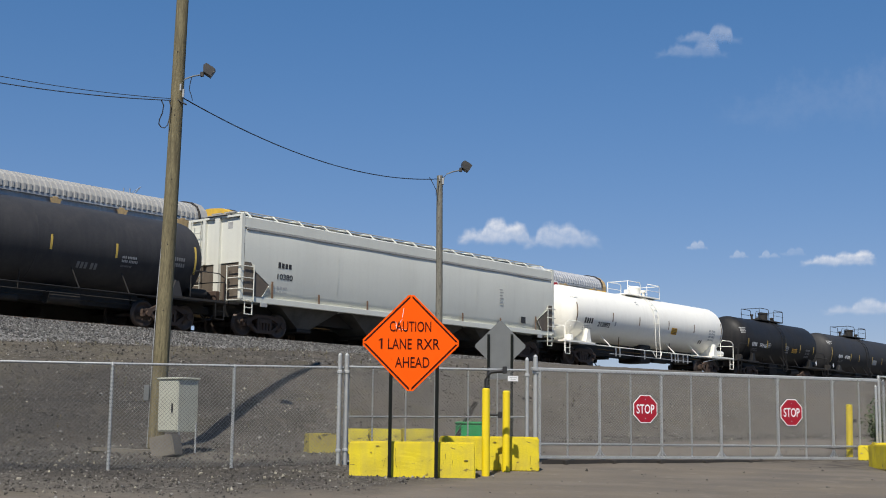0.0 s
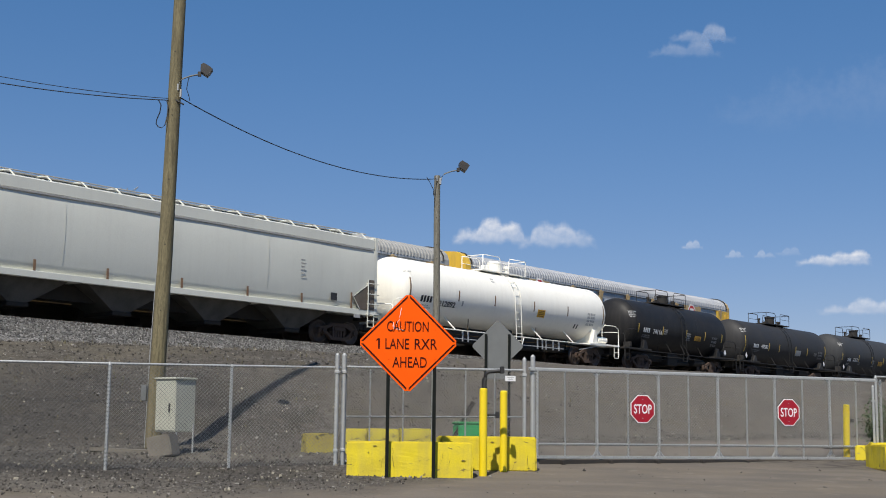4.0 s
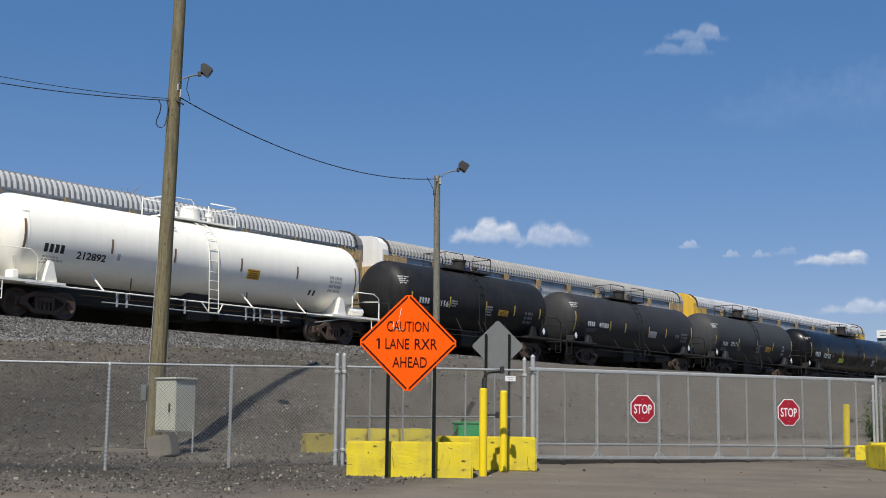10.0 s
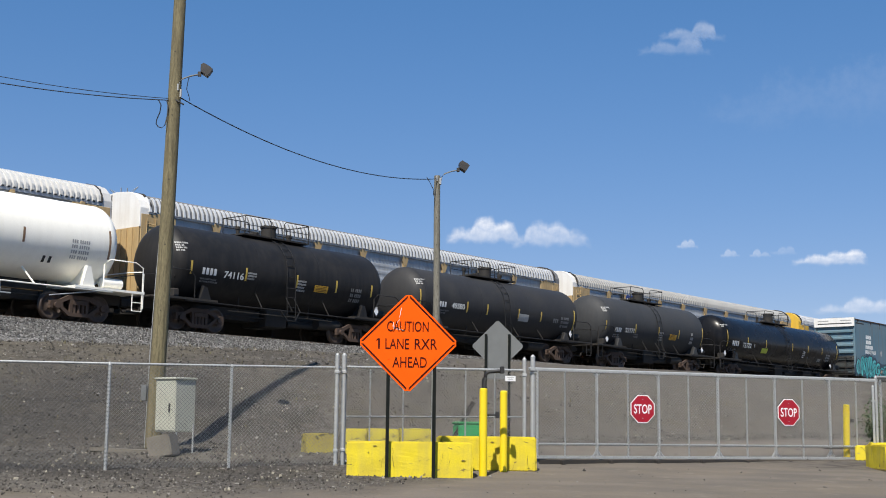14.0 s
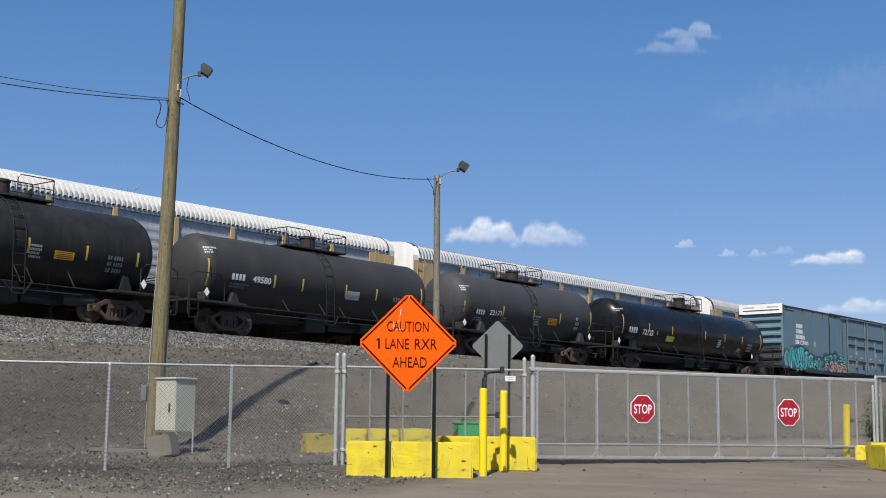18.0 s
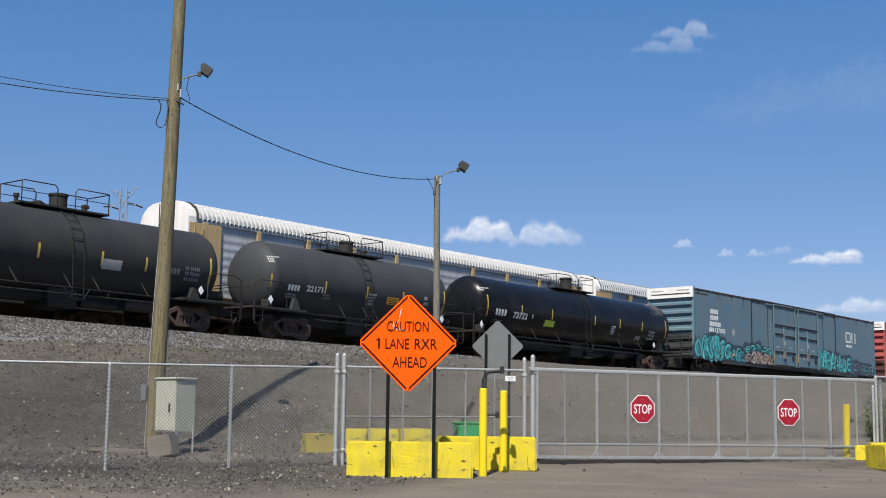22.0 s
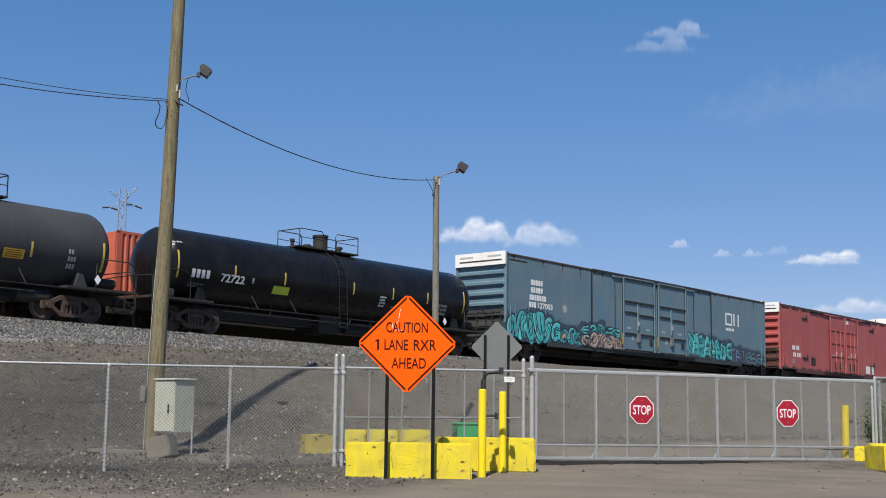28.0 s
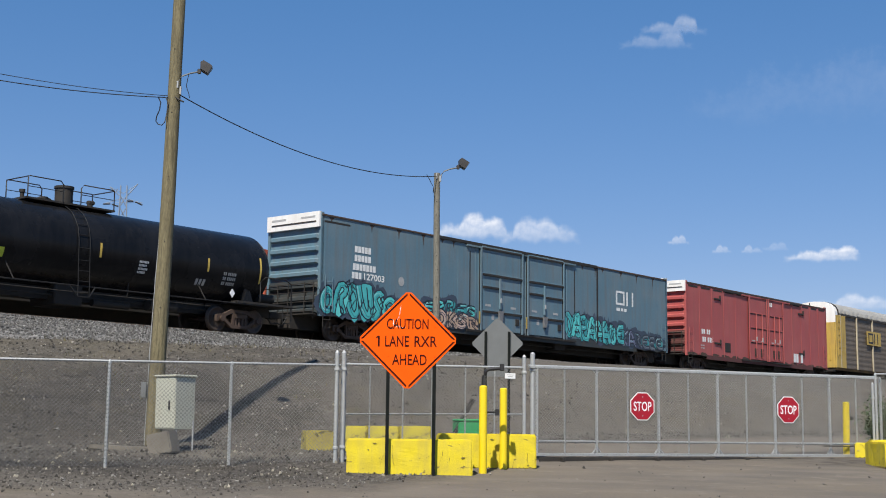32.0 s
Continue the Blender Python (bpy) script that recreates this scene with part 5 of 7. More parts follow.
def tank_car(s0, length, top, r, paint, fit, label, tape, marks, number=None, cage=0.4, dark_end=True, gear=None, rail_paint=None, number_paint=None, tape_x=None, pressure=False, ease=(0.0, 1.0), drop=0.0):
    """Tank car from s0; x runs along the tank from 0 to length. fit: paint of the fittings."""
    car = new_car("tank_car", label, "tank car", s0)
    zc = top - r
    hd = 0.5 * r
    prof = [(hd * (1 - math.cos(a)), r * math.sin(a)) for a in [i * math.pi / 2 / 9 for i in range(10)]]
    prof = prof + [(length * k / 6, r) for k in range(1, 6)] + [(length - x, q) for x, q in reversed(prof)]
    part("tank", Build().lathe_x(prof, 0, zc, 56), paint, car)
    for x in (hd, length - hd) if gear else (hd, length * 0.36, length * 0.64, length - hd):
        part("weld_seam", Build().lathe_x([(x - 0.03, r), (x - 0.02, r + 0.003), (x + 0.02, r + 0.003), (x + 0.03, r)], 0, zc, 56), paint, car)
    rail_paint = rail_paint or gear or M_black
    part("centre_sill", Build().box(2.4, length - 2.4, -0.3, 0.3, 0.62, zc - r + 0.1), M_steel, car)
    part("outlet_chamber", Build().box(length * 0.5 - 0.55, length * 0.5 + 0.55, -0.7, 0.7, 0.42, zc - r + 0.14, 0.04), M_steel, car)
    part("air_reservoir", Build().tube([(length * 0.68, -0.75, 0.72), (length * 0.68 + 1.2, -0.75, 0.72)], 0.22, 12), M_steel, car)
    # frame below
    for xa, xb in ((-0.5, 2.7), (length - 2.7, length + 0.5)):
        part("stub_sill", Build().box(xa, xb, -0.38, 0.38, 0.72, 1.05), M_steel, car)
    for e, out in ((0.0, -1), (length, 1)):
        xa, xb = sorted((e + out * 0.7, e - out * 2.1))
        part("platform", Build().box(xa, xb, -1.45, 1.45, 1.05, 1.13), gear or M_steel, car)
        saddle_x = e - out * 1.55
        part("saddle", Build().prism([(-1.36, 1.1), (-1.26, zc - 0.80), (-1.12, zc - 0.9), (1.12, zc - 0.9), (1.26, zc - 0.80), (1.36, 1.1)], "x", saddle_x - 0.06, saddle_x + 0.06), gear or paint, car)
        gusset = Build().prism([(saddle_x - 0.26, 1.1), (saddle_x + 0.26, 1.1), (saddle_x + 0.07, zc - 0.85), (saddle_x - 0.07, zc - 0.85)], "y", -1.40, -1.32)
        part("bolster_web", gusset, gear or paint, car)
        xe = e + out * 0.66
        rail = Build().tube([(xe, -1.42, 0.55), (xe, -1.42, 1.75), (xe, -1.36, 1.82), (xe, -0.6, 1.86), (xe, 0.6, 1.86), (xe, 1.42, 1.82), (xe, 1.42, 1.1)], 0.02, 6)
        part("end_handrail", rail, rail_paint, car)
        hr = Build().tube([(e + out * 0.62, -1.43, 1.13), (e + out * 0.62, -1.43, 1.95), (e + out * 0.3, -1.45, 2.1), (e - out * 0.75, -1.45, 2.1), (e - out * 1.0, -1.45, 1.9), (e - out * 1.0, -1.45, 1.13)], 0.02, 6)
        part("side_handrail", hr, rail_paint, car)
        st = Build()
        for x in (e + out * 0.6, e + out * 0.2):
            st.tube([(x, -1.43, 1.05), (x, -1.43, 0.45)], 0.018, 5)
        st.tube([(e + out * 0.6, -1.43, 0.46), (e + out * 0.2, -1.43, 0.46)], 0.018, 5).tube([(e + out * 0.6, -1.43, 0.75), (e + out * 0.2, -1.43, 0.75)], 0.018, 5)
        part("step", st, rail_paint, car)
        truck(car, e - out * 1.62, near_run)
        coupler(car, e + out * 0.2, out)
    part("brake_cylinder", Build().tube([(length + 0.05, -0.95, 1.36), (length - 0.75, -0.95, 1.36)], 0.17, 14), gear or M_steel, car)
    part("brake_rigging", Build().tube([(0.6, -0.2, 1.0), (0.5, -0.9, 1.5), (0.35, -1.1, 1.9)], 0.03, 6).box(0.3, 0.55, -1.15, -0.75, 1.15, 1.45, 0.03), gear or M_steel, car)
    zr = 1.02
    part("grab_rail", Build().tube([(0.6, -1.42, zr), (length - 0.6, -1.42, zr)], 0.026, 6), rail_paint, car, "long side safety rail")
    for x in (3.6, length - 6.35, length - 3.6) if gear else (4.3, 6.3, length - 5.6, length - 3.6):
        f = 0.76 if gear else 0.57
        part("rail_stand", Build().tube([(x, -1.42, zr), (x - 0.16, -r * math.sqrt(1 - f * f), zc - r * f)], 0.03 if gear else 0.02, 5), rail_paint if gear else M_steel, car)
    if gear:
        part("lower_rail", Build().tube([(3.6, -1.36, 0.66), (length - 4.4, -1.36, 0.66)], 0.022, 6).tube([(length - 3.0, -1.36, 0.72), (length - 1.2, -1.4, 1.0)], 0.02, 6), M_galv_panel, car, "dusty lower rail")
        for x in (4.2, 4.6, length * 0.5 - 1.2, length * 0.5 + 1.7, length * 0.5 + 2.1, length - 5.9, length - 5.3, length - 4.8):
            part("rail_bracket", Build().box(x - 0.035, x + 0.035, -1.38, -1.33, 0.55, 1.0, 0.006), M_galv_panel, car)
    under = Build()
    for x in (length * 0.36, length * 0.66):
        under.box(x - 0.08, x + 0.08, -0.25, 0.1, 0.85, zc - r + 0.12, 0.03)
    under.tube([(2.8, -0.55, 0.75), (length - 2.8, -0.55, 0.75)], 0.03, 6).drum(length * 0.5, 0, 0.7, zc - r + 0.1, 0.12, 14)
    under.tube([(length * 0.56, -0.5, 0.62), (length * 0.56 + 1.5, -0.5, 0.62)], 0.13, 10)
    pipes = Build().tube([(3.0, -1.0, 0.86), (length - 3.0, -1.0, 0.86)], 0.02, 6)
    for x in (length * 0.3, length * 0.62):
        pipes.tube([(x, -1.0, 0.86), (x, -1.05, zc - r * 0.74)], 0.02, 5)
    part("brake_pipe", pipes, M_sill if gear else M_steel, car, "thin pipe and hangers below the tank")
    part("underframe_gear", under, M_steel, car, "pipes, valves and air tank below")
    # top fittings
    m = length / 2
    ov = [(y, z) for y, z in [(-r * math.sin(a) * 1.02 - 0.02, zc + r * math.cos(a) * 1.02 + 0.02) for a in (0.28, 0.5, 0.72, 0.95, 1.2, 1.5)]] + [(-1.45, zc - 0.35), (-1.5, 1.0), (-1.5, 0.66)]
    part("ladder", ladder(m - 0.22, m + 0.22, ov, 0.3), rail_paint, car)
    part("ladder_brace", Build().tube([(m - 0.5, -1.42, 1.02), (m - 0.22, -1.5, 0.66), (m + 0.22, -1.5, 0.66), (m + 0.5, -1.42, 1.02)], 0.026, 6), rail_paint, car)
    part("walkway", Build().box(m - 1.75, m + 1.75, -0.62, 0.62, top + 0.0, top + 0.06), fit, car, "grating around the fittings")
    if pressure:
        part("fittings_housing", Build().drum(m, 0, top, top + 0.52, 0.36, 20).drum(m, 0, top + 0.52, top + 0.6, 0.36, 20, 0.3), fit, car)
        part("valve", Build().drum(m + 0.85, -0.1, top, top + 0.42, 0.09, 10).drum(m + 0.85, -0.1, top + 0.34, top + 0.46, 0.16, 10), fit, car)
        part("valve", Build().drum(m - 0.8, -0.1, top, top + 0.3, 0.14, 10).box(m - 1.1, m - 0.7, -0.2, 0.0, top + 0.1, top + 0.34, 0.03), fit, car)
    else:
        tall = 0.62 if paint is M_gloss else 0.5
        part("manway", Build().drum(m + 0.1, 0, top - 0.05, top + tall + 0.02, 0.3, 20).drum(m + 0.1, 0, top + tall, top + tall + 0.08, 0.33, 20), fit, car)
        part("valve", Build().drum(m + 1.05, -0.15, top, top + 0.3, 0.1, 10).box(m + 0.95, m + 1.2, -0.25, -0.05, top + 0.2, top + 0.34, 0.03), fit, car)
        part("valve", Build().drum(m - 0.75, -0.1, top, top + 0.22, 0.15, 12).box(m - 0.95, m - 0.5, -0.2, 0.05, top + 0.05, top + 0.2, 0.03), fit, car)
        part("valve", Build().drum(m - 1.5, 0, top, top + 0.32, 0.07, 10).drum(m - 1.5, 0, top + 0.28, top + 0.38, 0.1, 10), fit, car)
    for sx in (-1, 1):
        for sy in (-1, 1):
            xa, xb, y, h = m + sx * 0.35, m + sx * 1.7, sy * 0.62, top + 0.74
            part("cage_rail", Build().tube([(xa, y, top), (xa, y, h - 0.12), (xa + sx * 0.1, y, h), (xb - sx * 0.05, y, h), (xb, y, h - 0.02), (xb, y, top)], 0.02, 6).tube([(xa, y, top + cage), (xb, y, top + cage)], 0.014, 5), rail_paint, car)
        part("cage_end", Build().tube([(m + sx * 1.7, -0.62, top + 0.72), (m + sx * 1.7, 0.62, top + 0.72)], 0.02, 6), rail_paint, car)
    # reflective tape and marks
    for x in (tape_x or [0.07, 0.27, 0.38, 0.62, 0.73, 0.85, 0.965]):
        xx = x * length * ease[1] - ease[0]
        big = x < 0.1 or x > 0.94
        z0, z1 = (zc - 0.55 - drop, zc + 0.42 - drop) if big else (zc - 0.34 - drop, zc + 0.14 - drop)
        part("reflector", on_tank(Build(), xx, z0, z1, zc, r, 0.085), tape, car, "strip of reflective tape")
    tank_marks(car, [(mk[0] - ease[0],) + mk[1:] for mk in marks], zc, r)
    if number:
        tank_digits(car, number[0], number[1] - ease[0], zc + number[2], number[3], zc, r, number_paint or M_mark_white)
    return car


W, PALE, FAINT, BLK = M_mark_white, M_mark_pale, M_mark_faint, M_mark_black


def host_at(s0):
    return [c for c in CARS if abs(c[1] - s0) < 0.01][0][0]


# oldest tank of the run, half gone out of the picture
tank_car(11.8, 20.03, 3.94, 1.42, M_slate, M_steel, "dark grey dusty tank car with yellow tape strips", M_reflect,
         [(16.1, 2.2, [(3, 6), (4, 6)], 0.085, PALE), (18.3, 2.35, [(5,), (5,)], 0.13, FAINT), (14.4, 1.72, [(3, 2)], 0.2, FAINT), (16.1, 1.92, [(3, 4, 2)], 0.06, FAINT)],
         tape_x=[0.2741, 0.4091, 0.5356, 0.6639, 0.7913, 0.9609])
tank_car(55.10, 16.62, 4.05, 1.40, M_white, M_white, "long white pressure tank car with brown tape strips", M_reflect_dull,
         [(1.9, 2.1, [(4,)], 0.27, BLK), (1.9, 1.93, [(3, 4, 3, 2), (2, 3, 6, 3, 2), (1, 5, 2)], 0.06, PALE), (4.75, 2.12, [(1,)], 0.22, PALE),
          (14.97, 2.5, [(3, 5), (3, 5), (3, 5), (3, 5)], 0.11, PALE), (7.2, 3.55, [(4,), (4,)], 0.08, PALE), (14.0, 1.78, [(1, 1)], 0.2, BLK), (0.6, 3.3, [(4, 5)], 0.06, PALE)],
         number=("212892", 3.73, -0.53, 0.26), number_paint=M_mark_black, gear=M_white, rail_paint=M_white, pressure=True, ease=(0.60, 16.95 / 16.62), tape_x=[0.068, 0.265, 0.423, 0.607, 0.777, 0.971])
tank_car(73.62, 11.47, 3.86, 1.42, M_black, M_steel, "short black tank car with small yellow placard", M_reflect,
         [(0.55, 3.05, [(4, 5), (3, 2), (4, 3), (2, 3)], 0.06, PALE), (1.92, 2.03, [(4,)], 0.24, W), (1.9, 1.85, [(4, 5, 2, 4), (2, 1, 4, 2, 4, 3)], 0.06, FAINT),
          (4.1, 2.25, [(9,), (9,), (7,)], 0.065, PALE), (6.7, 2.2, [(8,), (8,), (7,), (8,)], 0.075, PALE), (9.7, 2.1, [(2, 4), (2, 4), (2, 4)], 0.13, FAINT)],
         number=("74116", 3.43, -0.32, 0.26), ease=(0.55, 11.75 / 11.47), drop=0.12, tape_x=[0.12, 0.342, 0.566, 0.753, 0.929])
tank_car(86.88, 13.02, 3.71, 1.38, M_charcoal, M_steel, "charcoal tank car with faded white markings", M_reflect,
         [(0.55, 3.05, [(4, 5), (2, 3), (3, 2)], 0.06, PALE), (1.72, 1.98, [(4,)], 0.23, W), (1.7, 1.8, [(2, 2, 4, 3, 2, 3), (3, 5, 2, 3)], 0.065, FAINT),
          (11.35, 2.1, [(2, 5), (2, 5), (2, 5)], 0.12, FAINT), (10.7, 1.9, [(3,)], 0.2, FAINT)],
         number=("49580", 3.21, -0.24, 0.25), ease=(0.3, 12.9 / 13.02), drop=0.12, tape_x=[0.045, 0.3, 0.416, 0.605, 0.747, 0.969])
tank_car(101.83, 11.30, 3.79, 1.40, M_grey_tank, M_steel, "dusty grey tank car with faded markings", M_reflect,
         [(0.5, 3.05, [(4, 5), (4,), (4,)], 0.06, PALE), (2.23, 1.86, [(4,)], 0.22, W), (2.2, 1.68, [(2, 3, 2, 3), (4, 2, 3, 3)], 0.06, PALE),
          (4.2, 1.8, [(7,), (8,)], 0.075, FAINT), (6.8, 2.05, [(8,), (7,), (6,), (7,)], 0.08, PALE), (10.3, 2.15, [(2,), (3,), (3,)], 0.15, PALE)],
         number=("22171", 3.67, -0.38, 0.24), ease=(1.06, 12.05 / 11.3), drop=0.15, tape_x=[0.108, 0.353, 0.555, 0.741, 0.968])
tank_car(115.14, 17.70, 3.79, 1.40, M_gloss, M_steel, "long glossy black tank car with lime placard", M_reflect,
         [(0.5, 3.1, [(4, 5), (3,)], 0.06, PALE), (1.95, 1.92, [(4,)], 0.30, W), (1.9, 1.68, [(2, 3, 4, 2, 4), (3, 6, 2)], 0.055, FAINT), (4.85, 1.96, [(1,)], 0.2, PALE),
          (12.0, 2.05, [(7,), (6,), (7,), (6,)], 0.075, W), (12.8, 1.72, [(7,)], 0.04, PALE), (14.6, 1.55, [(3,)], 0.22, PALE), (15.8, 2.0, [(2, 5), (2, 5), (2, 5)], 0.11, PALE)],
         number=("72722", 3.90, -0.36, 0.31), ease=(0.84, 18.02 / 17.7), tape_x=[0.073, 0.221, 0.362, 0.576, 0.71, 0.835, 0.976])
for s0, x, z, w, h, material in ((55.10, 10.32, 2.26, 0.62, 0.36, M_placard), (73.62, 7.45, 2.04, 0.75, 0.26, M_placard), (101.83, 7.25, 1.94, 0.75, 0.3, M_placard), (115.14, 5.55, 1.84, 0.85, 0.3, M_lime), (86.88, 7.92, 1.95, 0.8, 0.34, M_mark_pale)):
    host = host_at(s0)
    shell = [c for c in host.children if c.name.split(".")[0] == "tank"][0].data.vertices
    zc = shell[0].co.z
    r = max(v.co.z for v in shell) - zc
    plate = part("placard", on_tank(Build(), x, z - h / 2, z + h / 2, zc, r, w, 0.01), material, host, "coloured placard plate")
    if material == M_placard:
        for k, wide in enumerate((0.86, 0.7, 0.8, 0.74)):
            zz = z + h * (0.33 - 0.22 * k)
            part("text_bar", on_tank(Build(), x, zz - h * 0.05, zz + h * 0.05, zc, r, w * wide, 0.016), M_rust_text, plate)
for s0, x, z in ((73.62, 10.6, 1.4), (86.88, 11.7, 1.42), (86.88, 0.15, 1.4), (101.83, 10.35, 1.4), (101.83, 0.15, 1.4), (115.14, 15.3, 1.36), (115.14, -0.1, 1.4)):
    part("hazard_diamond", Build().prism([(x - 0.13, z), (x, z - 0.17), (x + 0.13, z), (x, z + 0.17)], "y", -1.475, -1.465), M_sign_white, host_at(s0), "white diamond hazard plate")


def hopper_car(s0, length):
    car = new_car("covered_hopper", "long pale grey covered hopper car with curved sides", "hopper car", s0)
    # curved flank: (half width, height)
    flank = [(1.36, 1.28), (1.44, 1.7), (1.5, 2.2), (1.53, 2.8), (1.53, 3.3), (1.5, 3.8), (1.44, 4.16), (1.38, 4.32), (1.0, 4.48), (0.0, 4.56)]
    ring = [(-w, z) for w, z in flank] + [(w, z) for w, z in reversed(flank[:-1])]
    rows = []
    for k in range(73):
        x = length * k / 72
        bulge = 0.007 * math.sin(x * math.pi / 4.6) ** 2
        rows.append([(x, y * (1 + bulge), z) for y, z in ring])
    part("body", Build().sheet(rows, True, True), M_hopper, car)
    for side in (-1, 1):
        part("side_sill", Build().box(0.0, length, min(side * 1.36, side * 1.53), max(side * 1.36, side * 1.53), 1.2, 1.42, 0.012), M_hopper, car)
        part("gutter", Build().box(0.1, length - 0.1, min(side * 1.49, side * 1.54), max(side * 1.49, side * 1.54), 3.87, 3.94, 0.01), M_roof_grey, car, "dark drip rail below the roof")
        part("top_chord", Build().box(0.0, length, min(side * 1.40, side * 1.52), max(side * 1.40, side * 1.52), 3.95, 4.34, 0.012), M_hopper, car)
    part("running_board", Build().box(0.2, length - 0.2, -0.62, -0.1, 4.62, 4.66).box(0.2, length - 0.2, 0.1, 0.62, 4.62, 4.66), M_roof_grey, car, "grated roof walkway")
    n = 15
    for i in range(n):
        x = 0.4 + (length - 0.8) * i / (n - 1)
        part("walkway_bracket", Build().tube([(x, -1.46, 4.32), (x - 0.06, -1.2, 4.56), (x, -0.72, 4.62), (x, 0.72, 4.62), (x, 1.4, 4.32)], 0.026, 5), M_hopper, car)
    part("roof_edge_rail", Build().tube([(0.1, -1.1, 4.6), (length - 0.1, -1.1, 4.6)], 0.024, 6), M_roof_grey, car)
    for k in range(5):
        x = length * (0.1 + 0.2 * k)
        part("hatch", Build().box(x - 1.2, x + 1.2, -0.3, 0.3, 4.56, 4.62, 0.02), M_hopper, car)
    for k in range(4):
        x = 3.9 + (length - 7.8) * k / 3
        # outlet slopes: their dark colour stands for the shade under the car
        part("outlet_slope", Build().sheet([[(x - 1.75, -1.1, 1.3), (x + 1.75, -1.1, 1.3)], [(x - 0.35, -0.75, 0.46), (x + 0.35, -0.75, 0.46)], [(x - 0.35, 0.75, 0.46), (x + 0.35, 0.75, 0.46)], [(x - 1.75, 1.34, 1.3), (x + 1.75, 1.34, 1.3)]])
             .sheet([[(x - 1.75, -1.1, 1.3), (x - 0.35, -0.75, 0.46)], [(x - 1.75, 1.34, 1.3), (x - 0.35, 0.75, 0.46)]]).sheet([[(x + 1.75, -1.1, 1.3), (x + 0.35, -0.75, 0.46)], [(x + 1.75, 1.34, 1.3), (x + 0.35, 0.75, 0.46)]]), M_hopper_shade, car, "sloping discharge hopper in shade-darkened paint")
        part("outlet_gate", Build().box(x - 0.4, x + 0.4, -0.8, 0.8, 0.32, 0.46, 0.02), M_steel, car)
    for e, out in ((0.0, -1), (length, 1)):
        def across(a, b):
            return sorted((e + out * a, e + out * b))
        # upper end sheet, posts, and the open bay below over the truck
        part("end_sheet", Build().prism([(-1.40, 2.66), (1.40, 2.66), (1.44, 4.1), (1.36, 4.3), (0, 4.5), (-1.36, 4.3), (-1.44, 4.1)], "x", *across(0.0, 0.05)), M_hopper, car)
        part("bay_wall", Build().box(*across(0.0, 0.012), -1.38, 1.38, 1.3, 2.66), M_brown_panel, car, "rusty brown bay under the end sheet")
        for y0, y1, z0 in ((-1.53, -1.40, 1.3), (-0.28, -0.02, 1.3), (0.52, 0.66, 2.66), (1.36, 1.5, 1.3)):
            part("end_post", Build().box(*across(0.02, 0.16), y0, y1, z0, 4.42), M_hopper, car)
        part("end_cap_rail", Build().box(*across(0.02, 0.14), -1.5, 1.5, 4.36, 4.44), M_hopper, car)
        part("end_mark", Build().box(*across(0.05, 0.056), -0.9, -0.65, 3.95, 4.2), M_mark_pale, car, "small grey stencil panel")
        wedge = [(e - out * 0.02, 1.42), (e - out * 0.9, 1.42), (e - out * 1.27, 1.9), (e - out * 0.45, 2.42), (e - out * 0.36, 2.66), (e - out * 0.02, 2.66)]
        part("bay_opening", Build().prism(wedge, "y", -1.545, -1.50), M_brown_panel, car, "rusty opening over the truck")
        part("bay_frame", Build().tube([(e - out * 0.9, -1.55, 1.42), (e - out * 1.27, -1.55, 1.9), (e - out * 0.45, -1.55, 2.42), (e - out * 0.36, -1.55, 2.66)], 0.018, 5), M_hopper, car)
        # corner ladder: irons on the side and round on the end
        irons = Build()
        for z in (1.25, 1.66, 2.07, 2.5):
            irons.tube([(e - out * 0.44, -1.52, z), (e - out * 0.44, -1.6, z), (e + out * 0.2, -1.6, z), (e + out * 0.2, -0.82, z), (e + out * 0.1, -0.82, z)], 0.02, 5)
        irons.tube([(e - out * 0.44, -1.6, 1.2), (e - out * 0.44, -1.6, 2.56)], 0.024, 6).tube([(e + out * 0.2, -0.82, 1.2), (e + out * 0.2, -0.82, 2.56)], 0.024, 6)
        part("corner_ladder", irons, M_hopper, car, "white ladder irons round the corner")
        foot = Build()
        for x in (0.05, 0.42):
            foot.tube([(e - out * x, -1.56, 1.25), (e - out * x, -1.56, 0.72)], 0.022, 6)
        for z in (0.73, 0.98):
            foot.tube([(e - out * 0.05, -1.56, z), (e - out * 0.42, -1.56, z)], 0.02, 6)
        part("step", foot, M_hopper, car)
        part("end_ladder", ladder(e + out * 0.2, e + out * 0.2, [(0.72, 1.3), (0.72, 4.35)], 5.0, 0.02), M_hopper, car)
        far = Build()
        for z in (1.5, 1.9, 2.3, 2.7, 3.1, 3.5, 3.9):
            far.tube([(e + out * 0.2, 0.72, z), (e + out * 0.2, 1.2, z)], 0.018, 5)
        part("end_rungs", far.tube([(e + out * 0.2, 1.2, 1.3), (e + out * 0.2, 1.2, 4.35)], 0.02, 6), M_hopper, car)
        part("end_platform", Build().box(*across(0.0, 0.5), -1.3, 1.3, 1.08, 1.16), M_steel, car)
        part("brake_gear", Build().box(*across(0.2, 0.45), -0.5, 0.1, 1.16, 1.6, 0.03).tube([(e + out * 0.3, -0.8, 1.2), (e + out * 0.3, -0.8, 2.0)], 0.03, 6), M_rust, car, "rusty brake gear on the end platform")
        part("crossover_step", Build().box(*across(0.02, 0.22), -0.7, 0.3, 4.46, 4.5), M_roof_grey, car)
        part("end_sign", Build().box(*sorted((e - out * 0.85, e - out * 1.2)), -1.55, -1.52, 1.06, 1.2, 0.005), M_mark_pale, car, "small white plate under the sill")
        truck(car, e - out * 1.55, near_run)
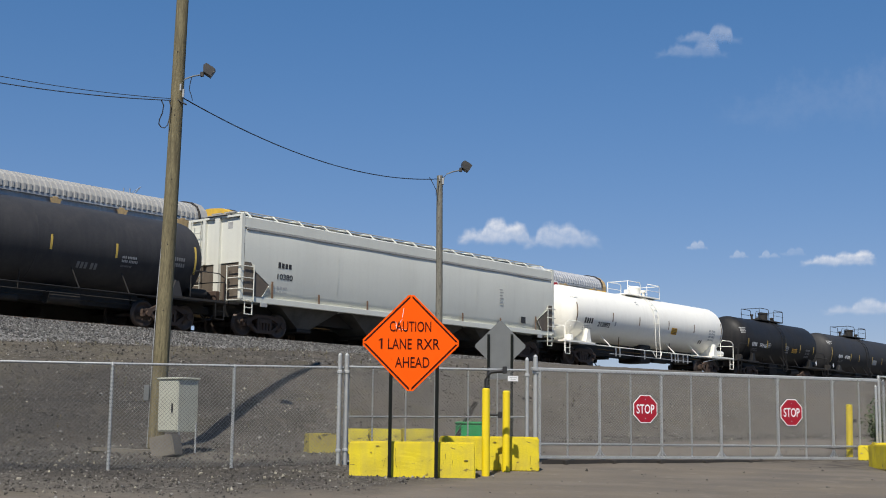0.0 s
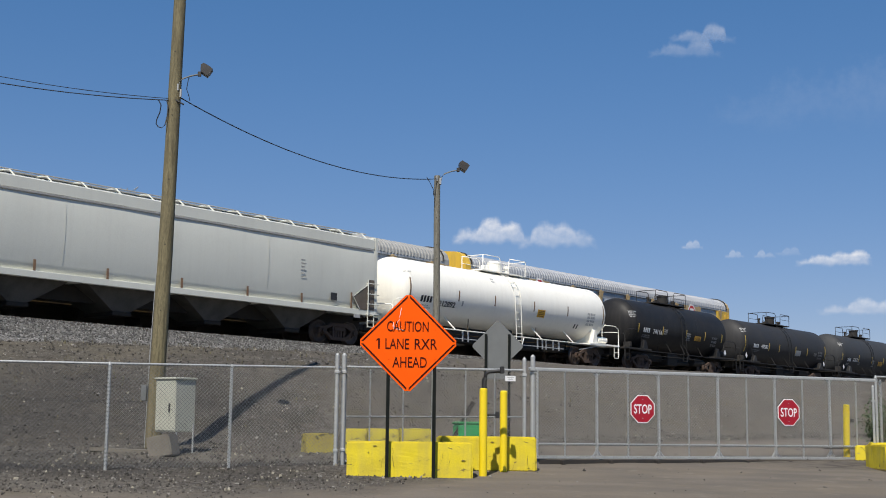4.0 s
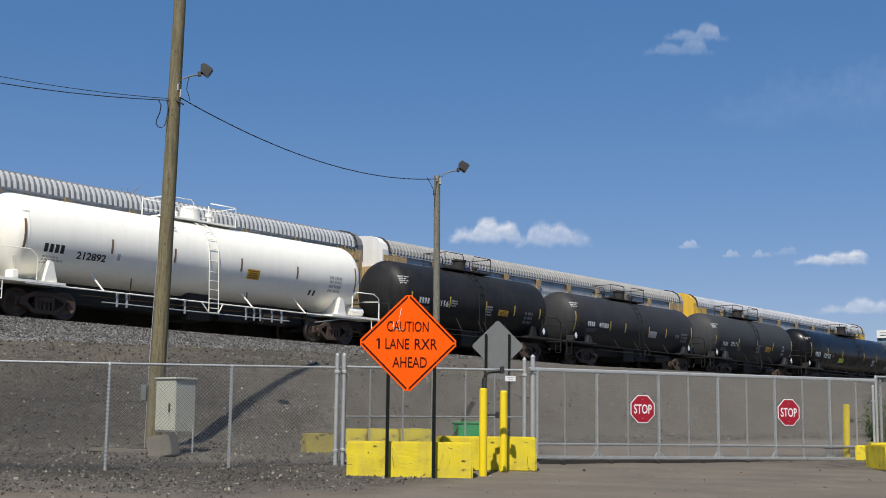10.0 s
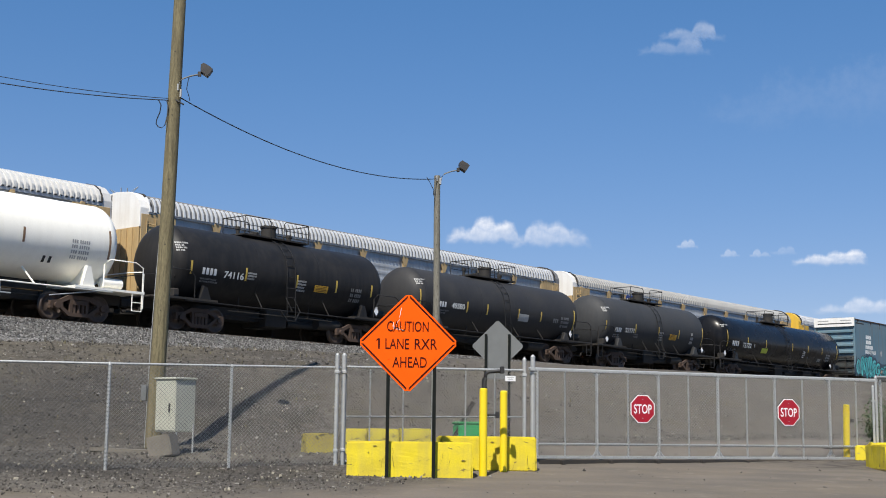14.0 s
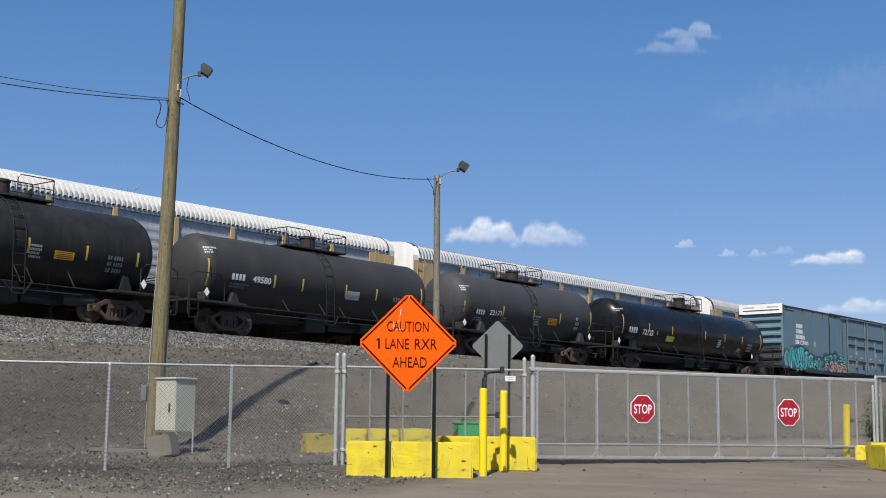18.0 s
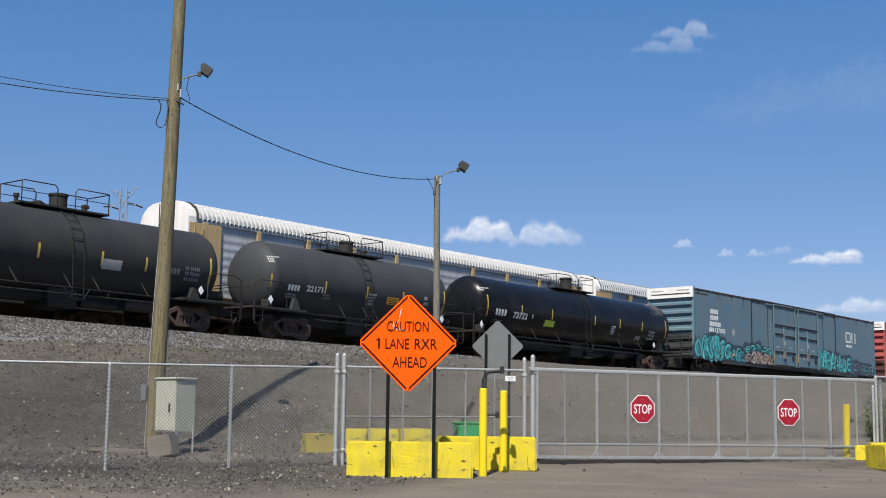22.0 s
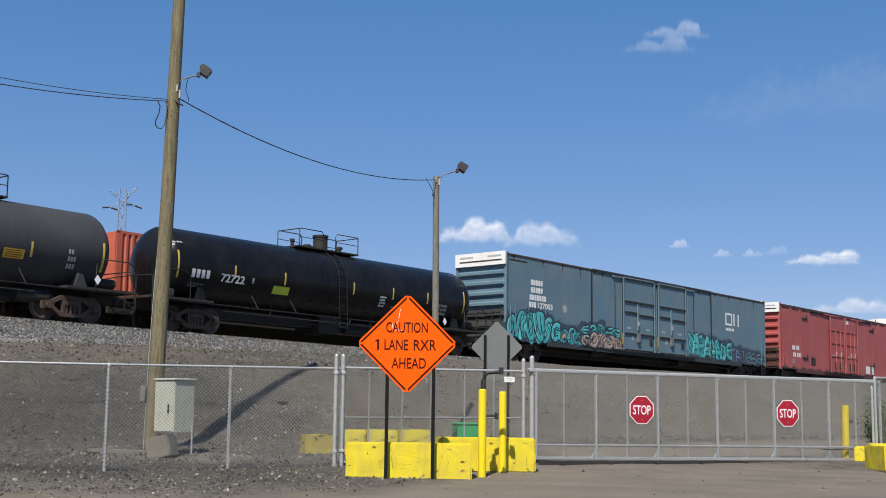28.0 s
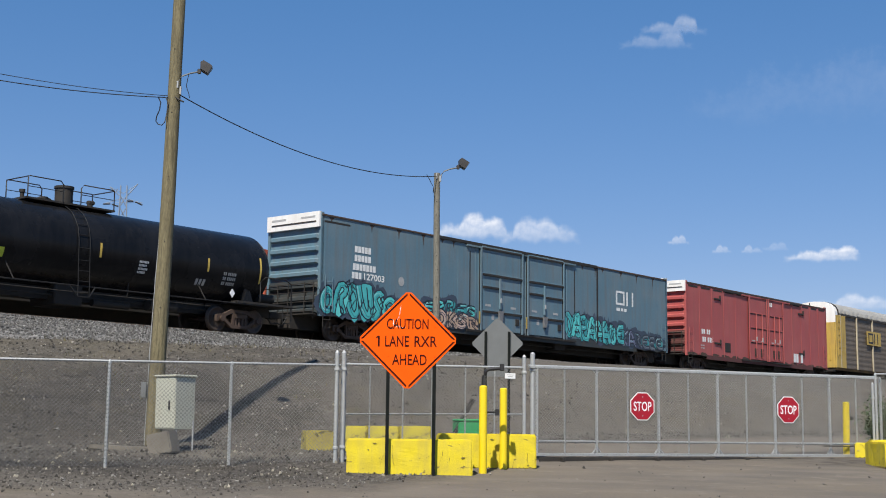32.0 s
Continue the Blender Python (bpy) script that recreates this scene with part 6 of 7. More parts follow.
        coupler(car, e + out * 0.1, out)
    part("centre_sill", Build().box(-0.4, length + 0.4, -0.35, 0.35, 0.7, 1.25), M_steel, car)
    for k, x in enumerate((1.45, 3.95, 6.75, 9.9, 13.0, 15.8, 18.6)):
        part("reflector", Build().box(x - 0.045, x + 0.045, -1.53, -1.515, 1.42, 2.05 if k in (0, 6) else 1.78), M_reflect_dull, car, "strip of faded reflective tape")
    bars(car, 1.72, 2.6, -1.536, (4,), 0.22, BLK)
    letters("10380", 0.8, 0.22, BLK, car, pose(2.10, -1.521, 2.28, 2.9, 0, 0), "stencilled car number")
    bars(car, 1.72, 1.84, -1.475, (2, 2, 4), 0.07, PALE)
    bars(car, 1.72, 1.69, -1.453, (2, 2, 4), 0.07, PALE)
    for k in range(6):
        bars(car, 15.7, 3.05 - k * 0.13, -1.543, (9,) if k % 2 else (7,), 0.04, M_roof_grey)
    part("marking", Build().box(17.4, 17.75, -1.535, -1.525, 1.65, 1.95), BLK, car, "dark panel with marks")
    for x in (5.0, 9.4, 14.0):
        part("panel_seam", Build().sheet([[(x - 0.02, -w - 0.013, z), (x + 0.02, -w - 0.013, z)] for w, z in flank[1:6]]), M_hopper, car)


hopper_car(33.25, 19.95)


def ribbed_end(car, e, out, z0, z1, w, paint, white):
    """Corrugated car end with a white band on top."""
    rows = []
    n = 64
    for i in range(n + 1):
        z = z0 + (z1 - z0) * i / n
        d = 0.13 * (math.sin(2 * math.pi * 8.0 * i / n) > 0.45)
        rows.append([(e + out * d, y, z) for y in (-w + 0.12, -w + 0.2, 0, w - 0.2, w - 0.12)])
        for k in (0, 4):
            rows[-1][k] = (e, rows[-1][k][1], z)
    part("end_wall", Build().sheet(rows), paint, car, "corrugated end wall")
    low = [[(x + out * 0.004, y, z) for x, y, z in r] for r in rows if r[0][2] < z0 + 1.35]
    part("end_wall_foot", Build().sheet(low), M_grimy_blue if paint is M_blue else M_grimy_red, car, "grimy lower part of the end wall")
    part("end_band", Build().box(min(e, e + out * 0.15), max(e, e + out * 0.15), -w + 0.02, w - 0.02, z1 - 0.50, z1 + 0.12), white, car, "white-painted band along the top")
    part("band_ridge", Build().box(min(e + out * 0.15, e + out * 0.17), max(e + out * 0.15, e + out * 0.17), -w + 0.2, w - 0.3, z1 - 0.30, z1 - 0.25), M_steel, car)
    for y in (-w + 0.25, w - 1.1):
        part("marking", Build().box(min(e + out * 0.15, e + out * 0.155), max(e + out * 0.15, e + out * 0.155), y, y + 0.8, z1 - 0.12, z1 - 0.04), M_mark_pale, car, "row of small stencilled marks")
    for y in (-w + 0.06, w - 0.06):
        part("corner_post", Build().box(min(e - out * 0.1, e + out * 0.06), max(e - out * 0.1, e + out * 0.06), y - 0.06, y + 0.06, z0 - 0.1, z1 + 0.1), paint, car)
    lad = Build()
    for y in (-1.25, -0.75, 0.15, 0.75, 1.25):
        lad.tube([(e + out * 0.16, y, z0 - 0.2), (e + out * 0.16, y, z0 + 1.25)], 0.022, 5)
    for z in (z0 + 0.1, z0 + 0.48, z0 + 0.86, z0 + 1.2):
        lad.tube([(e + out * 0.16, -1.25, z), (e + out * 0.16, 1.25, z)], 0.02, 5)
    part("end_ladder", lad, M_steel, car, "dark ladder and grab irons")
    part("end_walk", Build().box(min(e, e + out * 0.4), max(e, e + out * 0.4), -1.3, 1.3, z0 - 0.05, z0), M_steel, car)


def wobble(cx, cz, rx, rz, seed, n=18, rough=0.35):
    rng = random.Random(seed)
    ph = [rng.uniform(0, 6.28) for _ in range(4)]
    out = []
    for k in range(n):
        a = 2 * math.pi * k / n
        q = 1 + rough * (0.5 * math.sin(2 * a + ph[0]) + 0.35 * math.sin(3 * a + ph[1]) + 0.25 * math.sin(5 * a + ph[2]))
        out.append((cx + rx * q * math.cos(a), cz + rz * q * math.sin(a)))
    return out


def ribbon(b, pts, w, y):
    """Flat stroke of paint through (x, z) points."""
    rows = []
    n = len(pts)
    for i, (x, z) in enumerate(pts):
        xa, za = pts[max(0, i - 1)]
        xb, zb = pts[min(n - 1, i + 1)]
        l = math.hypot(xb - xa, zb - za) or 1
        ox, oz = -(zb - za) / l * w / 2, (xb - xa) / l * w / 2
        rows.append([(x + ox, y, z + oz), (x - ox, y, z - oz)])
    return b.sheet(rows)


def bend(pts, times=3):
    """Rounds a polyline by cutting its corners."""
    for _ in range(times):
        out = [pts[0]]
        for (xa, za), (xb, zb) in zip(pts, pts[1:]):
            out += [(xa * 0.75 + xb * 0.25, za * 0.75 + zb * 0.25), (xa * 0.25 + xb * 0.75, za * 0.25 + zb * 0.75)]
        pts = out + [pts[-1]]
    return pts


# skeletons of swollen graffiti letters in a unit square, as (x, z) strokes
TAGS = [[[(0.85, 0.85), (0.45, 1.0), (0.1, 0.75), (0.1, 0.25), (0.5, 0.0), (0.9, 0.3)], [(0.5, 0.45), (0.95, 0.45), (0.9, 0.1)]],
        [[(0.15, 0.0), (0.1, 0.55), (0.2, 1.0)], [(0.85, 1.0), (0.3, 0.5), (0.55, 0.35), (0.95, 0.0)]],
        [[(0.1, 0.95), (0.12, 0.3), (0.45, 0.0), (0.8, 0.2), (0.9, 0.95)]],
        [[(0.9, 0.85), (0.5, 1.0), (0.15, 0.75), (0.5, 0.5), (0.85, 0.3), (0.5, 0.0), (0.1, 0.15)]],
        [[(0.12, 0.0), (0.15, 0.95), (0.6, 1.0), (0.85, 0.75), (0.45, 0.5), (0.95, 0.0)]],
        [[(0.9, 0.95), (0.2, 0.9), (0.15, 0.05), (0.9, 0.02)], [(0.2, 0.5), (0.75, 0.5)]],
        [[(0.1, 0.0), (0.4, 1.0), (0.6, 1.0), (0.9, 0.0)], [(0.25, 0.35), (0.8, 0.35)]],
        [[(0.5, 1.0), (0.12, 0.7), (0.15, 0.25), (0.5, 0.0), (0.88, 0.3), (0.85, 0.75), (0.5, 1.0), (0.35, 0.9)]]]


def graffiti(car, x0, x1, z0, z1, seed, fills, deep, y=-1.506, label="spray-painted strokes in teal", shape=None, dense=0.66, haze_up=0.3):
    """Sprayed piece: dark haze, overlapping swollen letters with dark outlines, deeper shades and thin shine lines."""
    rng = random.Random(seed)
    shape = shape or (lambda u: 0.65 + 0.35 * math.sin(math.pi * u))
    haze, deeper, mark, light = (Build() for _ in range(4))
    body = [Build() for _ in fills]
    n = max(2, int((x1 - x0) / dense))
    step, h = (x1 - x0) / n, z1 - z0
    for k in range(n):
        u = (k + 0.5) / n
        left = x0 + step * k - 0.12 * step
        hi, lo = z0 + h * shape(u) * rng.uniform(0.88, 1.06), z0 + rng.uniform(0.0, 0.12) * h
        wide, tall, lean = step * rng.uniform(1.15, 1.4), hi - lo, rng.uniform(-0.25, 0.25)
        cx, mid = left + wide / 2, (lo + hi) / 2
        haze.prism(wobble(cx, mid + haze_up * 0.25, step * 0.95, tall * 0.46 + haze_up * 0.5, seed * 31 + k, 18, 0.3), "y", y - 0.001 - 0.0003 * k, y)
        back = y - 0.004 - 0.006 * (k % 2)
        mark.prism(wobble(cx, mid, wide * 0.50, tall * 0.50, seed * 17 + k, 22, 0.22), "y", back - 0.0006, back)
        tone = rng.randrange(len(fills))
        (deeper if rng.random() < 0.65 and fills[0] is not M_spray_tan else body[tone]).prism(wobble(cx, mid, wide * 0.47, tall * 0.47, seed * 17 + k, 22, 0.22), "y", back - 0.0014, back - 0.0008)
        w = min(0.26, tall * 0.2) * rng.uniform(0.75, 1.1)
        for q, stroke in enumerate(rng.choice(TAGS)):
            pts = bend([(left + wide * (0.08 + 0.84 * a) + lean * (b - 0.5) * tall, lo + tall * (0.07 + 0.86 * b)) for a, b in stroke], 1 if k % 3 else 2)
            d = back - 0.0022 - 0.0012 * q
            ribbon(mark, pts, w + 0.12, d)
            ribbon(body[(tone + 1) % len(fills)], pts, w, d - 0.0005)
            ribbon(deeper, [(px + w * 0.26, pz - w * 0.2) for px, pz in pts[1:-1]], w * 0.22, d - 0.0009)
            if rng.random() < 0.6:
                ribbon(light, [(px - w * 0.28, pz + w * 0.1) for px, pz in pts[1:max(3, len(pts) // 2)]], 0.03, d - 0.0012)
        for q in range(3):      # spikes of dark overspray along the top
            px = cx + rng.uniform(-0.5, 0.5) * wide
            haze.prism([(px - 0.09, hi - 0.15), (px + 0.09, hi - 0.15), (px + 0.05 + rng.uniform(-0.08, 0.08), hi + rng.uniform(0.08, 0.3)), (px, hi + rng.uniform(0.05, 0.2))], "y", y - 0.0012, y - 0.0002)
        for q in range(5):      # thin dark flicks and arrows
            px, pz = cx + rng.uniform(-0.5, 0.5) * wide, lo + rng.uniform(0.0, 0.85) * tall
            ribbon(mark, bend([(px, pz), (px + rng.uniform(-0.2, 0.2), pz + 0.1 * tall), (px + rng.uniform(-0.3, 0.3), pz + 0.25 * tall)], 2), rng.uniform(0.03, 0.07), back - 0.0052)
    names = [("graffiti_haze", haze, M_spray_violet, "dark violet spray haze"), ("graffiti_outline", mark, M_spray_dark, "dark sprayed outlines and flicks"),
             ("graffiti_shade", deeper, deep, "deeper sprayed shade"), ("graffiti_shine", light, M_teal_pale, "pale sprayed lines")]
    for name, b, material, text in names + [("graffiti_fill", b, m, label) for b, m in zip(body, fills)]:
        if b.v:
            tagged(part(name, b, material, car, text), kind="stuff")


def blue_door_gear(d, xa, xb, z0, h, y, paint):
    """Dark cross bars, one pale middle rod with its handle, and the lock plates of a plug door."""
    xm = xa + 0.45 * (xb - xa)
    for x0, x1, f in ((xa + 0.1, xb - 0.1, 0.96), (xa + 0.1, xb - 0.05, 0.655), (xa + 0.2, xm - 0.1, 0.51), (xm + 0.1, xb - 0.15, 0.49), (xa + 0.1, xb - 0.1, 0.225)):
        z = z0 + f * h
        part("cross_bar", Build().box(x0, x1, y - 0.10, y - 0.05, z - 0.045, z + 0.045, 0.01), M_steel, d, "dark cross bar")
        part("bar_ledge", Build().box(x0, x1, y - 0.085, y - 0.05, z + 0.05, z + 0.10, 0.008), paint, d)
    part("lock_rod", Build().box(xm - 0.07, xm + 0.07, y - 0.12, y - 0.05, z0 + 0.27 * h, z0 + 0.63 * h, 0.015), paint, d, "pale blue lock rod")
    # dark strip beside the lock rod in place of its shadow
    part("rod_edge", Build().box(xm + 0.075, xm + 0.11, y - 0.07, y - 0.05, z0 + 0.1 * h, z0 + 0.63 * h), M_steel, d)
    part("lock_handle", Build().box(xm - 0.05, xm + 0.05, y - 0.16, y - 0.121, z0 + 0.345 * h, z0 + 0.40 * h, 0.01), M_mark_pale, d)
    part("gear_box", Build().prism([(xm - 0.18, z0 + 0.25 * h), (xm + 0.18, z0 + 0.25 * h), (xm + 0.1, z0 + 0.12 * h), (xm - 0.1, z0 + 0.12 * h)], "y", y - 0.16, y - 0.05), M_mark_faint, d, "worn grey lock gear")
    part("data_plate", Build().box(xm - 0.62, xm - 0.42, y - 0.056, y - 0.051, z0 + 0.14 * h, z0 + 0.2 * h), M_mark_pale, d)
    part("lock_box", Build().box(xb - 0.6, xb - 0.3, y - 0.09, y - 0.05, z0 + 0.1 * h, z0 + 0.18 * h, 0.02), M_steel, d)
    part("reflector", Build().box(xa - 0.16, xa - 0.05, y - 0.112, y - 0.106, z0 + 0.08 * h, z0 + 0.22 * h), M_yellow_dull, d, "strip of yellow reflective tape")


def box_car(s0, length, top, paint, label, ribs, seams, doors, style):
    car = new_car("boxcar", label, "boxcar", s0)
    z0, w = 0.98, 1.5
    for side in (-1, 1):
        part("side_wall", Build().box(0, length, min(side * (w - 0.06), side * w), max(side * (w - 0.06), side * w), z0, top, 0.0), paint, car)
        part("side_sill", Build().box(length * 0.12, length * 0.88, min(side * (w - 0.08), side * (w + 0.005)), max(side * (w - 0.08), side * (w + 0.005)), z0 - 0.22, z0 + 0.02), M_grimy_blue if style == "blue" else M_grimy_red, car, "grimy lower side sill")
        part("eave", Build().box(-0.02, length + 0.02, min(side * (w - 0.1), side * (w + 0.03)), max(side * (w - 0.1), side * (w + 0.03)), top - 0.05, top + 0.03, 0.01), M_rust, car, "rusty roof edge")
    roof = [(-w, top), (-0.7, top + 0.1), (0, top + 0.13), (0.7, top + 0.1), (w, top)]
    rows = []
    m = int(length / 0.45)
    for i in range(m + 1):
        x = length * i / m
        k = 0.03 if i % 3 == 0 else 0.0
        rows.append([(x, y, z + k) for y, z in roof])
    part("roof", Build().sheet(rows), M_roof_galv if style == "blue" else paint, car)
    part("floor", Build().box(0, length, -w + 0.06, w - 0.06, z0 - 0.02, z0 + 0.06), M_steel, car)
    for x in ribs:
        part("side_rib", Build().box(x - 0.035, x + 0.035, -w - 0.02, -w - 0.001, z0, top - 0.08, 0.008), paint, car)
    for x in seams:
        part("panel_seam", Build().box(x - 0.07, x + 0.07, -w - 0.014, -w - 0.001, z0, top - 0.02), M_steel, car)
    for xa, xb in doors:
        d = part("door", Build().box(xa, xb, -w - 0.05, -w - 0.002, z0 + 0.06, top - 0.16, 0.012), paint, car, "sliding plug door")
        for x in (xa + 0.05, xb - 0.05):
            part("door_post", Build().box(x - 0.06, x + 0.06, -w - 0.10, -w - 0.05, z0, top - 0.1, 0.01), paint, d)
            # dark strips on both sides of the post draw its shaded recess
            for k in (-0.1, 0.1):
                part("door_gap", Build().box(x + k - 0.03, x + k + 0.03, -w - 0.058, -w - 0.05, z0 + 0.05, top - 0.2), M_steel, d, "dark strip for the shaded gap beside the door post")
        if style == "blue":
            blue_door_gear(d, xa, xb, z0, top - z0, -w, paint)
        else:
            for f in (0.28, 0.5, 0.72):
                z = z0 + f * (top - z0)
                part("door_rib", Build().box(xa + 0.18, xb - 0.18, -w - 0.085, -w - 0.05, z - 0.03, z + 0.04, 0.008), paint, d)
                # the rib's shade, laid on the flat door as a dark strip
                part("door_groove", Build().box(xa + 0.18, xb - 0.18, -w - 0.056, -w - 0.05, z - 0.085, z - 0.031), M_steel, d, "dark strip for the shade under the door rib")
            for x in (xa + (xb - xa) * 0.36, xa + (xb - xa) * 0.68):
                part("lock_rod", Build().tube([(x, -w - 0.10, z0 + 0.15), (x, -w - 0.10, z0 + 0.72 * (top - z0))], 0.035, 6), paint, d)
                part("lock_handle", Build().box(x - 0.045, x + 0.045, -w - 0.15, -w - 0.1, z0 + 1.2, z0 + 1.45, 0.01), M_mark_pale, d)
                part("lock_box", Build().box(x - 0.2, x + 0.2, -w - 0.09, -w - 0.05, z0 + 0.25, z0 + 0.75, 0.02), M_steel, d)
        for x in (xa + 0.6, xb - 0.75):
            part("door_plate", Build().box(x - 0.2, x + 0.2, -w - 0.056, -w - 0.051, z0 + 1.14, z0 + 1.24), M_mark_pale, d, "small pale data plate")
        for z in (z0 - 0.03, top - 0.14):
            part("door_rail", Build().box(xa - 1.0, xb + 1.0, -w - 0.09, -w - 0.02, z - 0.04, z + 0.04), paint if z > 2 else M_steel, car)
    for e, out in ((0.0, -1), (length, 1)):
        ribbed_end(car, e, out, z0, top, w, paint, M_white_hood)
        truck(car, e - out * (2.3 if length > 22 else 1.9), near_run)
        coupler(car, e + out * 0.45, out)
        for z in (0.45, 0.75):
            part("step", Build().tube([(e - out * 0.15, -w, z0), (e - out * 0.15, -w, z), (e - out * 0.55, -w, z), (e - out * 0.55, -w, z0)], 0.02, 5), M_steel, car)
        part("side_grab", ladder(e - out * 0.2, e - out * 0.62, [(-w - 0.05, z0 + 0.1), (-w - 0.05, z0 + 1.5)], 0.4, 0.016), paint, car)
    part("centre_sill", Build().box(-0.5, length + 0.5, -0.35, 0.35, 0.4, 0.97), M_steel, car)
    part("brake_gear", Build().tube([(3.5, -0.9, 0.62), (length - 3.5, -0.9, 0.62)], 0.04, 6).tube([(length * 0.3, -0.8, 0.72), (length * 0.3 + 1.1, -0.8, 0.72)], 0.2, 12).box(length * 0.62, length * 0.62 + 0.9, -1.1, -0.5, 0.5, 0.95, 0.03), M_steel, car, "dark brake pipes and cylinder")
    return car


blue = box_car(135.0, 27.2, 4.9, M_blue, "long weathered blue high-cube boxcar with teal graffiti", [9.9, 10.15, 13.55, 13.8, 17.05, 17.3], [7.25, 20.1], [(10.2, 13.5), (13.85, 17.0)], "blue")
for x, ww in ((1.0, 0.85), (9.4, 0.8), (18.0, 0.8)):
    part("recess_panel", Build().box(x - ww, x + ww, -1.508, -1.502, 1.1, 4.6), M_blue, blue, "slightly recessed side panel")
for x0, x1 in ((9.45, 9.53), (17.95, 18.03)):
    part("panel_line", Build().box(x0, x1, -1.512, -1.5085, 1.9, 4.5), M_steel, blue, "dark edge of a side panel")
# shade along the roof edge, laid on as dark strips
part("roof_shadow_gap", Build().box(7.3, 20.05, -1.55, -1.50, 4.81, 4.955, 0.01), M_steel, blue, "dark strip for the shade at the roof edge over the doors")
part("header_plate", Build().box(0.12, 1.6, -1.512, -1.503, 4.6, 4.68), M_steel, blue, "dark strip for the shade under the roof edge")
for k, words in enumerate(((5,), (5,), (7,))):
    bars(blue, 2.15 - 0.05 * words[0], 3.6 - k * 0.36, -1.506, words, 0.26, W, gap=0.25)
bars(blue, 1.75, 2.53, -1.506, (3,), 0.26, W, gap=0.25)
letters("127003", 1.25, 0.27, W, blue, pose(3.1, -1.512, 2.66), "stencilled car number")
part("marking", Build().prism([(4.8 + 0.18 * math.cos(a), 2.68 + 0.2 * math.sin(a)) for a in [k * 0.5236 for k in range(12)]], "y", -1.508, -1.503), M_mark_pale, blue, "round pale emblem")
# railway's emblem as plain white shapes: a hollow square and two bars
EX = -1.0
em = Build().box(22.9, 23.75, -1.51, -1.504, 3.62, 3.73).box(22.9, 23.03, -1.51, -1.504, 3.1, 3.73).box(22.9, 23.75, -1.51, -1.504, 3.0, 3.11).box(23.64, 23.75, -1.51, -1.504, 3.1, 3.63)
em.box(23.95, 24.08, -1.51, -1.504, 3.0, 3.73).box(24.5, 24.63, -1.51, -1.504, 3.0, 3.73)
part("emblem", em, W, blue, "white railway emblem", at=Matrix.Translation((EX, 0, 0.12)))
bars(blue, 21.95, 2.8, -1.506, (3, 2, 2), 0.16, W, gap=0.2)
graffiti(blue, 0.0, 4.4, 0.85, 2.5, 3, [M_teal, M_teal, M_teal_bright], M_teal_deep, shape=lambda u: 0.72 + 0.28 * math.sin(math.pi * min(1.0, u * 1.25)))
graffiti(blue, 4.3, 6.6, 0.9, 1.85, 5, [M_teal, M_teal_deep, M_spray_tan], M_teal_deep, label="smaller spray-painted strokes in teal and tan")
graffiti(blue, 6.3, 9.9, 1.5, 2.15, 6, [M_teal, M_teal_bright], M_teal_deep, y=-1.505)
graffiti(blue, 6.3, 10.0, 0.9, 1.8, 8, [M_spray_tan, M_spray_tan, M_spray_peach], M_spray_violet, y=-1.53, label="spray-painted lettering in tan", haze_up=0.05)
graffiti(blue, 17.1, 22.6, 0.95, 2.55, 12, [M_teal, M_teal, M_teal_bright], M_teal_deep, shape=lambda u: 0.95 - 0.25 * u)
graffiti(blue, 22.3, 26.6, 0.95, 2.0, 14, [M_teal_deep, M_spray_grey, M_spray_grey, M_spray_lilac], M_spray_violet, label="spray-painted strokes in grey and lilac", shape=lambda u: 0.95 - 0.35 * u)
for k in range(20):
    part("sill_grime", Build().prism(wobble(0.6 + 1.35 * k, 1.0, 0.55, 0.12, 160 + k, 14, 0.4), "y", -1.504, -1.501), M_grimy_blue, blue, "grime along the sill")
for k, x in enumerate((0.5, 2.9, 4.6, 6.2, 7.5, 8.3, 18.7, 19.9, 20.6, 22.4, 24.0, 25.7)):
    drip = Build().prism([(x - 0.16, 4.84), (x + 0.2, 4.84), (x + 0.05, 4.72), (x + 0.01, 4.62 - 0.12 * (k % 4)), (x - 0.04, 4.74)], "y", -1.5035, -1.501)
    part("rust_run", drip, M_rust, blue, "rust run below the roof edge")
red = box_car(164.5, 19.45, 5.02, M_red, "faded red boxcar with white end band", [1.5, 3.0, 4.5, 6.0, 14.0, 15.4, 16.8, 18.1], [], [(7.7, 10.25), (10.4, 12.6)], "red")
bars(red, 1.7, 2.2, -1.506, (2, 2), 0.28, W, gap=0.35)
bars(red, 1.8, 1.75, -1.506, (2, 3), 0.28, W, gap=0.35)
for k in range(2):
    bars(red, 1.6, 1.5 - k * 0.15, -1.506, (3, 4), 0.07, PALE)
bars(red, 14.05, 1.15, -1.54, (2, 1), 0.55, W, gap=0.15, label="white sprayed tag")
bars(red, 10.4, 4.45, -1.56, (3,), 0.25, W)
for x in (4.0, 15.7):      # stops for the sliding doors
    for z in (1.75, 4.35):
        part("door_stop", Build().box(x - 0.75, x, -1.56, -1.5, z - 0.05, z + 0.05, 0.01).box(x - 0.06, x + 0.02, -1.58, -1.5, z - 0.1, z + 0.24, 0.01), M_steel, red, "dark door stop")
# shade under the eave between the ribs, one dark strip a bay
for xa, xb in ((0.2, 1.3), (1.7, 2.8), (3.2, 4.3), (4.7, 5.8), (6.2, 7.4), (13.0, 13.8), (14.2, 15.2), (15.6, 16.6), (17.0, 17.9), (18.3, 19.2)):
    part("eave_gap", Build().box(xa, xb, -1.508, -1.5, 4.80, 4.90), M_steel, red, "dark strip for the shade under the roof edge")
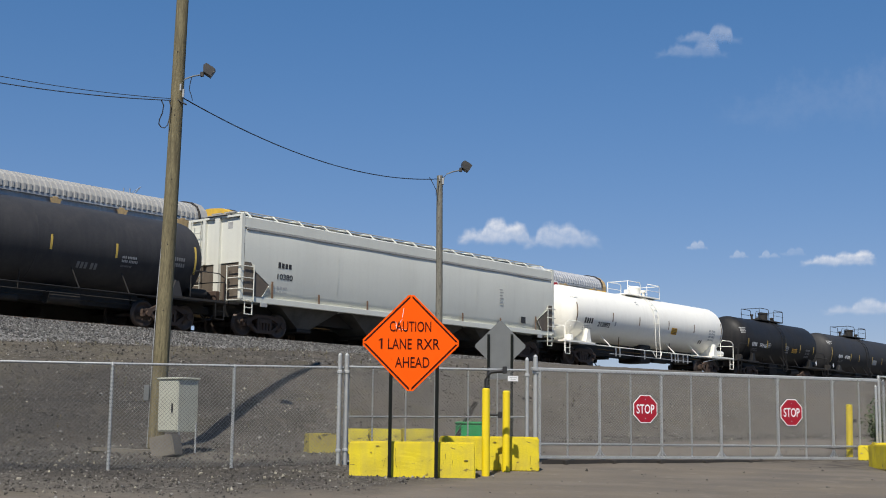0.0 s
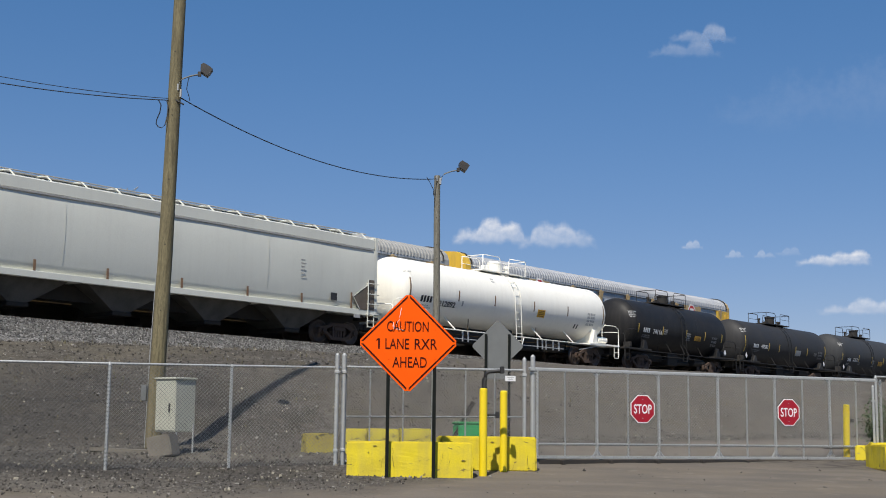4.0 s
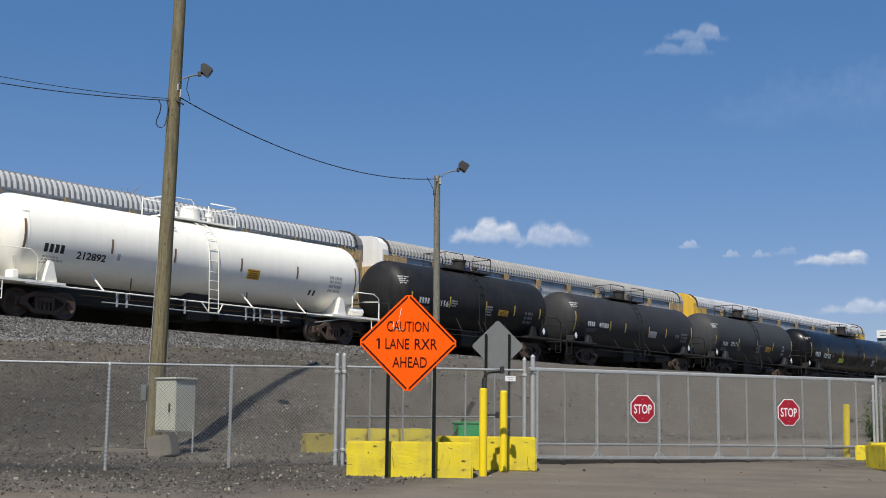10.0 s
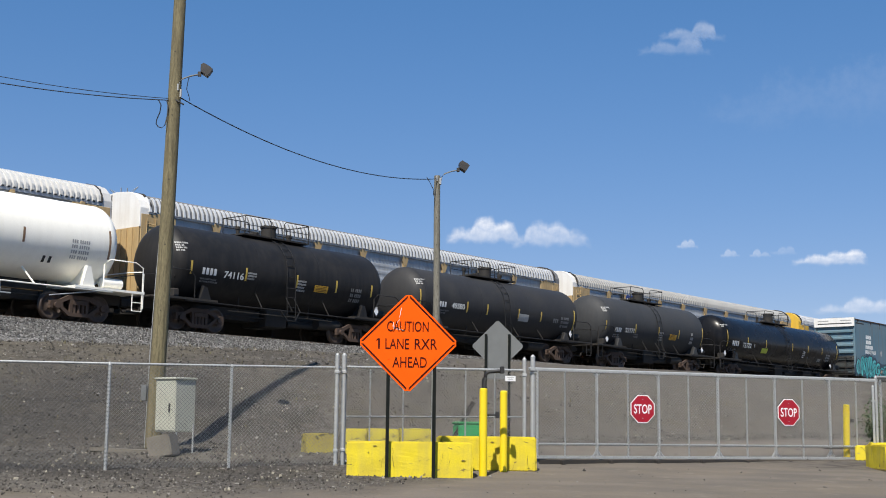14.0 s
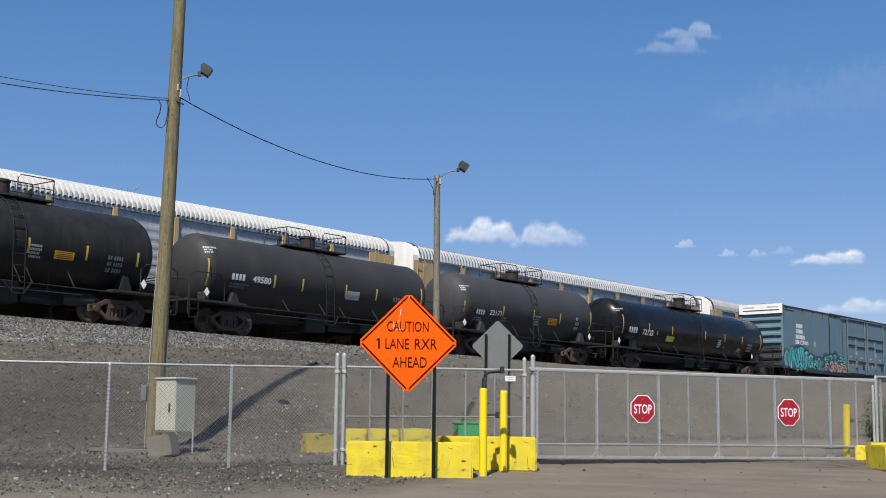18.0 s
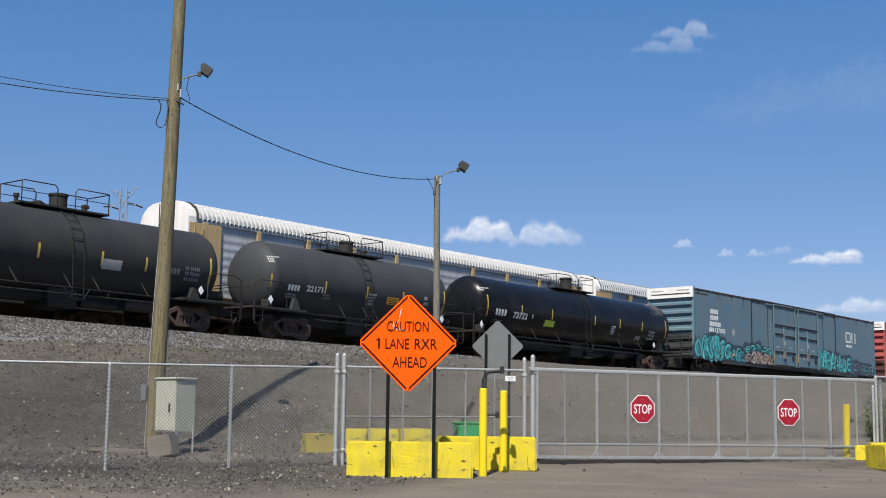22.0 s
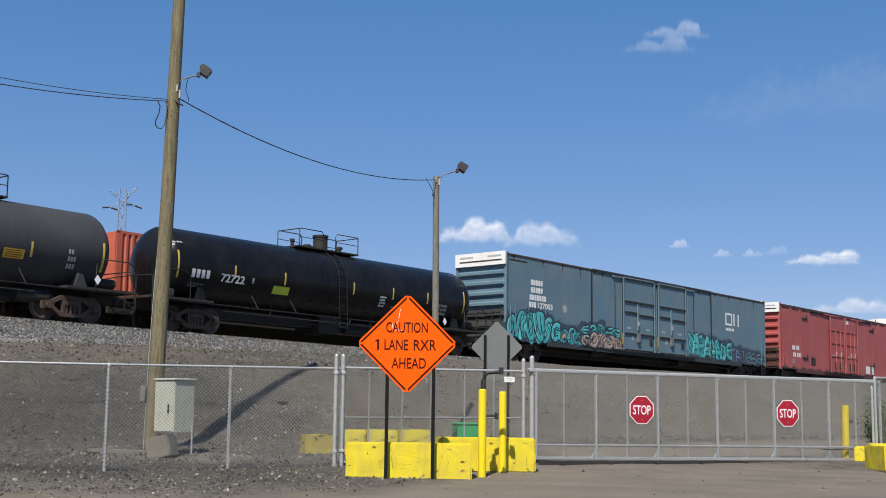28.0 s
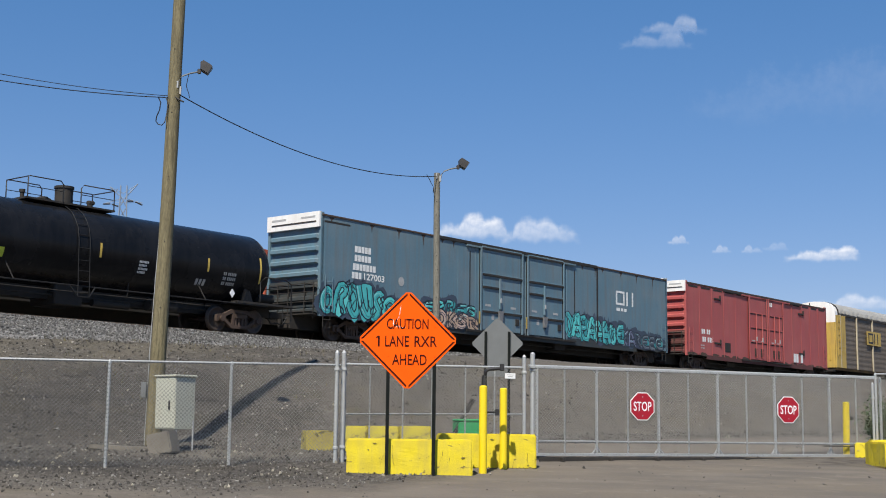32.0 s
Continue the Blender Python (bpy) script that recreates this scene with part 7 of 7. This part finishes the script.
part("top_rail", Build().box(4.4, 15.3, -1.58, -1.51, 4.86, 4.98, 0.01), M_steel, red, "dark upper door rail")
part("vent_panel", Build().box(4.6, 5.3, -1.512, -1.502, 1.3, 1.85), M_steel, red, "small dark grille")
for k in range(14):
    x = 0.6 + 1.35 * k
    part("sill_grime", Build().prism(wobble(x, 1.02, 0.5, 0.10, 60 + k, 14, 0.4), "y", -1.504, -1.501), M_rust, red, "grime along the sill")


def auto_rack(s0, length, lat, run, label, roof, panel, post, hood, door, ribs=0.24, logo=None, post_w=0.11, sill=1.85, depth=0.013, caps=True, front=None, rib_h=0.06, rib_paint=None):
    """Enclosed car carrier: ribbed arched roof, screened sides between posts, hooded ends."""
    car = new_car("autorack", label, "autorack", s0, lat, run)
    w, eave, peak = 1.5, 4.88, 5.66
    for side in (-1, 1):
        rows = []
        n = 44
        for i in range(n + 1):
            z = 1.15 + (eave - 1.15) * i / n
            d = depth if (i % 4) < 2 else 0.0
            rows.append([(0.1, side * (w - 0.09 + d), z), (length - 0.1, side * (w - 0.09 + d), z)])
        part("side_screen", Build().sheet(rows), panel, car, "ribbed perforated side screen")
        part("top_chord", Build().box(0, length, min(side * (w - 0.1), side * w), max(side * (w - 0.1), side * w), eave - 0.10, eave + 0.02, 0.01), panel, car)
        part("side_sill", Build().box(0, length, min(side * (w - 0.12), side * (w + 0.02)), max(side * (w - 0.12), side * (w + 0.02)), 0.95, sill, 0.01), M_sill, car)
        k = 0
        x = 0.85
        while x < length - 0.3:
            part("side_post", Build().box(x - post_w, x + post_w, min(side * (w - 0.06), side * (w + 0.03)), max(side * (w - 0.06), side * (w + 0.03)), sill, eave - 0.05, 0.01), post, car)
            if side < 0 and caps:
                part("post_cap", Build().prism([(x - 0.26, eave - 0.12), (x + 0.26, eave - 0.12), (x + 0.11, eave - 0.5), (x - 0.11, eave - 0.5)], "y", -w - 0.035, -w - 0.03), post, car)
            x += 2.95
    arc = [(-w, eave), (-w + 0.02, eave + 0.22), (-w + 0.16, eave + 0.46), (-w + 0.48, eave + 0.66), (-0.55, peak - 0.02), (0, peak), (0.55, peak - 0.02), (w - 0.48, eave + 0.66), (w - 0.16, eave + 0.46), (w - 0.02, eave + 0.22), (w, eave)]
    rows = []
    m = int((length - 0.7) / ribs)
    for i in range(m):
        x = 0.35 + ribs * i
        for dx, k in ((0.0, 0.0), (ribs * 0.44, 0.0), (ribs * 0.5, rib_h), (ribs * 0.94, rib_h)):
            rows.append([(x + dx, y * (1 + k * 0.66), z + k) for y, z in arc])
    part("roof", Build().sheet(rows), roof, car, "arched corrugated roof")
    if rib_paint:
        # ribs bent over the roof's shoulders; pale sunlit colour against the shade-dark sheet
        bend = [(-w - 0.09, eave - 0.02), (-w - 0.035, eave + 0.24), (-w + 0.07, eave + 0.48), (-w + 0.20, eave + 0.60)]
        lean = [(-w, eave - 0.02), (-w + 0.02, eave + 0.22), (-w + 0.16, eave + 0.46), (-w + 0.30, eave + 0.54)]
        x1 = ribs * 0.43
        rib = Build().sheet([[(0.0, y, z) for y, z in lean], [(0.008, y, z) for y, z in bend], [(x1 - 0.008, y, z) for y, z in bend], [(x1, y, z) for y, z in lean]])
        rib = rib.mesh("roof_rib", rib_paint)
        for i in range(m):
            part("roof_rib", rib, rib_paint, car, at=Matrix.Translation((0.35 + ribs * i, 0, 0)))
    for e, out in ((0.0, -1), (length, 1)):
        hood_arc = [(-w - 0.01, eave + 0.12), (-w + 0.12, eave + 0.42), (-w + 0.42, eave + 0.68), (-0.75, peak + 0.02), (0, peak + 0.08), (0.75, peak + 0.02), (w - 0.42, eave + 0.68), (w - 0.12, eave + 0.42), (w + 0.01, eave + 0.12)]
        part("end_hood", Build().prism([(-w - 0.01, 4.25)] + hood_arc + [(w + 0.01, 4.25)], "x", min(e + out * 0.05, e - out * 0.36), max(e + out * 0.05, e - out * 0.36)), hood if out < 0 else front or roof, car, "rounded end hood")
        part("hood_seam", Build().box(min(e + out * 0.05, e + out * 0.06), max(e + out * 0.05, e + out * 0.06), 0.28, 0.34, 4.3, peak), M_steel, car, "dark seam between the end doors")
        part("hood_rim", Build().tube([(e - out * 0.42, y * 1.015, z + 0.05) for y, z in arc], 0.05, 6), M_steel, car)
        for y0, y1 in ((-w + 0.05, -0.02), (0.02, w - 0.05)):
            d = part("end_door", Build().box(min(e, e + out * 0.06), max(e, e + out * 0.06), y0, y1, min(sill, 1.6), 4.25, 0.012), door, car, "folding end door")
            for f in (0.25, 0.5, 0.75):
                yy = y0 + (y1 - y0) * f
                part("door_fold", Build().box(min(e + out * 0.06, e + out * 0.10), max(e + out * 0.06, e + out * 0.10), yy - 0.03, yy + 0.03, 1.65, 4.2), door, d)
        part("door_pocket", Build().box(min(e, e - out * 1.7), max(e, e - out * 1.7), -w - 0.02, -w + 0.05, sill + 0.01, eave - 0.12, 0.012), door, car, "plain side panel beside the end door")
        part("end_ladder", ladder(e - out * 0.25, e - out * 0.68, [(-w - 0.06, 1.9), (-w - 0.06, 4.6)], 0.4, 0.018), door, car)
        part("end_platform", Build().box(min(e, e + out * 0.45), max(e, e + out * 0.45), -1.4, 1.4, 0.85, 1.0), M_steel, car)
        truck(car, e - out * 3.0, run)
        coupler(car, e + out * 0.35, out)
    part("deck", Build().box(0, length, -w + 0.12, w - 0.12, 1.0, 1.1).box(2, length - 2, -w + 0.12, w - 0.12, 2.9, 2.97), M_steel, car, "car deck")
    part("centre_sill", Build().box(-0.3, length + 0.3, -0.4, 0.4, 0.4, 1.0), M_steel, car)
    for k in range(8):
        x = 4.5 + (length - 9) * k / 7
        part("cross_bearer", Build().box(x - 0.1, x + 0.1, -w + 0.15, w - 0.15, 0.45, 0.75), M_steel, car)
    for x, z, kind in logo or ():
        part("logo_panel", Build().box(x - 0.95, x + 0.95, -w - 0.045, -w - 0.035, 3.75, eave - 0.1), post, car)
        if kind == "shield":
            part("emblem", Build().prism([(x - 0.5, z + 0.4), (x - 0.25, z + 0.5), (x, z + 0.42), (x + 0.25, z + 0.5), (x + 0.5, z + 0.4), (x + 0.5, z), (x + 0.3, z - 0.4), (x, z - 0.6), (x - 0.3, z - 0.4), (x - 0.5, z)], "y", -w - 0.054, -w - 0.046), M_shield_blue, car, "blue shield emblem")
            part("emblem_band", Build().box(x - 0.4, x + 0.4, -w - 0.062, -w - 0.056, z + 0.08, z + 0.28), W, car)
        else:
            o = [(x + 0.5 * math.cos(math.pi / 8 + q * math.pi / 4), z + 0.5 * math.sin(math.pi / 8 + q * math.pi / 4)) for q in range(8)]
            part("emblem", Build().prism(o, "y", -w - 0.054, -w - 0.046), W, car, "white octagonal emblem")
            o = [(x + 0.4 * math.cos(math.pi / 8 + q * math.pi / 4), z + 0.4 * math.sin(math.pi / 8 + q * math.pi / 4)) for q in range(8)]
            part("emblem_centre", Build().prism(o, "y", -w - 0.062, -w - 0.056), M_logo_red, car)
            part("emblem_band", Build().box(x - 0.24, x + 0.24, -w - 0.070, -w - 0.064, z - 0.22, z + 0.2), W, car)
    return car


tail = auto_rack(185.6, 27.6, NEAR, near_run, "yellow autorack with dirty brown side screens", M_roof_grey, M_brown_panel, M_post_cream, M_white_hood, M_yellow_dull, post_w=0.06, sill=1.12, depth=0.012, caps=False, front=M_white_hood)
em = Build().box(5.5, 8.2, -1.55, -1.54, 3.0, 4.0)
part("logo_panel", em, M_yellow_dull, tail)
part("emblem", Build().box(5.8, 6.7, -1.56, -1.552, 3.75, 3.87).box(5.8, 5.95, -1.56, -1.552, 3.15, 3.87).box(5.8, 6.7, -1.56, -1.552, 3.12, 3.24).box(6.9, 7.04, -1.56, -1.552, 3.12, 3.87).box(6.56, 6.7, -1.56, -1.552, 3.24, 3.75).box(7.5, 7.64, -1.56, -1.552, 3.12, 3.87), M_mark_black, tail, "black railway emblem")

# the passing train on the farther track, from its last autorack forwards
BACK = -55.4
PITCH = 30.1
auto_rack(BACK, 28.65, FAR, far_run, "autorack with bright white corrugated roof", M_roof_white, M_galv_panel, M_tan, M_white_hood, M_tan, caps=False)
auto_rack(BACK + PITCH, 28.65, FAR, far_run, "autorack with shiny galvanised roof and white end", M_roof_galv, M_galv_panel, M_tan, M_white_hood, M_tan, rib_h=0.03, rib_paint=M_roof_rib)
auto_rack(BACK + 2 * PITCH, 28.65, FAR, far_run, "autorack with dull grey roof and blue shield", M_roof_grey, M_galv_panel, M_tan, M_white_hood, M_tan, logo=[(6.1, 4.32, "shield")], rib_h=0.03)
auto_rack(BACK + 3 * PITCH, 28.65, FAR, far_run, "autorack with yellow end, pale roof and red emblems", M_roof_pale, M_galv_panel, M_tan, M_yellow_car, M_yellow_car, logo=[(6.4, 4.42, "octagon"), (23.4, 4.42, "octagon")], front=M_tan, rib_h=0.025)


def flat_car(s0):
    car = new_car("flatcar", "long flatcar carrying two orange-red containers", "flatcar", s0, FAR, far_run)
    part("deck", Build().box(0, 26.6, -1.35, 1.35, 1.16, 1.5, 0.01), M_steel, car)
    for side in (-1, 1):
        part("side_sill", Build().box(0.2, 26.4, min(side * 1.3, side * 1.42), max(side * 1.3, side * 1.42), 0.85, 1.2, 0.01), M_steel, car)
    part("centre_sill", Build().box(-0.3, 26.9, -0.4, 0.4, 0.5, 1.1), M_steel, car)
    for e, out in ((0.0, -1), (26.6, 1)):
        truck(car, e - out * 2.6, far_run)
        coupler(car, e + out * 0.3, out)
        part("handrail", Build().tube([(e - out * 0.1, -1.4, 1.3), (e - out * 0.1, -1.4, 2.1), (e - out * 0.1, -0.6, 2.1)], 0.02, 6), M_container, car)
    for x0 in (0.65, 13.75):
        box = new_car("shipping_container", "orange-red corrugated shipping container on a flatcar", "container", s0 + x0, FAR, far_run)
        box["group"] = "red containers"
        z0, z1, w, l = 1.5, 4.06, 1.22, 12.19
        for side in (-1, 1):
            rows = []
            n = int((l - 0.3) / 0.28)
            for i in range(n):
                for f, dy in ((0.0, 0.0), (0.35, 0.0), (0.5, 0.045), (0.85, 0.045)):
                    x = 0.15 + 0.28 * (i + f)
                    y = side * (w - dy)
                    rows.append([(x, y, z0 + 0.15), (x, y, z1 - 0.1)])
            part("side_wall", Build().sheet(rows), M_container, box, "corrugated side wall")
            part("bottom_rail", Build().box(0, l, min(side * (w - 0.06), side * w), max(side * (w - 0.06), side * w), z0, z0 + 0.16), M_container, box)
            part("top_rail", Build().box(0, l, min(side * (w - 0.06), side * w), max(side * (w - 0.06), side * w), z1 - 0.1, z1), M_container, box)
            for x in (0.08, l - 0.08):
                part("corner_post", Build().box(x - 0.08, x + 0.08, min(side * (w - 0.1), side * w), max(side * (w - 0.1), side * w), z0, z1), M_container, box)
        part("roof", Build().box(0.05, l - 0.05, -w + 0.05, w - 0.05, z1 - 0.06, z1 - 0.02), M_container, box)
        part("floor", Build().box(0.05, l - 0.05, -w + 0.05, w - 0.05, z0 + 0.02, z0 + 0.1), M_steel, box)
        for x in (0.03, l - 0.03):
            part("end_wall", Build().box(x - 0.03, x + 0.03, -w + 0.05, w - 0.05, z0 + 0.1, z1 - 0.05), M_container, box)


for k in range(3):
    flat_car(BACK - 28.2 - k * 27.7)


# ---- clouds ----
def cloud_mat():
    m = bpy.data.materials.new("cloud_vapour")
    m.use_nodes = True
    nodes, link = m.node_tree.nodes, m.node_tree.links.new
    nodes.remove(nodes["Principled BSDF"])

    def attr(name):
        a = nodes.new("ShaderNodeAttribute")
        a.attribute_name = name
        return a.outputs["Fac"]

    tc, n = nodes.new("ShaderNodeTexCoord"), nodes.new("ShaderNodeTexNoise")
    n.inputs["Scale"].default_value, n.inputs["Detail"].default_value, n.inputs["Roughness"].default_value = 0.06, 7.0, 0.6
    link(tc.outputs["Object"], n.inputs["Vector"])
    dens = nodes.new("ShaderNodeMath")
    dens.operation, dens.inputs[1].default_value = "MULTIPLY_ADD", 1.5
    link(n.outputs["Fac"], dens.inputs[0])
    link(attr("soft"), dens.inputs[2])
    mr = nodes.new("ShaderNodeMapRange")
    mr.interpolation_type = "SMOOTHSTEP"
    mr.inputs[1].default_value, mr.inputs[2].default_value = 0.5, 1.65
    link(dens.outputs[0], mr.inputs[0])
    link(attr("dense"), mr.inputs[4])
    tr, em, mx = nodes.new("ShaderNodeBsdfTransparent"), nodes.new("ShaderNodeEmission"), nodes.new("ShaderNodeMixShader")
    ramp = nodes.new("ShaderNodeValToRGB")
    ramp.color_ramp.elements[0].color, ramp.color_ramp.elements[1].color = (0.40, 0.47, 0.60, 1), (0.74, 0.75, 0.79, 1)
    link(attr("lit"), ramp.inputs[0])
    link(ramp.outputs[0], em.inputs["Color"])
    link(mr.outputs[0], mx.inputs[0])
    link(tr.outputs[0], mx.inputs[1])
    link(em.outputs[0], mx.inputs[2])
    link(mx.outputs[0], nodes["Material Output"].inputs["Surface"])
    return m


M_cloud = cloud_mat()
CLOUDS = []
FWD = Vector((0, math.cos(TILT), math.sin(TILT)))
LEAN = 0.0113
UPV = Vector((0, -math.sin(TILT), math.cos(TILT)))
RGT = Vector((1, 0, 0)) * math.cos(LEAN) + UPV * math.sin(LEAN)
UPW = UPV * math.cos(LEAN) - Vector((1, 0, 0)) * math.sin(LEAN)


def cloud(az, el, w, h, drift, rise, thick, seed, label, heads=((-0.4, 0.35), (0.0, 0.6), (0.4, 0.4))):
    """Far cloud: az and el from the picture's middle, w and h its half size, all in thousandths of the distance.
    heads: rounded tops over the flat base, as (place along it, height)."""
    dist = 1800.0
    k = dist / 1000.0
    me = Build()
    nx, nz = 64, 36
    me.sheet([[(w * k * (i / nx * 2 - 1), 0.08 * w * k * ((i / nx * 2 - 1) ** 2), h * k * (j / nz * 2 - 1)) for i in range(nx + 1)] for j in range(nz + 1)], True)
    mesh = me.mesh("vapour", M_cloud)
    vs, vl, vd = [], [], []
    for v in mesh.vertices:
        u, q = v.co.x / (w * k), v.co.z / (h * k)
        top = max(height * math.sqrt(max(0.0, 1 - ((u - a) / 0.36) ** 2)) for a, height in heads)
        top = max(top, 0.18 * (1 - abs(u) ** 3)) - 0.25
        over = (top - q) / 0.5                              # inside below the heads
        under = (q + 0.55 + 0.12 * noise.noise((u * 4 + seed, 0, 1))) / 0.4     # thinning at the base
        side = (0.92 - abs(u)) / 0.3
        vs.append(max(-0.6, min(0.55, over, under, side)) - 0.02)
        lift = max(0.0, min(1.0, 0.55 + 0.9 * (q + 0.25) - 0.15 * u))
        vl.append(max(0.0, min(1.0, lift + 0.4 * noise.noise((u * 3.5 + seed, q * 3.5, 2)))))
        vd.append(max(0.0, thick * (0.45 + 0.55 * lift)))
    for key, vals in (("soft", vs), ("lit", vl), ("dense", vd)):
        mesh.attributes.new(key, "FLOAT", "POINT").data.foreach_set("value", vals)
    g = thing("cloud", label, "cloud", group="fair-weather clouds")
    part("vapour", mesh, M_cloud, g)
    CLOUDS.append((g, az, el, drift, rise, dist))


cloud(201, 163, 27, 12, -25.0, 5.0, 0.34, 2.0, "thin wispy white cloud in a blue sky", ((-0.35, 0.5), (0.3, 0.95)))
cloud(188, 152, 30, 12, -25.0, 5.0, 0.24, 4.0, "thin wispy white cloud in a blue sky", ((-0.3, 0.6), (0.35, 0.9)))
cloud(39, 12.5, 32, 16, -15.0, 2.0, 0.92, 5.0, "small white puffy cloud with a bright top", ((-0.5, 0.4), (-0.02, 1.0), (0.42, 0.75)))
cloud(89, 9.5, 32, 15.5, -15.0, 2.0, 0.62, 9.0, "small white puffy cloud with a bright top", ((-0.3, 0.95), (0.12, 0.9), (0.55, 0.45)))
cloud(299, -7.5, 31, 9.5, -10.0, 1.5, 0.9, 12.0, "small flat white cloud low in the sky", ((-0.3, 0.6), (0.15, 0.8), (0.6, 0.9)))
cloud(321, -44, 36, 11, -10.0, 1.5, 0.65, 15.0, "faint flat cloud low in the sky", ((-0.5, 0.3), (0.0, 0.9), (0.5, 0.6)))
cloud(191, 3, 9, 6, -12.0, 2.0, 0.5, 17.0, "tiny white cloud puff", ((-0.2, 0.8), (0.3, 0.9)))
cloud(223, -4, 8, 5.5, -11.0, 2.0, 0.42, 19.0, "tiny white cloud puff", ((-0.2, 0.9), (0.3, 0.7)))
cloud(246, -4, 9, 5.5, -11.0, 2.0, 0.36, 21.0, "tiny faint cloud puff", ((-0.3, 0.9), (0.4, 0.5)))
cloud(264, -2, 11, 6, -11.0, 2.0, 0.2, 25.0, "tiny faint cloud puff", ((-0.1, 0.8), (0.4, 0.9)))
cloud(340, 125, 140, 60, -20.0, 3.0, 0.07, 23.0, "broad veil of very thin cloud")


# ---- what moves ----
def motions():
    for car, start, lat, run in CARS:
        walk(car, [(t, pose(*place(start + run(t), lat, RAIL), 0, 0, TURN)) for t in range(0, 33, 2)])
    for axle, spot, run in AXLES:
        rows = []
        for i in range(193):
            t = min(32.0, i / 6.0)
            rows.append((t, Matrix.Translation(spot) @ Matrix.Rotation((run(t) / WHEEL) % (2 * math.pi), 4, "Y")))
        walk(axle, rows)
    for g, az, el, drift, rise, dist in CLOUDS:
        rows = []
        for t in (0.0, 16.0, 32.0):
            a, e = (az + drift * t / 32) / 1000, (el + rise * t / 32) / 1000
            spot = Vector(EYE) + (FWD + RGT * a + UPW * e) * dist
            turn = Matrix((RGT, FWD, UPW)).transposed().to_4x4()
            rows.append((t, Matrix.Translation(spot) @ turn))
        walk(g, rows)


motions()
